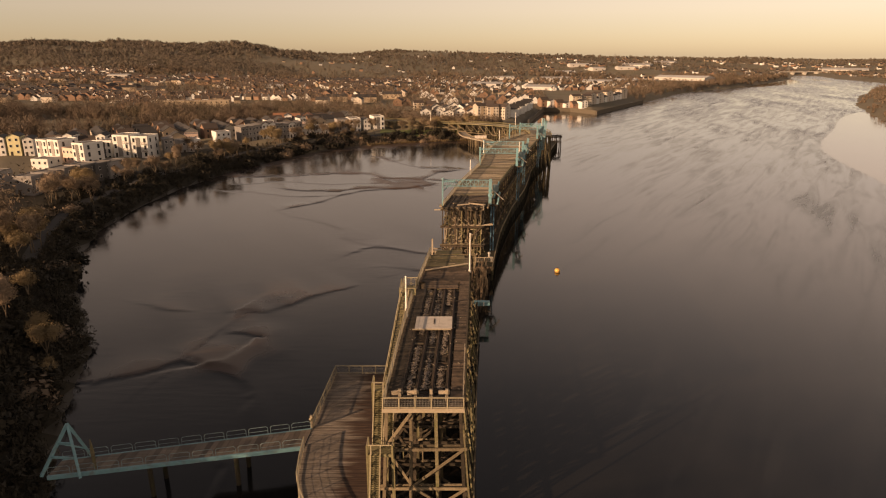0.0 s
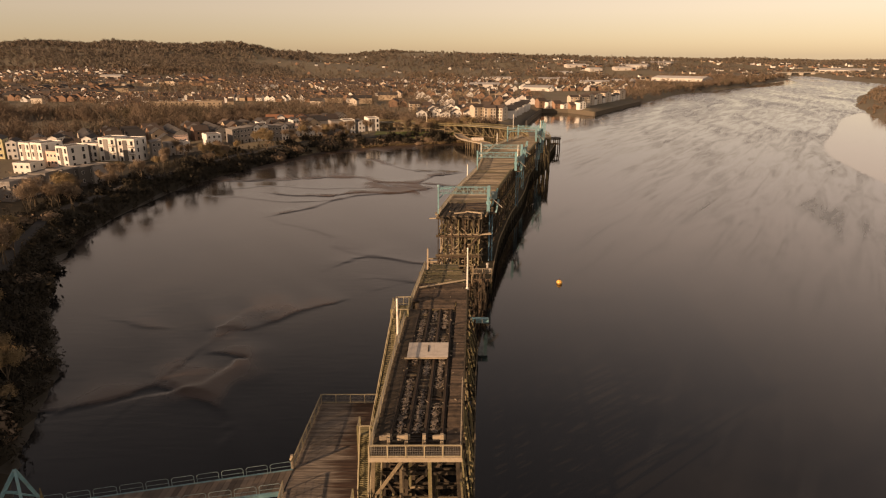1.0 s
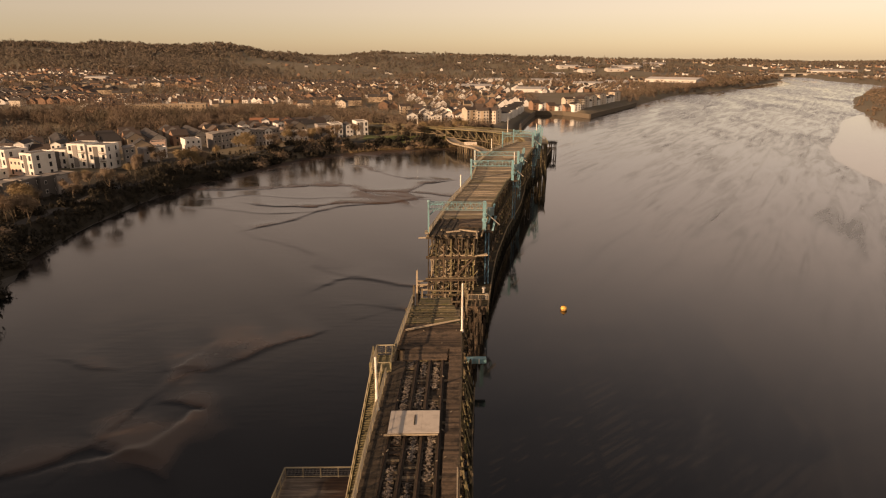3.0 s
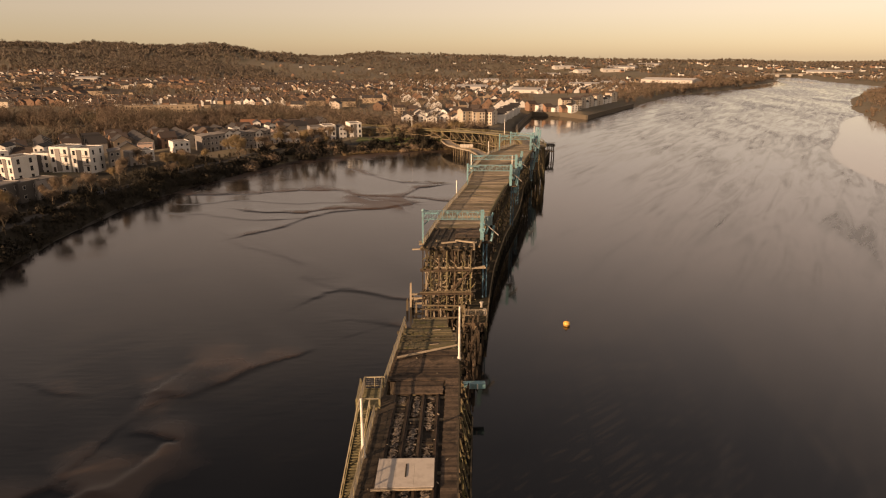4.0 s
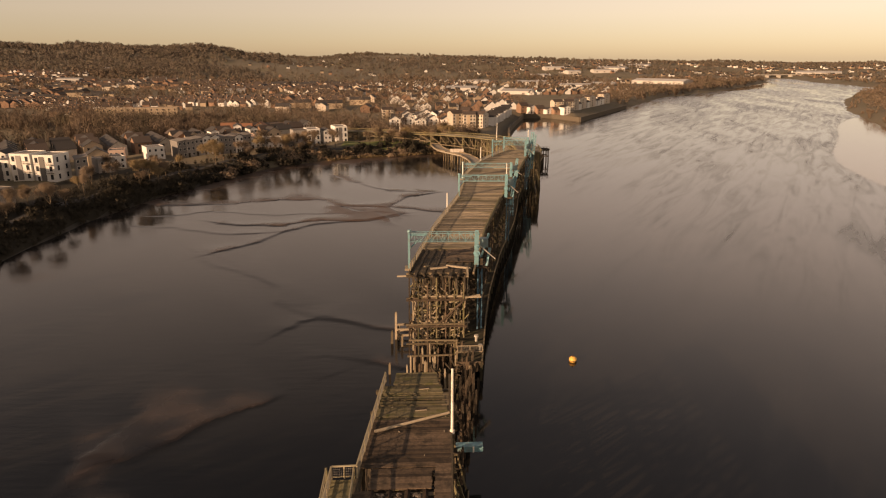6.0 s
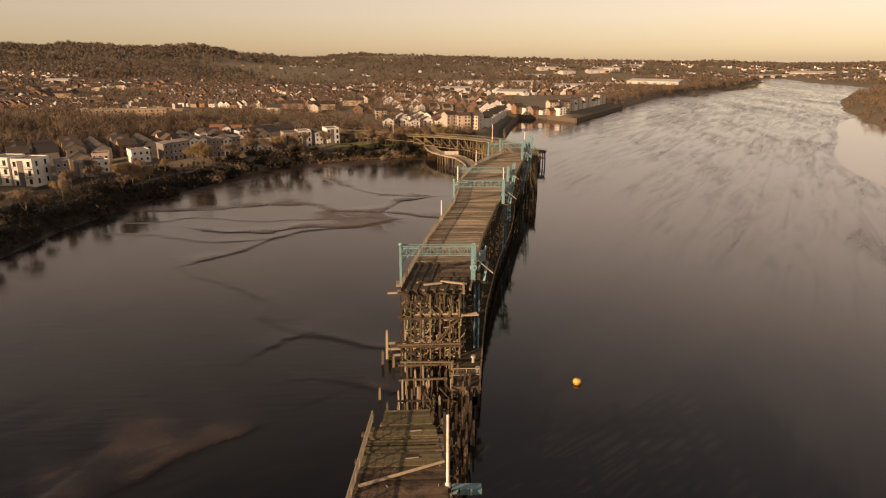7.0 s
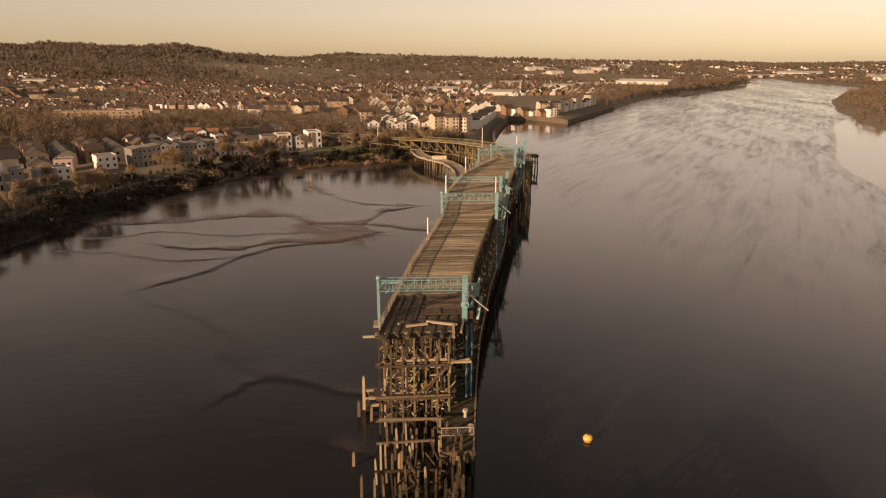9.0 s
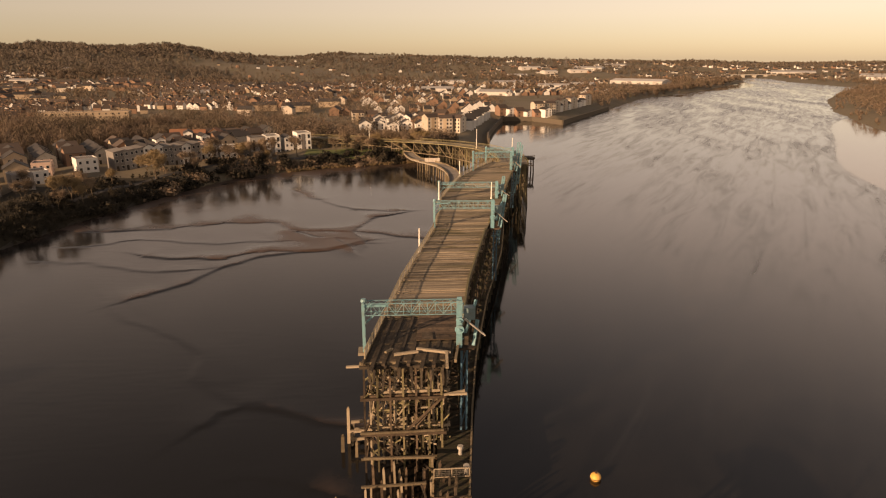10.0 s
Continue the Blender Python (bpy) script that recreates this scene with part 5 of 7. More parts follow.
def gantry(left, right, y, top, label, boom=True, deep=1.55):
    ob = thing("gantry", (left, y, TOP), label, "gantry", "gantries on the staith")
    w, h = right - left, top - TOP
    for yy in (0, 1.2):
        Geo().beam((0, yy, -0.6), (0, yy, h), 0.34, 0.3).part("leg", CYAN, ob)
    g = Geo()
    for i in range(4):
        z0, z1 = h * i / 4, h * (i + 1) / 4
        g.beam((0, 0, z0), (0, 1.2, z1), 0.12).beam((0, 0, z1), (0, 1.2, z1), 0.12)
    g.part("leg_lacing", CYAN, ob)
    g = Geo()
    g.beam((0.1, 0.6, h - deep - 1.5), (1.6, 0.6, h - deep), 0.2).box(0.2, w * 0.26, 0.1, 0.4, h - 0.6, h - 0.35)
    g.part("haunch", CYAN, ob)
    Geo().tube((0.1, 0.6, h), (0.1, 0.6, h + 0.35), 0.42, 0.3).part("cap", CYAN, ob)
    g = Geo()
    truss(g, (0, 0, h - 0.1), (w, 0, h - 0.25), 1.2, deep, 12, 0.085)
    g.part("truss", CYAN, ob)
    # river-side leg: plated column with winch wheels
    Geo().beam((w, 0.1, -0.8), (w, 0.1, h), 0.75, 0.28).part("leg", CYAN, ob)
    Geo().beam((w + 0.1, 1.2, -0.8), (w + 0.1, 1.2, h), 0.6, 0.28).part("leg", CYAN, ob)
    g = Geo()
    for i in range(5):
        z0, z1 = h * i / 5 - 0.4, h * (i + 1) / 5 - 0.4
        g.beam((w - 0.3, 0.1, z0), (w + 0.35, 1.2, z1), 0.13).beam((w + 0.5, 0.1, z1), (w - 0.1, 1.2, z0), 0.13)
    g.part("leg_lacing", CYAN, ob)
    for z, r in ((h * 0.56, 0.46), (h * 0.36, 0.58)):
        Geo().tube((w, -0.1, z), (w, -0.32, z), r, r, 14).part("winch_wheel", CYAN, ob)
        Geo().tube((w, -0.32, z), (w, -0.5, z), 0.2, 0.18, 8).part("wheel_hub", CYAN, ob)
    Geo().box(w + 0.45, w + 1.2, 0.2, 1.2, -0.2, 1.0).part("winch_box", DARK_TIMBER, ob, "dark timber winch box")
    Geo().box(w - 0.6, w + 1.9, -0.3, 1.6, -0.7, -0.45).part("winch_platform", RUST_DECK, ob)
    for dx in (0.35, 1.05):
        Geo().beam((w + dx, 0.4, -12.6), (w + dx, 0.4, -0.6), 0.26, 0.3).part("river_column", BLUE, ob, "dull blue steel column")
    g = Geo()
    for i in range(4):
        z0, z1 = -12 + i * 2.8, -12 + (i + 1) * 2.8
        g.beam((w + 0.35, 0.4, z0), (w + 1.05, 0.4, z1), 0.12)
    g.part("column_lacing", BLUE, ob)
    if boom:
        a, b = Vector((w + 0.6, 0.8, h * 0.55)), Vector((w + 3.4, 1.2, h * 0.12))
        Geo().beam(a, b, 0.8, 0.16).part("loading_chute", CONCRETE, ob, "grey weathered loading chute")
        Geo().beam((w + 0.5, 1.3, -0.4), (w + 2.4, 2.4, h * 0.85), 0.3).part("boom_strut", CYAN, ob)
        Geo().beam((w + 1.9, 0.6, -0.5), (w + 2.6, 2.2, h * 0.4), 0.4).part("boom_strut", CYAN, ob)
        Geo().box(w + 0.8, w + 2.2, 1.5, 2.7, h * 0.45, h * 0.72).part("chute_hood", PALE_CYAN, ob, "faded cyan hood")
    Geo().box(-0.8, 0.5, -0.4, 1.5, -0.9, -0.55).part("bracket", PALE_TIMBER, ob)
    return ob


gantry(-0.1, 11.9, 156.6, 22.0, "bright cyan steel gantry spanning the broken deck end")
gantry(12.6, 25.2, 215.0, 21.7, "bright cyan steel gantry spanning the deck")
gantry(15.6, 30.6, 243.0, 20.4, "bright cyan steel gantry spanning the wider deck", deep=1.3)
gantry(29.8, 42.2, 285.5, 22.0, "bright cyan steel gantry at the far deck end")
gantry(36.5, 46.0, 303.0, 21.0, "bright cyan steel gantry at the far deck end", deep=1.2)
for x, y, z0, top, wide, lean in ((26.6, 217.0, 13.0, 22.2, 0.55, 1.5), (31.6, 246.0, 13.0, 21.0, 0.55, 1.2), (43.2, 287.0, 8.0, 24.6, 0.9, 1.6), (45.6, 293.0, 10.0, 23.0, 0.8, 1.2)):
    tw = thing("loading_jib", (x, y, z0), "slender cyan lattice loading jib leaning over the river", "jib", "loading jibs")
    g, hh = Geo(), top - z0
    corners = ((0, 0), (wide, 0), (wide, wide * 1.3), (0, wide * 1.3))
    for dx, dy in corners:
        Geo().beam((dx, dy, 0), (dx + lean, dy + lean * 0.6, hh), 0.17).part("leg", CYAN, tw)
    for i in range(7):
        s0, s1 = i / 7, (i + 1) / 7
        for (ax, ay), (bx, by) in zip(corners, corners[1:] + corners[:1]):
            g.beam((ax + lean * s0, ay + lean * 0.6 * s0, hh * s0), (bx + lean * s1, by + lean * 0.6 * s1, hh * s1), 0.09)
            g.beam((ax + lean * s1, ay + lean * 0.6 * s1, hh * s1), (bx + lean * s1, by + lean * 0.6 * s1, hh * s1), 0.09)
    g.part("lacing", CYAN, tw)
    Geo().beam((-1.2, 0.3, 0.2), (wide, 0.3, 0.2), 0.3).part("foot_beam", CYAN, tw)

# ---- curved viaduct to the bank, ramp road and dolphin ----
VIA = [(46.5, 303, 10, 15.6), (48.3, 320, 10, 15.2), (48, 340, 9.5, 14.4), (43.5, 362, 9, 13.3), (33, 386, 8.5, 12.0), (17, 405, 8, 11.0), (-6, 420, 8, 10.4), (-26, 431, 8, 10.0), (-46, 441, 8, 9.8)]
via_base = Vector((10, 360, 0))
viaduct = thing("viaduct", via_base, "curved timber viaduct on close trestles joining the bank", "viaduct")
pts = []
for p, q in zip(VIA, VIA[1:]):
    for k in range(4):
        pts.append(tuple(a + (b - a) * k / 4 for a, b in zip(p, q)))
pts.append(VIA[-1])
for k, (x, y, w, top) in enumerate(pts):
    a, b = pts[max(k - 1, 0)], pts[min(k + 1, len(pts) - 1)]
    d = Vector((b[0] - a[0], b[1] - a[1], 0)).normalized()
    n, up = Vector((d.y, -d.x, 0)), Vector((0, 0, 1))
    c = Vector((x, y, 0))
    foot_z = float(ground_height(np.array([x]), np.array([y]))[0]) - 0.5
    cap = Geo().beam(c - n * w / 2 + up * (top - 0.8), c + n * w / 2 + up * (top - 0.8), 0.35, 0.4).part("cap_beam", TIMBER, viaduct, shift=via_base)
    for s in (-1, -0.6, -0.2, 0.2, 0.6, 1):
        Geo().beam(c + n * (s * w * 0.52) + up * foot_z, c + n * (s * w * 0.45) + up * (top - 0.9), 0.36).part("post", (TIMBER, LICHEN_TIMBER, TIMBER, MOSSY_TIMBER)[k % 4], cap, shift=via_base)
    mid = (top + max(foot_z, 0)) / 2
    Geo().beam(c - n * w * 0.5 + up * mid, c + n * w * 0.5 + up * mid, 0.2, 0.3).part("waling", TIMBER, cap, shift=via_base)
    Geo().beam(c - n * w * 0.5 + up * (mid - 2), c + n * w * 0.5 + up * (mid + 2.5), 0.16, 0.3).part("brace", TIMBER, cap, shift=via_base)
    if k + 1 < len(pts):
        e, w2, top2 = Vector((pts[k + 1][0], pts[k + 1][1], 0)), pts[k + 1][2], pts[k + 1][3]
        f = pts[min(k + 2, len(pts) - 1)]
        d2 = Vector((f[0] - x, f[1] - y, 0)).normalized()
        n2 = Vector((d2.y, -d2.x, 0))
        p = [c - n * w / 2 + up * top, e - n2 * w2 / 2 + up * top2, e + n2 * w2 / 2 + up * top2, c + n * w / 2 + up * top]
        Geo().hexa([v - up * 0.55 for v in p] + [v - up * 0.25 for v in p]).part("deck_panel", DECK_TIMBER, viaduct, shift=via_base)
        for s in (-1, 1):
            u, v = c + n * (s * w / 2), e + n2 * (s * w2 / 2)
            Geo().beam(u + up * (top + 0.75), v + up * (top2 + 0.75), 0.16, 0.18).beam(u + up * (top + 0.3), v + up * (top2 + 0.3), 0.08, 0.1).beam(u + up * (top - 0.3), u + up * (top + 0.75), 0.14).part("parapet", LICHEN_TIMBER, viaduct, shift=via_base)
            Geo().beam(u + up * (top - 0.45), v + up * (top2 - 0.45), 0.25, 0.35).part("edge_beam", LICHEN_TIMBER, viaduct, shift=via_base)
            Geo().beam(u + up * mid, v + up * mid, 0.2, 0.35).part("stringer", LICHEN_TIMBER if s > 0 else TIMBER, viaduct, shift=via_base)
            Geo().beam(u + up * (mid + 0.2), v + up * (top2 - 0.8), 0.2, 0.3).part("brace", TIMBER, viaduct, shift=via_base)

ROAD = material("worn_ramp_road", (0.25, 0.22, 0.185), (0.35, 0.31, 0.265), 0.9, 1.5, 0.15, 0.15, stain=(0.10, 0.085, 0.06), vary=0.06)
ramp = thing("ramp_road", (24, 350, 0), "worn grey curved ramp road on dark piles", "ramp")
RAMP = [(21.5, 280, 5.2), (24.0, 296, 5.2), (26.6, 312, 5.1), (28.6, 328, 5.0), (29.0, 340, 5.0), (28.2, 352, 5.0), (25.4, 365, 5.0), (19.5, 375.5, 5.0), (15.2, 384, 5.0), (13.0, 394, 5.0), (12.0, 404, 5.1), (12.0, 415, 5.3)]
rp = []
for (a, b) in zip(RAMP, RAMP[1:]):
    for k in range(4):
        rp.append(Vector(a).lerp(Vector(b), k / 4))
rp.append(Vector(RAMP[-1]))
for k in range(len(rp) - 1):
    d0 = (rp[k + 1] - rp[max(k - 1, 0)]).normalized()
    d1 = (rp[min(k + 2, len(rp) - 1)] - rp[k]).normalized()
    n0, n1 = Vector((d0.y, -d0.x, 0)) * 2.6, Vector((d1.y, -d1.x, 0)) * 2.6
    q = [rp[k] - n0, rp[k] + n0, rp[k + 1] + n1, rp[k + 1] - n1]
    Geo().hexa([v - Vector((0, 0, 0.5)) for v in q] + q).part("slab", ROAD, ramp, shift=ramp.location)
    for s in (-1, 1):
        Geo().beam(rp[k] + n0 * s + Vector((0, 0, 0.3)), rp[k + 1] + n1 * s + Vector((0, 0, 0.3)), 0.16, 0.6).part("parapet", TIMBER, ramp, shift=ramp.location)
        if k < 31:
            Geo().tube(rp[k] + n0 * s * 0.8 - Vector((0, 0, rp[k].z + 2)), rp[k] + n0 * s * 0.8 - Vector((0, 0, 0.5)), 0.3, 0.3, 8).part("support_post", TIMBER, ramp, shift=ramp.location)

dolphin = thing("mooring_dolphin", (66.0, 373, 0), "dark timber mooring dolphin standing in the river", "dolphin")
for dx in (-2.4, 0, 2.4):
    for dy in (-2.5, 2.5):
        Geo().beam((dx * 1.15, dy * 1.1, -2), (dx, dy, 6.8), 0.5).part("support_post", DARK_TIMBER, dolphin)
for z in (3.4, 6.2):
    Geo().beam((-3, -2.5, z), (3, -2.5, z), 0.35, 0.45).beam((-3, 2.5, z), (3, 2.5, z), 0.35, 0.45).part("waling", DARK_TIMBER, dolphin)
Geo().box(-3.2, 3.2, -3, 3, 6.6, 7.0).part("platform", DARK_TIMBER, dolphin)
for dx in (-3, 0, 3):
    Geo().beam((dx, -2.8, 7), (dx, -2.8, 8.2), 0.14).part("rail_post", DARK_TIMBER, dolphin)
Geo().beam((-3, -2.8, 8.2), (3, -2.8, 8.2), 0.12).part("handrail", DARK_TIMBER, dolphin)

buoy = thing("buoy", (28.6, 149.8, 0), "orange round mooring buoy floating on the river", "buoy")
bm = bmesh.new()
bmesh.ops.create_uvsphere(bm, u_segments=20, v_segments=12, radius=0.68)
for v in bm.verts:
    v.co.z = v.co.z * 0.9 + 0.32
me = bpy.data.meshes.new("float")
bm.to_mesh(me)
bm.free()
me.materials.append(BUOY)
me.polygons.foreach_set("use_smooth", np.ones(len(me.polygons), bool))
fl = new("float", me)
fl.parent = buoy
Geo().tube((0, 0, 0.9), (0, 0, 1.15), 0.17, 0.13).part("lifting_eye", STEEL, buoy)
Geo().tube((0, 0, 0.2), (0, 0, 0.3), 0.70, 0.70, 20).part("band", RUST_DECK, buoy)

# pale fence across the ramp
fence = thing("ramp_fence", (22, 374, 5), "pale solid fence panels standing on the ramp road", "fence")
for i in range(4):
    Geo().box(-3.4 + i * 1.75, -1.75 + i * 1.75, -0.05, 0.05, 0.1, 1.9).part("panel", PANEL, fence)
for i in range(5):
    Geo().box(-3.5 + i * 1.75, -3.4 + i * 1.75, -0.07, 0.07, 0, 2.0).part("post", PALE_TIMBER, fence)

# ---- houses ----
WIN = Geo().box(-0.55, 0.55, -0.04, 0.04, -0.65, 0.65).mesh("window", FRAME_MAT)
WIN_PANE = Geo().box(-0.46, 0.46, -0.06, 0.03, -0.56, 0.56).mesh("pane", PANE)
WIN_TALL = Geo().box(-0.65, 0.65, -0.04, 0.04, -1.05, 1.05).mesh("window", FRAME_MAT)
WIN_TALL_PANE = Geo().box(-0.56, 0.56, -0.06, 0.03, -0.96, 0.96).mesh("pane", PANE)

PLAIN = (Geo().box(-0.5, 0.5, -0.05, 0.04, -0.6, 0.6).mesh("window", PANE),)


def house(label, w, d, h, roof, wall_mat, roof_mat, floors, cols, group, name="house", wins=(WIN, WIN_PANE), side=1, pitch=0.5, chimney=False, balcony=False, second=None):
    """A house with its front towards -y: walls, roof, windows with panes, door. roof: gable, cross, mono or flat."""
    ob = thing(name, (0, 0, -50), label, "house", group)
    x, y = w / 2, d / 2
    g = Geo()
    rise = pitch * (y if roof == "gable" else x)
    if roof == "gable":       # ridge along x
        g.poly((-x, -y, -1), (x, -y, -1), (x, -y, h), (-x, -y, h)).poly((x, y, -1), (-x, y, -1), (-x, y, h), (x, y, h))
        g.poly((x, -y, -1), (x, y, -1), (x, y, h), (x, 0, h + rise), (x, -y, h)).poly((-x, y, -1), (-x, -y, -1), (-x, -y, h), (-x, 0, h + rise), (-x, y, h))
    elif roof == "cross":     # gable towards the front
        g.poly((-x, -y, -1), (x, -y, -1), (x, -y, h), (0, -y, h + rise), (-x, -y, h)).poly((x, y, -1), (-x, y, -1), (-x, y, h), (0, y, h + rise), (x, y, h))
        g.poly((x, -y, -1), (x, y, -1), (x, y, h), (x, -y, h)).poly((-x, y, -1), (-x, -y, -1), (-x, -y, h), (-x, y, h))
    elif roof == "mono":      # one slope falling to -x
        g.hexa([(-x, -y, -1), (x, -y, -1), (x, y, -1), (-x, y, -1), (-x, -y, h - rise * 0.5), (x, -y, h + rise * 0.5), (x, y, h + rise * 0.5), (-x, y, h - rise * 0.5)])
    else:
        g.box(-x, x, -y, y, -1, h)
    g.part("wall", wall_mat, ob)
    o, t = 0.3, 0.18
    r = Geo()
    if roof == "gable":
        k = rise / y
        for s in (-1, 1):
            p = [(-x - o, 0, h + rise + t), (x + o, 0, h + rise + t), (x + o, s * (y + o), h - k * o + t), (-x - o, s * (y + o), h - k * o + t)]
            r.hexa([(a, b, c - t) for a, b, c in p] + p)
    elif roof == "cross":
        k = rise / x
        for s in (-1, 1):
            p = [(0, -y - o, h + rise + t), (0, y + o, h + rise + t), (s * (x + o), y + o, h - k * o + t), (s * (x + o), -y - o, h - k * o + t)]
            r.hexa([(a, b, c - t) for a, b, c in p] + p)
    elif roof == "mono":
        lo, hi = h - rise * 0.5, h + rise * 0.5
        p = [(-x - o, -y - o, lo), (x + o, -y - o, hi), (x + o, y + o, hi), (-x - o, y + o, lo)]
        r.hexa([(a, b, c + 0.01) for a, b, c in p] + [(a, b, c + t + 0.06) for a, b, c in p])
    else:
        r.box(-x + 0.25, x - 0.25, -y + 0.25, y - 0.25, h, h + 0.06)
        cop = Geo()
        for a in ((-x, x, -y, -y + 0.25), (-x, x, y - 0.25, y), (-x, -x + 0.25, -y + 0.25, y - 0.25), (x - 0.25, x, -y + 0.25, y - 0.25)):
            cop.box(a[0], a[1], a[2], a[3], h, h + 0.35)
        cop.part("parapet", wall_mat, ob)
    r.part("roof", roof_mat, ob)
    fh = (h - 0.3) / floors
    for f in range(floors):
        z = 0.2 + fh * (f + 0.52)
        for c in range(cols):
            if f == 0 and c == 0:
                continue
            px = w * ((c + 0.5) / cols - 0.5)
            wi = piece("window", wins[0], ob, Matrix.Translation((px, -y - 0.03, z)))
            if len(wins) > 1:
                piece("pane", wins[1], wi, Matrix())
        for c in range(side):
            py = d * ((c + 0.5) / side - 0.5)
            wi = piece("window", wins[0], ob, Matrix.Translation((x + 0.03, py, z)) @ pose(0, 0, 0, 0, 0, 90))
            if len(wins) > 1:
                piece("pane", wins[1], wi, Matrix())
    if cols:
        Geo().box(w * (0.5 / cols - 0.5) - 0.5, w * (0.5 / cols - 0.5) + 0.5, -y - 0.07, -y + 0.02, 0, 2.05).part("door", DARK_TIMBER, ob)
    if second:
        Geo().box(-x + w * 0.30, -x + w * 0.55, -y - 0.12, -y + 0.05, 0.3, h - 0.4).part("cladding_panel", second, ob)
    if balcony:
        for f in range(1, floors):
            z = 0.2 + fh * f
            b = Geo().box(x - 2.6, x - 0.2, -y - 1.3, -y, z - 0.1, z + 0.05).part("balcony", CONCRETE, ob)
            g = Geo().beam((x - 2.6, -y - 1.3, z + 1), (x - 0.2, -y - 1.3, z + 1), 0.06)
            for i in range(9):
                g.beam((x - 2.6 + 0.3 * i, -y - 1.3, z), (x - 2.6 + 0.3 * i, -y - 1.3, z + 1), 0.04)
            g.part("balustrade", STEEL, b)
    if chimney:
        Geo().box(x - 1.1, x - 0.5, -0.35, 0.35, h, h + rise + 1.1).part("chimney", WALL_BRICK, ob)
    return ob


def place(src, x, y, turn, dz=0.0):
    z = float(ground_height(np.array([x]), np.array([y]))[0])
    return copy_thing(src, pose(x, y, z + dz, 0, 0, turn))


WH = (WIN_TALL, WIN_TALL_PANE)
G1 = "houses along the bank"
T_WHITE3 = house("white rendered three-storey flat-roofed house with tall windows", 7.2, 10, 9.8, "flat", WALL_WHITE, ROOF_FLAT, 3, 3, G1, wins=WH, side=2, second=WALL_GREY)
T_WHITEB = house("white three-storey flat-roofed block with steel balconies", 8.2, 10, 10.2, "flat", WALL_WHITE, ROOF_FLAT, 3, 3, G1, wins=WH, side=2, balcony=True, second=WALL_GREY)
T_WHITE2 = house("white rendered two-storey flat-roofed house", 8.0, 8.5, 5.6, "flat", WALL_WHITE, ROOF_FLAT, 2, 3, G1, side=2)
T_GREY = house("grey clad three-storey terrace house with sloping roof", 4.4, 9.5, 8.3, "mono", WALL_GREY, ROOF_FLAT, 3, 2, G1, side=1, pitch=0.35)
T_GREYW = house("white gabled three-storey terrace house", 4.4, 9.5, 8.3, "cross", WALL_WHITE, ROOF_DARK, 3, 2, G1, side=1, pitch=0.5)
T_YELLOW = house("yellow rendered three-storey gabled town house", 5.4, 9.5, 9.2, "cross", WALL_YELLOW, ROOF_DARK, 3, 2, G1, side=1, pitch=0.5)
T_PINK = house("pink rendered two-storey flat-roofed house", 7.0, 8.5, 6.2, "flat", WALL_PINK, ROOF_FLAT, 2, 3, G1, side=1)
T_BLOCK = house("grey-brown two-storey flat-roofed terrace house", 6.8, 9.0, 6.6, "flat", WALL_GREY, ROOF_FLAT, 2, 2, G1, side=2)
T_BRICK = house("brown brick house with a brown tiled roof", 8.0, 8.5, 5.4, "gable", WALL_BRICK, ROOF_BROWN, 2, 2, G1, side=0, pitch=0.62, wins=PLAIN)
T_PALE = house("cream rendered house with a dark slate roof", 7.4, 8.5, 5.4, "cross", WALL_CREAM, ROOF_DARK, 2, 2, G1, side=0, pitch=0.6, wins=PLAIN)
T_BUFF = house("buff brick house with a dark slate roof", 8.4, 8.5, 5.4, "cross", WALL_BUFF, ROOF_DARK, 2, 2, G1, side=0, pitch=0.6, wins=PLAIN)
T_RED = house("brick house with a red clay tile roof", 8.4, 9.0, 5.8, "gable", WALL_BRICK, ROOF_RED, 2, 3, G1, side=1, pitch=0.65)
protos = [T_WHITE3, T_WHITEB, T_WHITE2, T_GREY, T_GREYW, T_YELLOW, T_PINK, T_BLOCK, T_BRICK, T_BUFF, T_PALE, T_RED]

for i in range(6):      # two-storey terrace nearest to the bridge
    place(T_BLOCK, -146.5 + i * 2.5, 222.5 + i * 6.3, -4 - 2 * i)
place(T_PINK, -158.0, 213.5, 0)
place(T_BLOCK, -161.5, 226.0, 0)
for i in range(4):      # white block behind it
    place(T_WHITE3 if i != 2 else T_PINK, -181 + i * 7.4, 294 - i * 3.4, -24, 0.5 if i == 2 else 0)
place(T_WHITE2, -173.5, 276, -8, -1.6)
for i in range(5):      # yellow town houses
    place(T_YELLOW if i % 2 else T_GREYW, -226 + i * 5.6, 306 + i * 2.0, 18)
for i in range(5):
    place(T_GREYW if i % 2 else T_BRICK, -196 + i * 7.6, 322 + i * 1.2, 8)
place(T_WHITEB, -152.0, 306.0, -6)
place(T_WHITEB, -143.0, 305.5, -6)
place(T_WHITE3, -162.0, 309.5, -6, -2.2)
place(T_GREY, -135.2, 312.0, 30)
place(T_BLOCK, -131.0, 322.0, 40, -1.0)
place(T_WHITE2, -133.5, 336.0, 40, -1.0)
place(T_BUFF, -141.0, 338.0, 30)
place(T_PINK, -140.5, 356.0, 20, -1.0)
place(T_WHITE2, -124.5, 358.5, 36)
for i in range(9):      # grey terrace along the path
    place(T_GREYW if i in (3, 4, 7) else T_GREY, -115.5 + i * 3.3, 367.0 + i * 2.45, 40)
place(T_WHITE2, -84.5, 394.5, 26)
place(T_PINK, -90.5, 400.0, 26)
place(T_WHITE2, -76.0, 399.0, 20)
place(T_BLOCK, -70.0, 404.0, 20, -1.5)
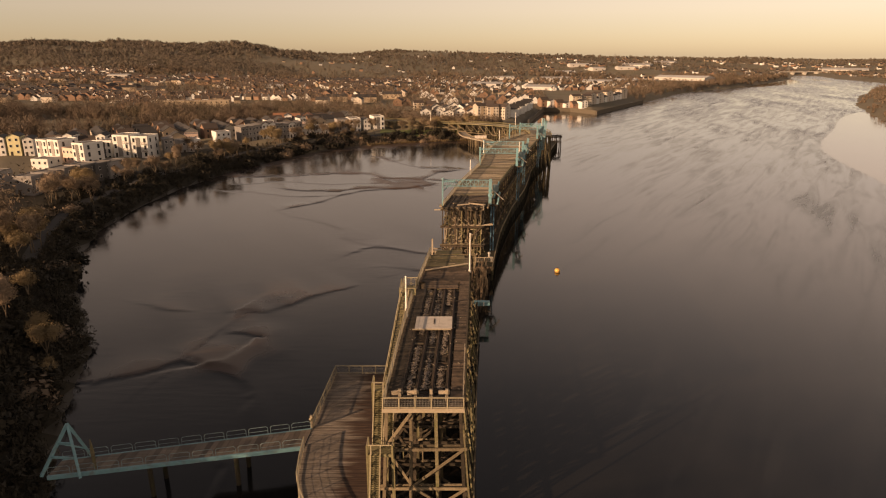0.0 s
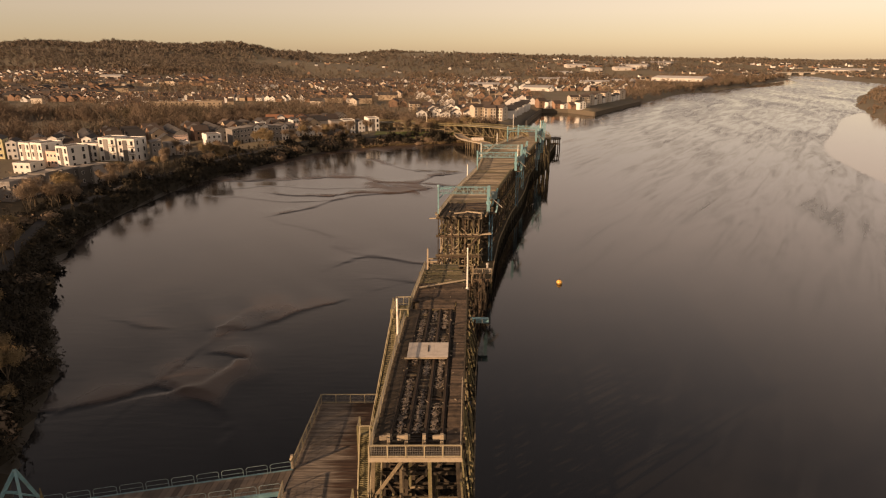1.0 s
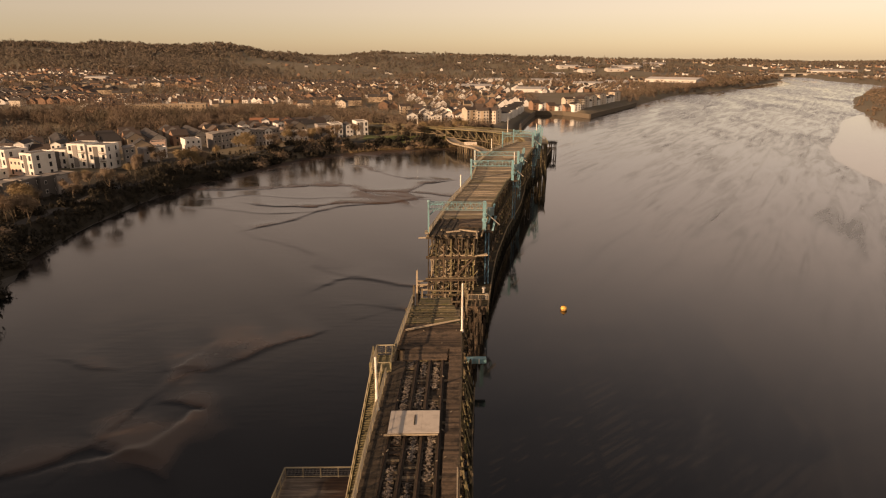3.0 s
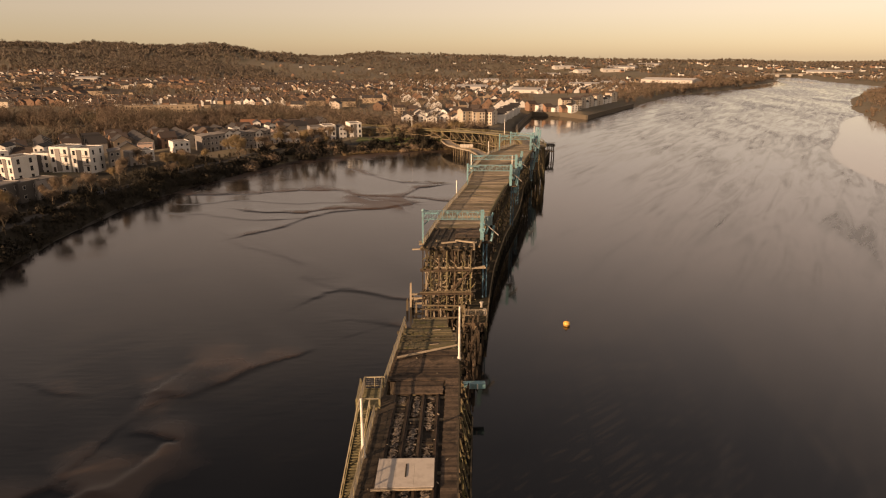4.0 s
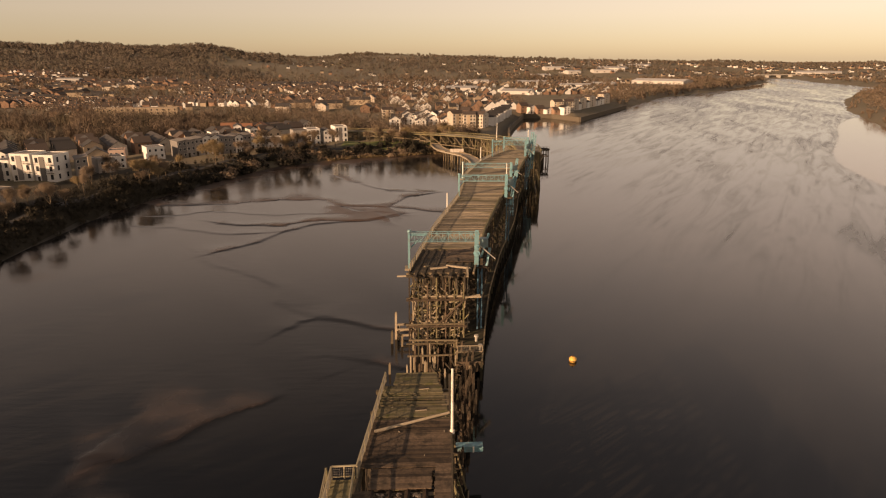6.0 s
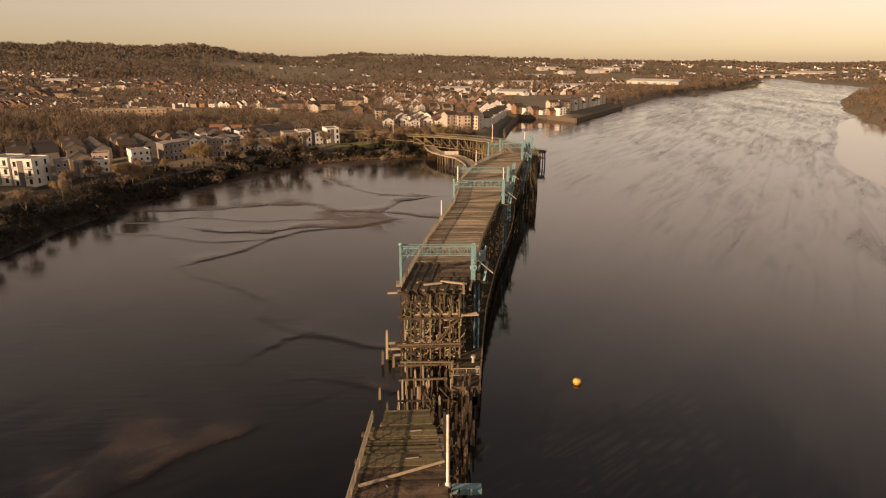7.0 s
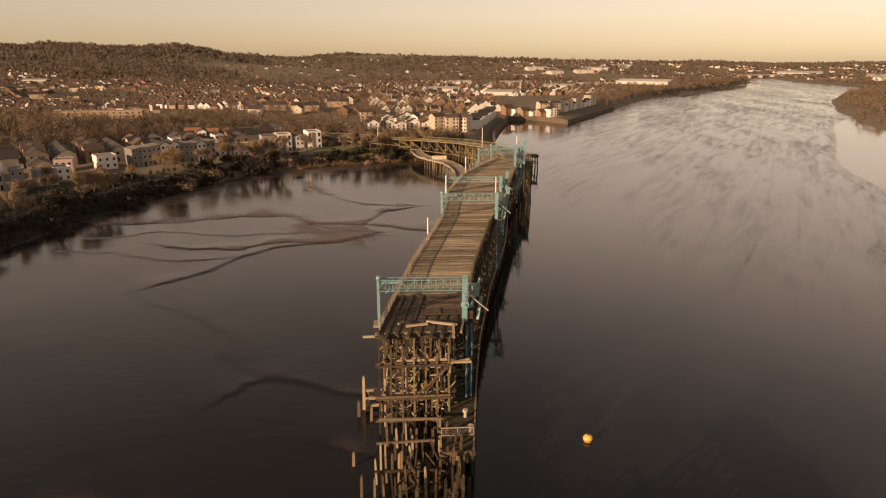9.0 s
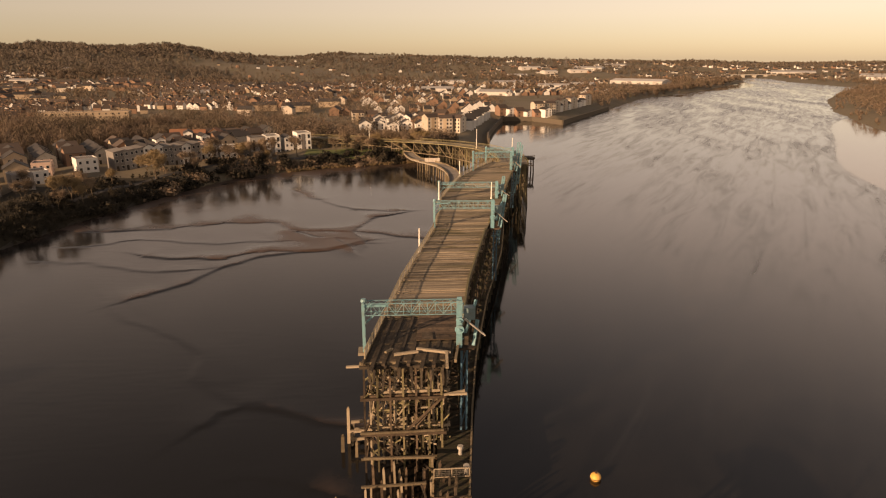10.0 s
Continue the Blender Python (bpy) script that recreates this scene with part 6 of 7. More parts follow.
for i, s in enumerate((T_BLOCK, T_WHITE3, T_GREYW, T_WHITE3)):
    place(s, -66.0 + i * 7.4, 416.0 + i * 3.2, 22, 0.8 if i == 0 else -1.6)
for x, y, a, s in ((-112, 442, 10, T_RED), (-103, 445, 10, T_RED), (-94, 447, 95, T_RED), (-85, 452, 10, T_BRICK), (-104, 432, 15, T_GREYW)):
    place(s, x, y, a)
for i in range(60):     # rows behind, dark roofs
    row, k = divmod(i, 15)
    x, y = -212 + k * 9.2 + row * 4, 326 + k * 6.6 + row * 15 + (8 if k > 9 else 0)
    place((T_BRICK, T_PALE, T_BUFF, T_PALE)[(k * 3 + row) % 4], x, y, 36 + (90 if (k + row) % 5 == 0 else 0))
for i in range(4):
    place(T_GREYW if i % 2 else T_BUFF, -120 + i * 9, 402 + i * 6, 30)

# riverside flats and the estate behind them
G2 = "riverside flats and houses"
T_FLAT = house("cream rendered four-storey riverside flats with red brick bays", 8.6, 10, 9.4, "gable", WALL_CREAM, ROOF_BROWN, 4, 4, G2, side=1, pitch=0.35, second=WALL_BUFF, wins=PLAIN)
T_CREAM = house("cream rendered house with a gable and slate roof", 7.2, 8, 4.4, "cross", WALL_WHITE, ROOF_DARK, 2, 2, G2, side=0, pitch=0.6, wins=PLAIN)
T_QUAY = house("brick and cream three-storey quayside house", 6.8, 9.0, 5.8, "cross", WALL_WHITE, ROOF_DARK, 3, 2, G2, side=1, pitch=0.5, wins=PLAIN)
T_TOWN = house("red brick house with a brown tiled roof", 8.0, 8.5, 5.6, "gable", WALL_BRICK, ROOF_BROWN, 2, 2, G2, side=0, pitch=0.6, wins=PLAIN)
protos += [T_FLAT, T_CREAM, T_QUAY, T_TOWN]
place(T_FLAT, 29.0, 499.5, 20)
place(T_FLAT, 37.8, 497.5, 5)
place(T_FLAT, 46.2, 499.5, -30)
for i in range(11):     # along the inlet
    place(T_QUAY, 52.0 + i * 2.7, 512 + i * 9.6, -78)
for i in range(6):
    place(T_QUAY if i % 2 else T_TOWN, 98 + i * 7.0, 634 - i * 3.0, 22)
for x, y, a, s in ((128, 628, 10, T_FLAT), (139, 634, 20, T_FLAT), (146, 645, -50, T_FLAT), (152, 655, -55, T_QUAY), (158, 665, -55, T_FLAT), (166, 678, -55, T_QUAY), (174, 690, -55, T_FLAT), (184, 706, -55, T_QUAY),
                   (193, 722, -55, T_QUAY), (203, 740, -55, T_FLAT)):
    place(s, x, y, a)
for i in range(5):
    place(T_CREAM, -14 + i * 9.2, 512 + (i % 2) * 7 - i, 6)
place(T_FLAT, -22, 575, 8, -3)
place(T_TOWN, -11, 577, 8)
for i in range(24):
    gx_, gy_ = i % 8, i // 8
    x, y = -14 + gx_ * 11.5 + dice.uniform(-2, 2) + gy_ * 6, 536 + gy_ * 19 + dice.uniform(-3, 3)
    if float(inland(np.array([x]), np.array([y]))[0]) > 16 and x < 48 + (y - 500) * 0.30 + 40 * (y > 650):
        place(dice.choice([T_CREAM, T_CREAM, T_TOWN, T_CREAM]), x, y, dice.choice([0, 10, 20, 95, -25]))
T_SLAB = house("long buff brick three-storey block with rows of windows", 62, 10, 8.0, "flat", WALL_BUFF, ROOF_FLAT, 3, 14, G2, name="block", side=1, wins=PLAIN)
place(T_SLAB, -224, 583, 10)
protos.append(T_SLAB)
for p in protos:
    discard(p)

# ---- terraces, sheds and far housing ----
def terrace(label, w, wall_mat, roof_mat):
    ob = thing("terrace", (0, 0, -50), label, "terrace", "terraces of the far estates")
    y, h, rise, x = 4.2, 5.2, 2.6, w / 2
    g = Geo().poly((-x, -y, -2), (x, -y, -2), (x, -y, h), (-x, -y, h)).poly((x, y, -2), (-x, y, -2), (-x, y, h), (x, y, h))
    g.poly((x, -y, -2), (x, y, -2), (x, y, h), (x, 0, h + rise), (x, -y, h)).poly((-x, y, -2), (-x, -y, -2), (-x, -y, h), (-x, 0, h + rise), (-x, y, h))
    g.part("wall", wall_mat, ob)
    r = Geo()
    for s in (-1, 1):
        p = [(-x - 0.3, 0, h + rise + 0.2), (x + 0.3, 0, h + rise + 0.2), (x + 0.3, s * (y + 0.4), h), (-x - 0.3, s * (y + 0.4), h)]
        r.hexa([(a, b, c - 0.2) for a, b, c in p] + p)
    r.part("roof", roof_mat, ob)
    return ob


TERR = [terrace("red brick terrace with a brown tiled roof", 18, WALL_BRICK, ROOF_BROWN), terrace("cream rendered terrace with a slate roof", 12, WALL_CREAM, ROOF_DARK),
        terrace("buff brick terrace with a dark roof", 21, WALL_BUFF, ROOF_DARK), terrace("red brick terrace with a dark roof", 14, WALL_BRICK, ROOF_BROWN)]
grid = random.Random(5)
count = 0
for row in range(16):
    y0 = 640 + row * 40
    b = -0.78
    while b < -0.06 and count < 150:
        x = b * y0
        b += (30 + grid.uniform(0, 26)) / y0
        patch = math.sin(x * 0.011 + 1.3) + math.sin(y0 * 0.013 + x * 0.004) + (0.4 if y0 > 720 else -0.9)
        if patch < -0.1:
            continue
        ang = 10 * math.sin(row * 1.7 + x * 0.006)
        place(grid.choice(TERR), x, y0 + grid.uniform(-9, 9), ang + grid.choice([0, 0, 0, 90]))
        count += 1
for t_ in TERR:
    discard(t_)


def shed(x, y, w, d, h, turn, label="long pale metal industrial shed", gable=True):
    z = float(ground_height(np.array([x]), np.array([y]))[0])
    ob = thing("industrial_shed", (x, y, z), label, "shed", "industrial sheds")
    ob.rotation_euler = (0, 0, radians(turn))
    a, b, rise = w / 2, d / 2, d * 0.08
    g = Geo().poly((-a, -b, -3), (a, -b, -3), (a, -b, h), (-a, -b, h)).poly((a, b, -3), (-a, b, -3), (-a, b, h), (a, b, h))
    g.poly((a, -b, -3), (a, b, -3), (a, b, h), (a, 0, h + rise), (a, -b, h)).poly((-a, b, -3), (-a, -b, -3), (-a, -b, h), (-a, 0, h + rise), (-a, b, h))
    g.part("wall", SHED_WALL, ob)
    r = Geo()
    for s in (-1, 1):
        p = [(-a, 0, h + rise + 0.3), (a, 0, h + rise + 0.3), (a, s * b, h + 0.3), (-a, s * b, h + 0.3)]
        r.hexa([(u, v, q - 0.3) for u, v, q in p] + p)
    r.part("roof", SHED_ROOF, ob)
    for i in range(max(2, int(w / 16))):
        c = -a + w * (i + 0.5) / max(2, int(w / 16))
        Geo().box(c - 2, c + 2, -b - 0.1, -b + 0.05, 0, h * 0.6).part("shutter", ROOF_FLAT, ob)


for x, y, w, d, h, a in ((475, 1290, 150, 60, 10, -44), (300, 1640, 60, 40, 8, 10), (370, 1800, 80, 40, 9, 5), (395, 1690, 50, 40, 8, 12), (470, 1680, 80, 40, 9, 0), (-590, 1195, 52, 30, 13, 8),
                         (-690, 1560, 40, 30, 6, 20), (70, 1015, 68, 40, 8, -8), (140, 930, 60, 40, 8, -20), 
                         (260, 1100, 70, 40, 9, -20), (330, 1180, 60, 35, 8, -30), (215, 1250, 80, 45, 9, -10), (560, 1900, 120, 60, 12, -30), (690, 2100, 140, 60, 12, -30), (120, 1300, 60, 35, 8, 0),
                         (1100, 1800, 160, 70, 12, -30), (1180, 1560, 150, 60, 12, -40), (1080, 1420, 120, 60, 10, -45), (1320, 1500, 130, 60, 12, -30), (980, 1260, 60, 30, 9, -50), (-260, 980, 60, 25, 7, 10)):
    shed(x, y, w * 0.68, d * 0.8, h * 0.55, a)

rs = np.random.RandomState(11)


def scatter(n, b0, b1, y0, y1):
    """Random places by bearing and distance ahead."""
    y = np.sqrt(rs.uniform(y0 * y0, y1 * y1, n))
    return rs.uniform(b0, b1, n) * y, y


# estates: bearing from, to, distance from, to, street angle, gap between streets, step along them, share left out, gables to the front
ESTATES = [(-0.74, -0.50, 700, 890, 0.08, 25, 10.0, 0.12, 1), (-0.53, -0.33, 600, 800, 0.22, 27, 7.0, 0.15, 0), (-0.74, -0.36, 1130, 1400, 0.12, 33, 9.0, 0.30, 0),
           (-0.33, -0.10, 690, 1340, -0.18, 27, 7.2, 0.14, 0), (-0.46, -0.24, 2330, 2620, 0.0, 42, 15.0, 0.78, 1), (-0.10, 0.07, 880, 1300, 0.25, 30, 9.0, 0.35, 1),
           (0.06, 0.30, 885, 1350, 0.2, 32, 11.0, 0.5, 1), (-0.05, 0.17, 598, 870, 0.12, 24, 11.5, 0.38, 1), (0.05, 0.36, 1500, 2500, 0.3, 44, 10.0, 0.88, 0), (-0.25, 0.0, 1500, 2300, 0.1, 44, 9.0, 0.95, 0), (0.40, 0.85, 1500, 2300, 0.1, 46, 14.0, 0.75, 0)]


def streets():
    """Places of houses in rows along streets: x, y, length, turn."""
    rows = []
    for b0, b1, y0, y1, turn, gap, step, skip, front in ESTATES:
        c, s = math.cos(turn), math.sin(turn)
        cx, cy = (b0 + b1) / 2 * (y0 + y1) / 2, (y0 + y1) / 2
        n, m = int((b1 - b0) * y1 / step / 2) + 12, int((y1 - y0) / gap / 2) + 6
        for j in range(-m, m + 1):
            drift = rs.uniform(-6, 6)
            for i in range(-n, n + 1):
                u, v = i * step + drift, j * gap + 5 * math.sin(i * 0.13 + j)
                x, y = cx + u * c - v * s, cy + u * s + v * c
                edge = 0.02 * math.sin(y * 0.02 + b0 * 9)
                wave = 25 * math.sin(x * 0.013 + y0)
                x, y = x + rs.uniform(-2.5, 2.5), y + rs.uniform(-2.5, 2.5)
                if b0 + edge < x / y < b1 + edge and y0 + wave < y < y1 + wave and rs.rand() > skip and math.sin(x * 0.017 + 2) + math.sin(y * 0.021 + x * 0.007) > -1.25:
                    rows.append((x, y, 7.6 if front else step * 0.97, turn + (1.5708 if (front > 0) != (rs.rand() < 0.22) else 0.0)))
    return np.array(rows)


def far_housing():
    rows = streets()
    rows = rows[inland(rows[:, 0], rows[:, 1]) > 28]
    x, y = rows[:, 0], rows[:, 1]
    z = ground_height(x, y)
    walls = {k: [] for k in range(3)}
    roofs = []
    for i in range(len(x)):
        w, d, h, ri = rows[i, 2] * 0.9, 7.0, 3.2 + rs.uniform(-0.3, 0.7), 3.0
        a = rows[i, 3] + rs.uniform(-0.06, 0.06)
        k_ = rs.choice((0, 1, 1, 2)) if rs.rand() < 0.8 else 0
        c, s = math.cos(a), math.sin(a)
        P = lambda u, v, q: (x[i] + u * c - v * s, y[i] + u * s + v * c, z[i] + q)
        u, v = w / 2, d / 2
        for (pu, pv), (qu, qv) in (((-u, -v), (u, -v)), ((u, -v), (u, v)), ((u, v), (-u, v)), ((-u, v), (-u, -v))):
            walls[k_] += [P(pu, pv, -2), P(qu, qv, -2), P(qu, qv, h), P(pu, pv, h)]
        for e in (-u, u):
            walls[k_] += [P(e, -v, h), P(e, v, h), P(e, 0, h + ri), P(e, 0, h + ri)]
        roofs += [P(-u, -v - 0.3, h), P(u, -v - 0.3, h), P(u, 0, h + ri + 0.1), P(-u, 0, h + ri + 0.1), P(u, v + 0.3, h), P(-u, v + 0.3, h), P(-u, 0, h + ri + 0.1), P(u, 0, h + ri + 0.1)]
        e = u * 0.8
        for (pu, pv), (qu, qv) in () if y[i] > 800 else (((-0.5, -0.35), (0.5, -0.35)), ((0.5, -0.35), (0.5, 0.35)), ((0.5, 0.35), (-0.5, 0.35)), ((-0.5, 0.35), (-0.5, -0.35))):
            walls[1] += [P(e + pu, pv, h + ri - 0.6), P(e + qu, qv, h + ri - 0.6), P(e + qu, qv, h + ri + 0.8), P(e + pu, pv, h + ri + 0.8)]
    root = thing("far_housing", (0, 1200, 5), "scattered far houses of brick and pale render", "houses", kind="stuff")
    for k, m in enumerate((WALL_WHITE, WALL_BRICK, WALL_BUFF)):
        ob = new("walls", bulk("walls", np.array(walls[k]) - np.array([0, 1200, 5]), 4, m))
        ob.parent = root
        tagged(ob, kind="stuff")
    half = len(roofs) // 2 // 8 * 8
    for quads, m in ((roofs[:half], ROOF_BROWN), (roofs[half:], ROOF_DARK)):
        ob = new("roofs", bulk("roofs", np.array(quads) - np.array([0, 1200, 5]), 4, m))
        ob.parent = root
        tagged(ob, kind="stuff")


far_housing()

# lawn, path and quay walls
lawn = sheet("lawn", np.arange(-40, 20, 3.0), np.arange(400, 424, 3.0), lambda x, y: ground_height(x, y) + 0.12, LAWN, lambda x, y: inland(x, y) > 9)
tagged(lawn, "short green lawn above the bank", "lawn", kind="structure")
path = Geo()
pl = [(-101, 146), (-110, 166), (-118, 192), (-120, 220), (-118, 254), (-108, 294), (-93, 335), (-80, 366), (-60, 386), (-30, 399), (5, 410)]
fine_path = [(a[0] + (b[0] - a[0]) * k / 8, a[1] + (b[1] - a[1]) * k / 8) for a, b in zip(pl, pl[1:]) for k in range(8)]
for a, b in zip(fine_path, fine_path[1:]):
    d = Vector((b[0] - a[0], b[1] - a[1], 0)).normalized()
    n = Vector((d.y, -d.x, 0)) * 1.4
    q = []
    for s, c in ((-1, a), (1, a), (1, b), (-1, b)):
        px, py = c[0] + n.x * s, c[1] + n.y * s
        q.append((px, py, float(ground_height(np.array([px]), np.array([py]))[0]) + 0.15))
    path.hexa([(u, v, w - 0.6) for u, v, w in q] + q)
tagged(path.part("path", ASPHALT), "dark asphalt footpath along the top of the bank", "path", kind="structure")
wall_pts = [(63, 472), (67, 503), (80, 558), (97, 622), (122, 618), (133, 598), (139, 585), (150, 604), (182, 658), (225, 730)]
qw = Geo()
for a, b in zip(wall_pts, wall_pts[1:]):
    qw.beam((a[0], a[1], 1.7), (b[0], b[1], 1.7), 1.2, 4.2)
tagged(qw.part("quay_wall", QUAY_STONE), "dark stone quay wall at the water", "quay wall", kind="structure")

# ---- trees ----
def tree_mesh(seed, tall, spread_, mat, twigs=1500, size=0.27, stem=True):
    """Tapered trunk with limbs, and a crown of many small twigs in uneven clumps."""
    r = random.Random(seed)
    trunk, tips = Geo(), []
    def grow(p, d, ln, rad, depth):
        q = p + d * ln
        trunk.tube(p, q, rad, rad * 0.62, 5)
        if depth == 0:
            tips.append(q)
            return
        for _ in range(r.choice((2, 3, 3))):
            v = Vector((r.uniform(-1, 1), r.uniform(-1, 1), r.uniform(-0.1, 0.9))) * spread_
            grow(q, (d + v * 0.75).normalized(), ln * r.uniform(0.6, 0.85), rad * 0.55, depth - 1)
        if depth < 3:
            tips.append(q)
    grow(Vector((0, 0, -0.5)), Vector((r.uniform(-0.1, 0.1), r.uniform(-0.1, 0.1), 1)).normalized(), tall * 0.30, tall * 0.022, 4)
    rn = np.random.RandomState(seed)
    base = np.array([t[:] for t in tips])
    c = base[rn.randint(0, len(base), twigs)] + rn.normal(0, tall * 0.055, (twigs, 3))
    a, b = facing(rn, c - c.mean(axis=0) * np.array([1, 1, 0.8]))
    s = size * rn.uniform(0.6, 1.5, (twigs, 1))
    tri = np.stack([c - a * s, c + a * s * 0.9 + b * s * 0.24, c + a * s * 0.7 - b * s * 0.24], 1).reshape(-1, 3)
    return trunk.mesh("trunk", BARK), bulk("crown", tri, 3, mat)


TREES = [(*tree_mesh(s, 10, 0.8, m, n), lab) for s, m, n, lab in ((1, TWIG, 3000, "bare brown tree on the river bank"), (2, TWIG, 2700, "bare brown tree on the river bank"), (3, TWIG_OCHRE, 3400, "ochre-leaved tree on the river bank"),
                                                                  (4, TWIG, 2300, "slim bare tree on the river bank"), (5, TWIG_OCHRE, 3000, "ochre-leaved tree on the river bank"))]


def plant(x, y, k, s):
    tm, cm, lab = TREES[k]
    z = float(ground_height(np.array([x]), np.array([y]))[0])
    ob = tagged(new("tree", tm), lab, "tree", "trees on the bank")
    ob.location, ob.rotation_euler, ob.scale = (x, y, z), (0, 0, grid.uniform(0, 6.28)), (s * grid.uniform(0.9, 1.1), s, s * grid.uniform(0.85, 1.1))
    o = new("crown", cm)
    o.parent = ob


def bank_point(k, off):
    """A point off metres inland, k segments along the left bank."""
    i = int(k)
    a, b = Vector(BANK_LEFT[i]), Vector(BANK_LEFT[i + 1])
    d = (b - a).normalized()
    n = Vector((-d.y, d.x))
    return a.lerp(b, k - i) + n * off


for i in range(120):
    k = grid.uniform(2.4, 17.6)
    near_ = k < 9
    p = bank_point(k, grid.uniform(10, 26) if k > 6 else grid.uniform(12, 48))
    plant(p.x, p.y, grid.randrange(5), grid.uniform(0.65, 1.15))
for x, y, k, s in ((-67, 97, 2, 0.85), (-72, 103, 4, 0.7), (-64, 92, 2, 0.5), (-106, 160, 4, 0.9), (-110, 152, 2, 0.8), (-84, 120, 4, 0.8), (-132, 208, 2, 0.9), (-126, 222, 4, 0.8), (-121, 250, 0, 0.8), (-117, 276, 1, 0.75), (-108, 312, 0, 0.8), (-128, 318, 3, 0.8), (-60, 398, 1, 0.9), (-25, 412, 0, 0.8)):
    plant(x, y, k, s)


def bush_mesh(seed, mat):
    rn = np.random.RandomState(seed)
    n = 620
    lumps = np.column_stack([rn.uniform(-1.6, 1.6, 9), rn.uniform(-1.2, 1.2, 9), rn.uniform(0.2, 1.6, 9)])
    c = lumps[rn.randint(0, 9, n)] + rn.normal(0, 0.48, (n, 3))
    c[:, 2] = np.abs(c[:, 2]) - 0.2
    a, b = facing(rn, c - np.array([0, 0, 0.3]), upright=0.0)
    s = rn.uniform(0.16, 0.42, (n, 1))
    return bulk("bush", np.stack([c - a * s, c + b * s * 0.7, c + a * s, c - b * s * 0.7], 1).reshape(-1, 3), 4, mat)


BUSHES = [bush_mesh(s, m) for s, m in ((1, BUSH), (2, BUSH), (3, TWIG), (4, BUSH), (5, TWIG_OCHRE))]
for i in range(200):
    k = grid.uniform(1.6, 18.4) if i < 140 else grid.uniform(11, 18.4)
    p = bank_point(k, grid.triangular(1.8, 28 if k > 6 else 42, 5) if i < 140 else grid.uniform(1.5, 10))
    z = float(ground_height(np.array([p.x]), np.array([p.y]))[0])
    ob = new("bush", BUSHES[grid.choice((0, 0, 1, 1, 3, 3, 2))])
    sc = grid.uniform(0.7, 1.7)
    ob.location, ob.rotation_euler, ob.scale = (p.x, p.y, z), (0, 0, grid.uniform(0, 6.28)), (sc * 1.25, sc * 1.1, sc * grid.uniform(0.7, 1.1))
    tagged(ob, "dark scrubby bush on the river bank", "bush", "bushes on the bank")


def woods(name, label, x, y, tall, per, size, mat, at, wide=0.42, upright=1.2, thin=0.30, rough=0.4):
    """Many far trees as one object of loose twig clumps."""
    n = len(x)
    z = ground_height(x, y)
    h = tall * rs.uniform(0.55, 1.15, n) * (1 + 0.35 * np.sin(x * 0.045 + 1.3 * np.sin(y * 0.03)) * np.sin(y * 0.05))
    u = rs.normal(0, 1, (n, per, 3))
    u /= np.linalg.norm(u, axis=2)[:, :, None]
    u *= rs.uniform(0.25, 1, (n, per, 1)) ** 0.5
    c = np.stack([x, y, z + h * 0.52], 1)[:, None, :] + u * np.stack([h * wide, h * wide, h * 0.5], 1)[:, None, :]
    c = c.reshape(-1, 3)
    m = len(c)
    a, b = facing(rs, u.reshape(-1, 3) + np.array([0, 0, 0.15]), rough, upright)
    s = np.repeat(size, per)[:, None] * rs.uniform(0.6, 1.5, (m, 1))
    tri = np.stack([c - a * s, c + a * s * 0.9 + b * s * thin, c + a * s * 0.9 - b * s * thin], 1).reshape(-1, 3)
    ob = new(name, bulk(name, tri - np.array(at), 3, mat))
    ob.location = at
    return tagged(ob, label, "woodland", kind="stuff")


# low scrub from the waterline up, its leaf colour darkened for the bank's shade
kk = rs.uniform(1.2, 18.6, 3600)
px = [bank_point(v, o) for v, o in zip(kk, np.where(kk > 14.6, rs.uniform(2.0, 9, 3600), rs.triangular(0.6, 5, 30, 3600)))]
x, y = np.array([p.x for p in px]), np.array([p.y for p in px])
gap = np.min(np.hypot(x[:, None] - np.array([q[0] for q in fine_path]), y[:, None] - np.array([q[1] for q in fine_path])), axis=1)
ok = (inland(x, y) > 0.4) & (gap > 2.6)
tan = ok & (kk + rs.uniform(-1.5, 1.5, len(kk)) > 12.6)
ok &= ~tan
woods("bank_scrub", "dense scrub along the river bank, darkened for shade", x[ok], y[ok], 2.6, 46, np.full(ok.sum(), 0.36), BUSH, (-80, 200, 5))
woods("bank_grass", "rough tan grass and brambles on the bank of the bay", x[tan], y[tan], 1.9, 46, np.full(tan.sum(), 0.34), TWIG, (-30, 385, 5))
# reeds at the edge of the bay
kk = rs.uniform(14.3, 17.8, 420)
px = [bank_point(v, o) for v, o in zip(kk, rs.uniform(0.2, 2.6, 420))]
x, y = np.array([p.x for p in px]), np.array([p.y for p in px])
woods("reeds", "tan reeds at the foot of the bank", x, y, 1.7, 40, np.full(len(x), 0.3), TWIG_OCHRE, (-30, 385, 3))
# belt of bare trees behind the houses
x, y = scatter(3600, -0.95, 0.02, 340, 530)
back_of = np.interp(y, [300, 420, 470, 520, 700], [-300, -150, -62, -30, -30])
ok = (inland(x, y) > 52) & (x < back_of) & (y > 385 + 0.72 * np.maximum(x + 212, 0) - 62 * (x < -196)) & (np.sin(x * 0.03) + np.sin(y * 0.045 + x * 0.01) + 0.5 * np.sin(x * 0.09) > -0.55)
x, y = x[ok], y[ok]
woods("tree_belt", "belt of bare brown trees behind the houses", x, y, 12.5, 150, np.full(len(x), 0.8), WOOD_FAR, (-150, 520, 5), 0.29, 2.6, 0.15, 0.35)
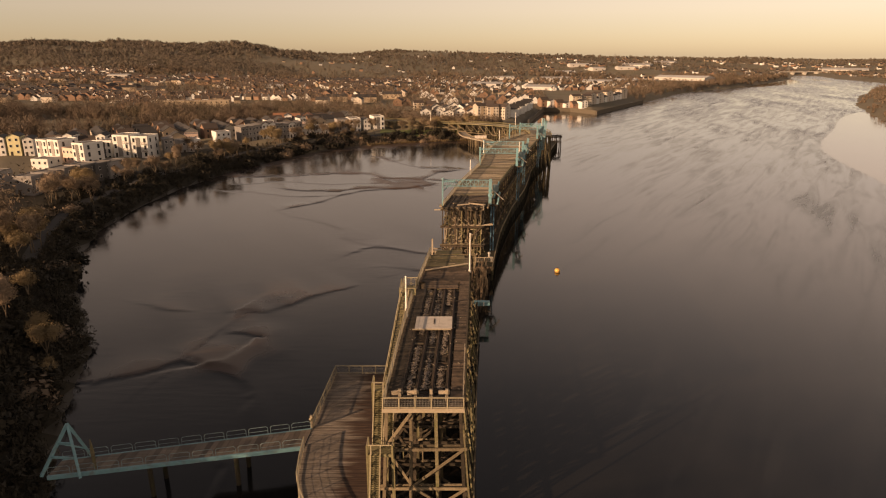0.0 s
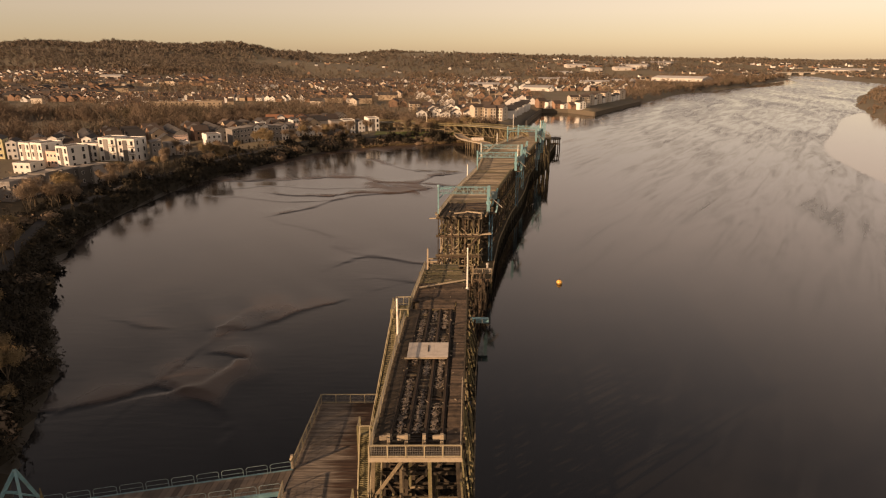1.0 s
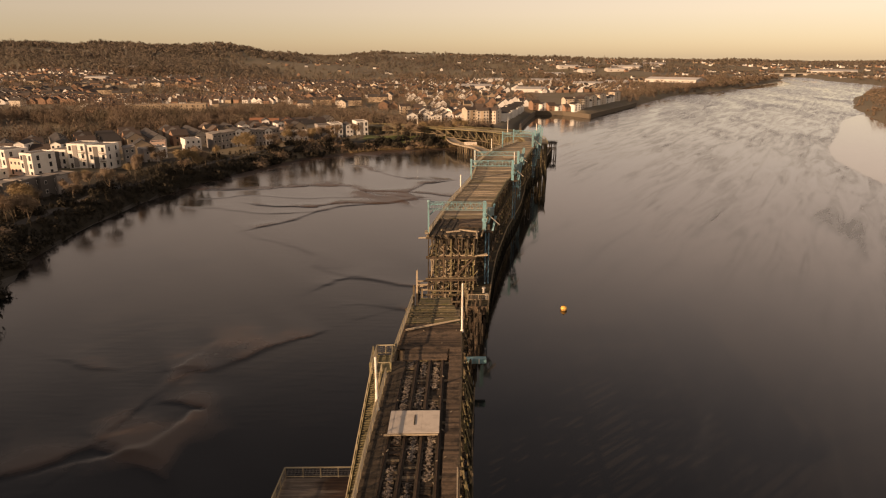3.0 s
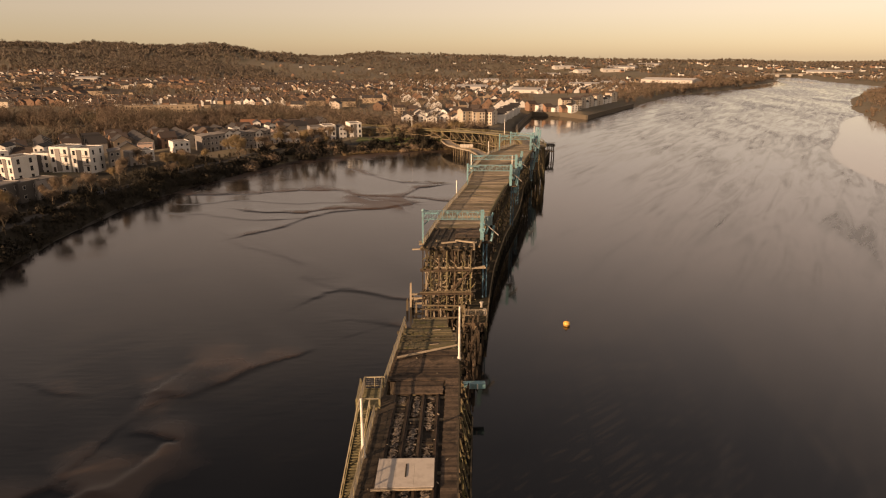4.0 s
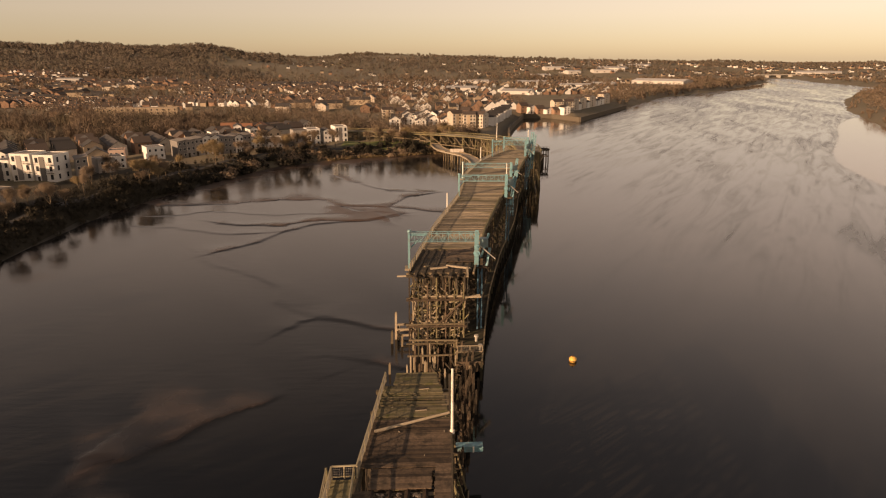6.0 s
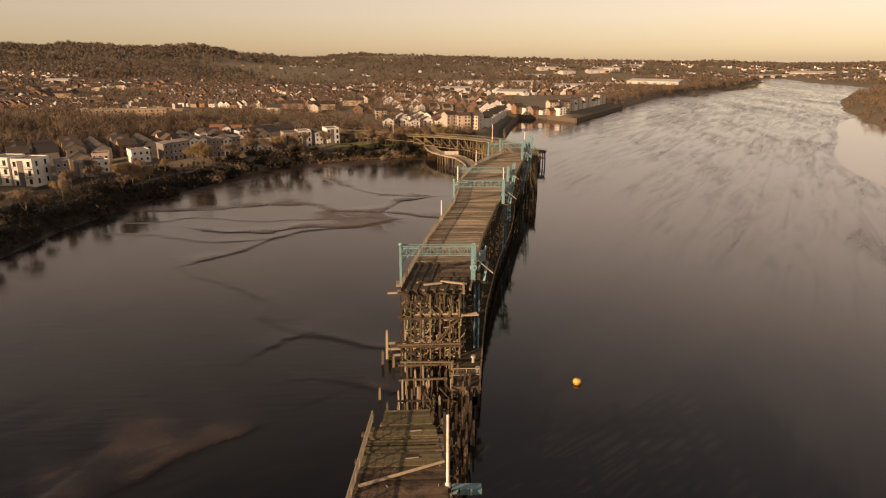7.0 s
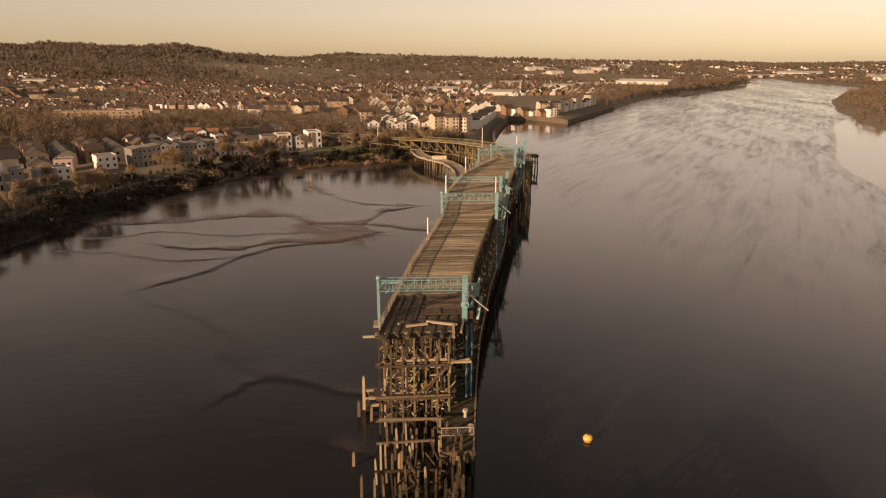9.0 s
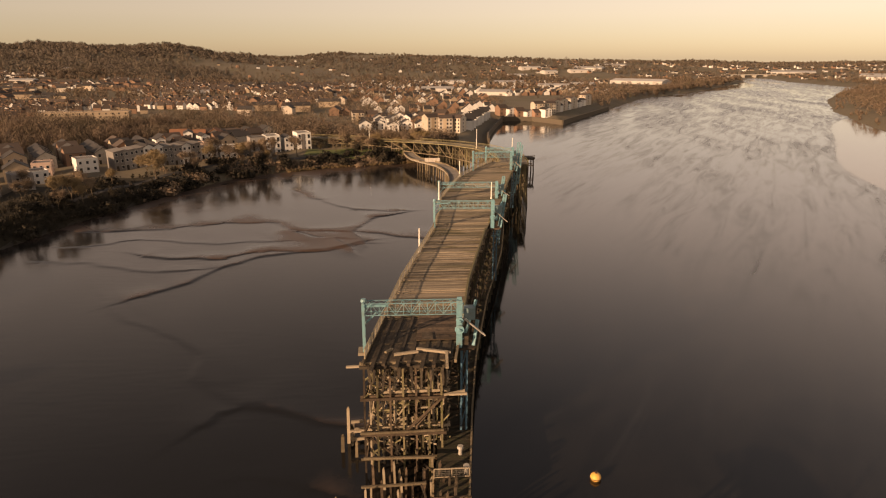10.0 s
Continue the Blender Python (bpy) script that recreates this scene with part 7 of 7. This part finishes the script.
# grove behind the near bank, mostly unseen, added to block the low sun
x, y = np.append(rs.uniform(-330, -60, 1500), rs.uniform(-115, -48, 300)), np.append(rs.uniform(-140, 200, 1500), rs.uniform(-40, 56, 300))
d = inland(x, y)
ok = (d > np.where(y < 60, 9, 24)) & (x > -300)
for name_, sel, mat_, lab_ in (("bank_grove", ok & (y < 88), BUSH, "thick dark grove added to shade the near bank"), ("bank_trees", ok & (y >= 88), WOOD_FAR, "brown bare trees behind the near bank")):
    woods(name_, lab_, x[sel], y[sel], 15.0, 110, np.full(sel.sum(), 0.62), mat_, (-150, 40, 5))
# trees round the landward end of the viaduct
x, y = rs.uniform(-66, 40, 420), rs.uniform(424, 505, 420)
ok = (inland(x, y) > 14) & (np.hypot(x - 35, y - 500) > 30) & (y - np.interp(x, [-46, -26, -6, 17, 33, 44], [441, 431, 420, 405, 386, 362]) > 10) & ((x < -20) | (y < 480))
woods("viaduct_trees", "dark bare trees behind the viaduct", x[ok], y[ok], 8.0, 90, np.full(ok.sum(), 0.6), WOOD_FAR, (-10, 460, 5))
# trees among the riverside estate
x, y = rs.uniform(-170, 120, 1500), rs.uniform(500, 860, 1500)
ok = (inland(x, y) > 30) & (np.sin(x * 0.05 + 1) + np.sin(y * 0.04 + x * 0.02) + rs.uniform(-0.8, 0.8, 1500) + np.where(x < -12, 1.2, 0) > 0.5)
woods("garden_trees", "bare trees among the riverside houses", x[ok], y[ok], 8.5, 60, np.full(ok.sum(), 0.6), WOOD_FAR, (-10, 680, 5))
# trees between the far houses
x, y = scatter(9000, -0.9, 0.9, 560, 1500)
ok = (inland(x, y) > 22) & (np.sin(x * 0.021 + 2) + np.sin(y * 0.017 + x * 0.006) + rs.uniform(-0.9, 0.9, len(x)) > np.where(y < 950, -0.2, 0.25)) & ~((x > -20) & (x < 0.24 * y) & (y < 860))
x, y = x[ok], y[ok]
woods("estate_trees", "bare trees scattered between far houses", x, y, 10.0, 36, 0.0014 * y, WOOD_FAR, (0, 1000, 5), 0.38, 1.6, 0.26, 0.3)
# wooded hillsides
x, y = scatter(16000, -0.95, 0.95, 1400, 2800)
ok = (inland(x, y) > 25) & (np.sin(x * 0.008 + 2 * np.sin(y * 0.004)) + np.sin(y * 0.01 + x * 0.003) + rs.uniform(-1.2, 1.2, len(x)) + np.where(x < -0.2 * y, 0.9, 0.75) > 0.2)
x, y = x[ok], y[ok]
woods("hill_woods", "brown winter woods covering the far hills", x, y, np.where(x < -0.2 * y, 17.0, 9.0), 64, np.where(x < -0.2 * y, 0.0009, 0.0006) * y, WOOD_HILL, (0, 2200, 40), 0.46, 0.6, 0.5, 0.16)
# trees on the river banks ahead
k = rs.uniform(26.5, 31.0, 900)
px = [bank_point(v, o) for v, o in zip(k, rs.triangular(4, 10, 60, 900))]
x, y = np.array([p.x for p in px]), np.array([p.y for p in px])
ok = y > 745
woods("bank_woods", "bare trees along the far river bank", x[ok], y[ok], 9.0, 40, 0.0011 * y[ok], WOOD_FAR, (500, 1100, 5))
x, y = rs.uniform(340, 900, 4000), rs.uniform(420, 1100, 4000)
d = inland(x, y)
ok = (d > 2.5) & (d < 110) & (y < 1050)
x, y = x[ok][:1500], y[ok][:1500]
woods("point_woods", "bare trees on the point across the river", x, y, np.where(inland(x, y) < 12, 3.5, 9.0), 60, np.full(len(x), 0.8), WOOD_FAR, (480, 660, 5))
# pylons on the skyline
for x, y, h in ((520, 2000, 34), (840, 1600, 30)):
    z = float(ground_height(np.array([x]), np.array([y]))[0])
    py = thing("pylon", (x, y, z), "grey lattice pylon on the far bank", "pylon", "pylons")
    g = Geo()
    for dx, dy in ((-3, -3), (3, -3), (3, 3), (-3, 3)):
        g.beam((dx, dy, 0), (dx * 0.15, dy * 0.15, h), 0.4)
    g.part("mast", GALV, py)
    for zz in (0.65, 0.78, 0.9):
        Geo().beam((-5, 0, h * zz), (5, 0, h * zz), 0.4).part("arm", GALV, py)
far_bridge = thing("road_bridge", (960, 1760, 6), "low grey road bridge across the far river", "bridge")
Geo().beam((-80, 0, 3), (110, 40, 3), 10, 2.2).part("deck", CONCRETE, far_bridge)
for i in range(5):
    Geo().box(-60 + i * 36, -56 + i * 36, i * 7 - 12, i * 7 + 4, -8, 2).part("pier", CONCRETE, far_bridge)
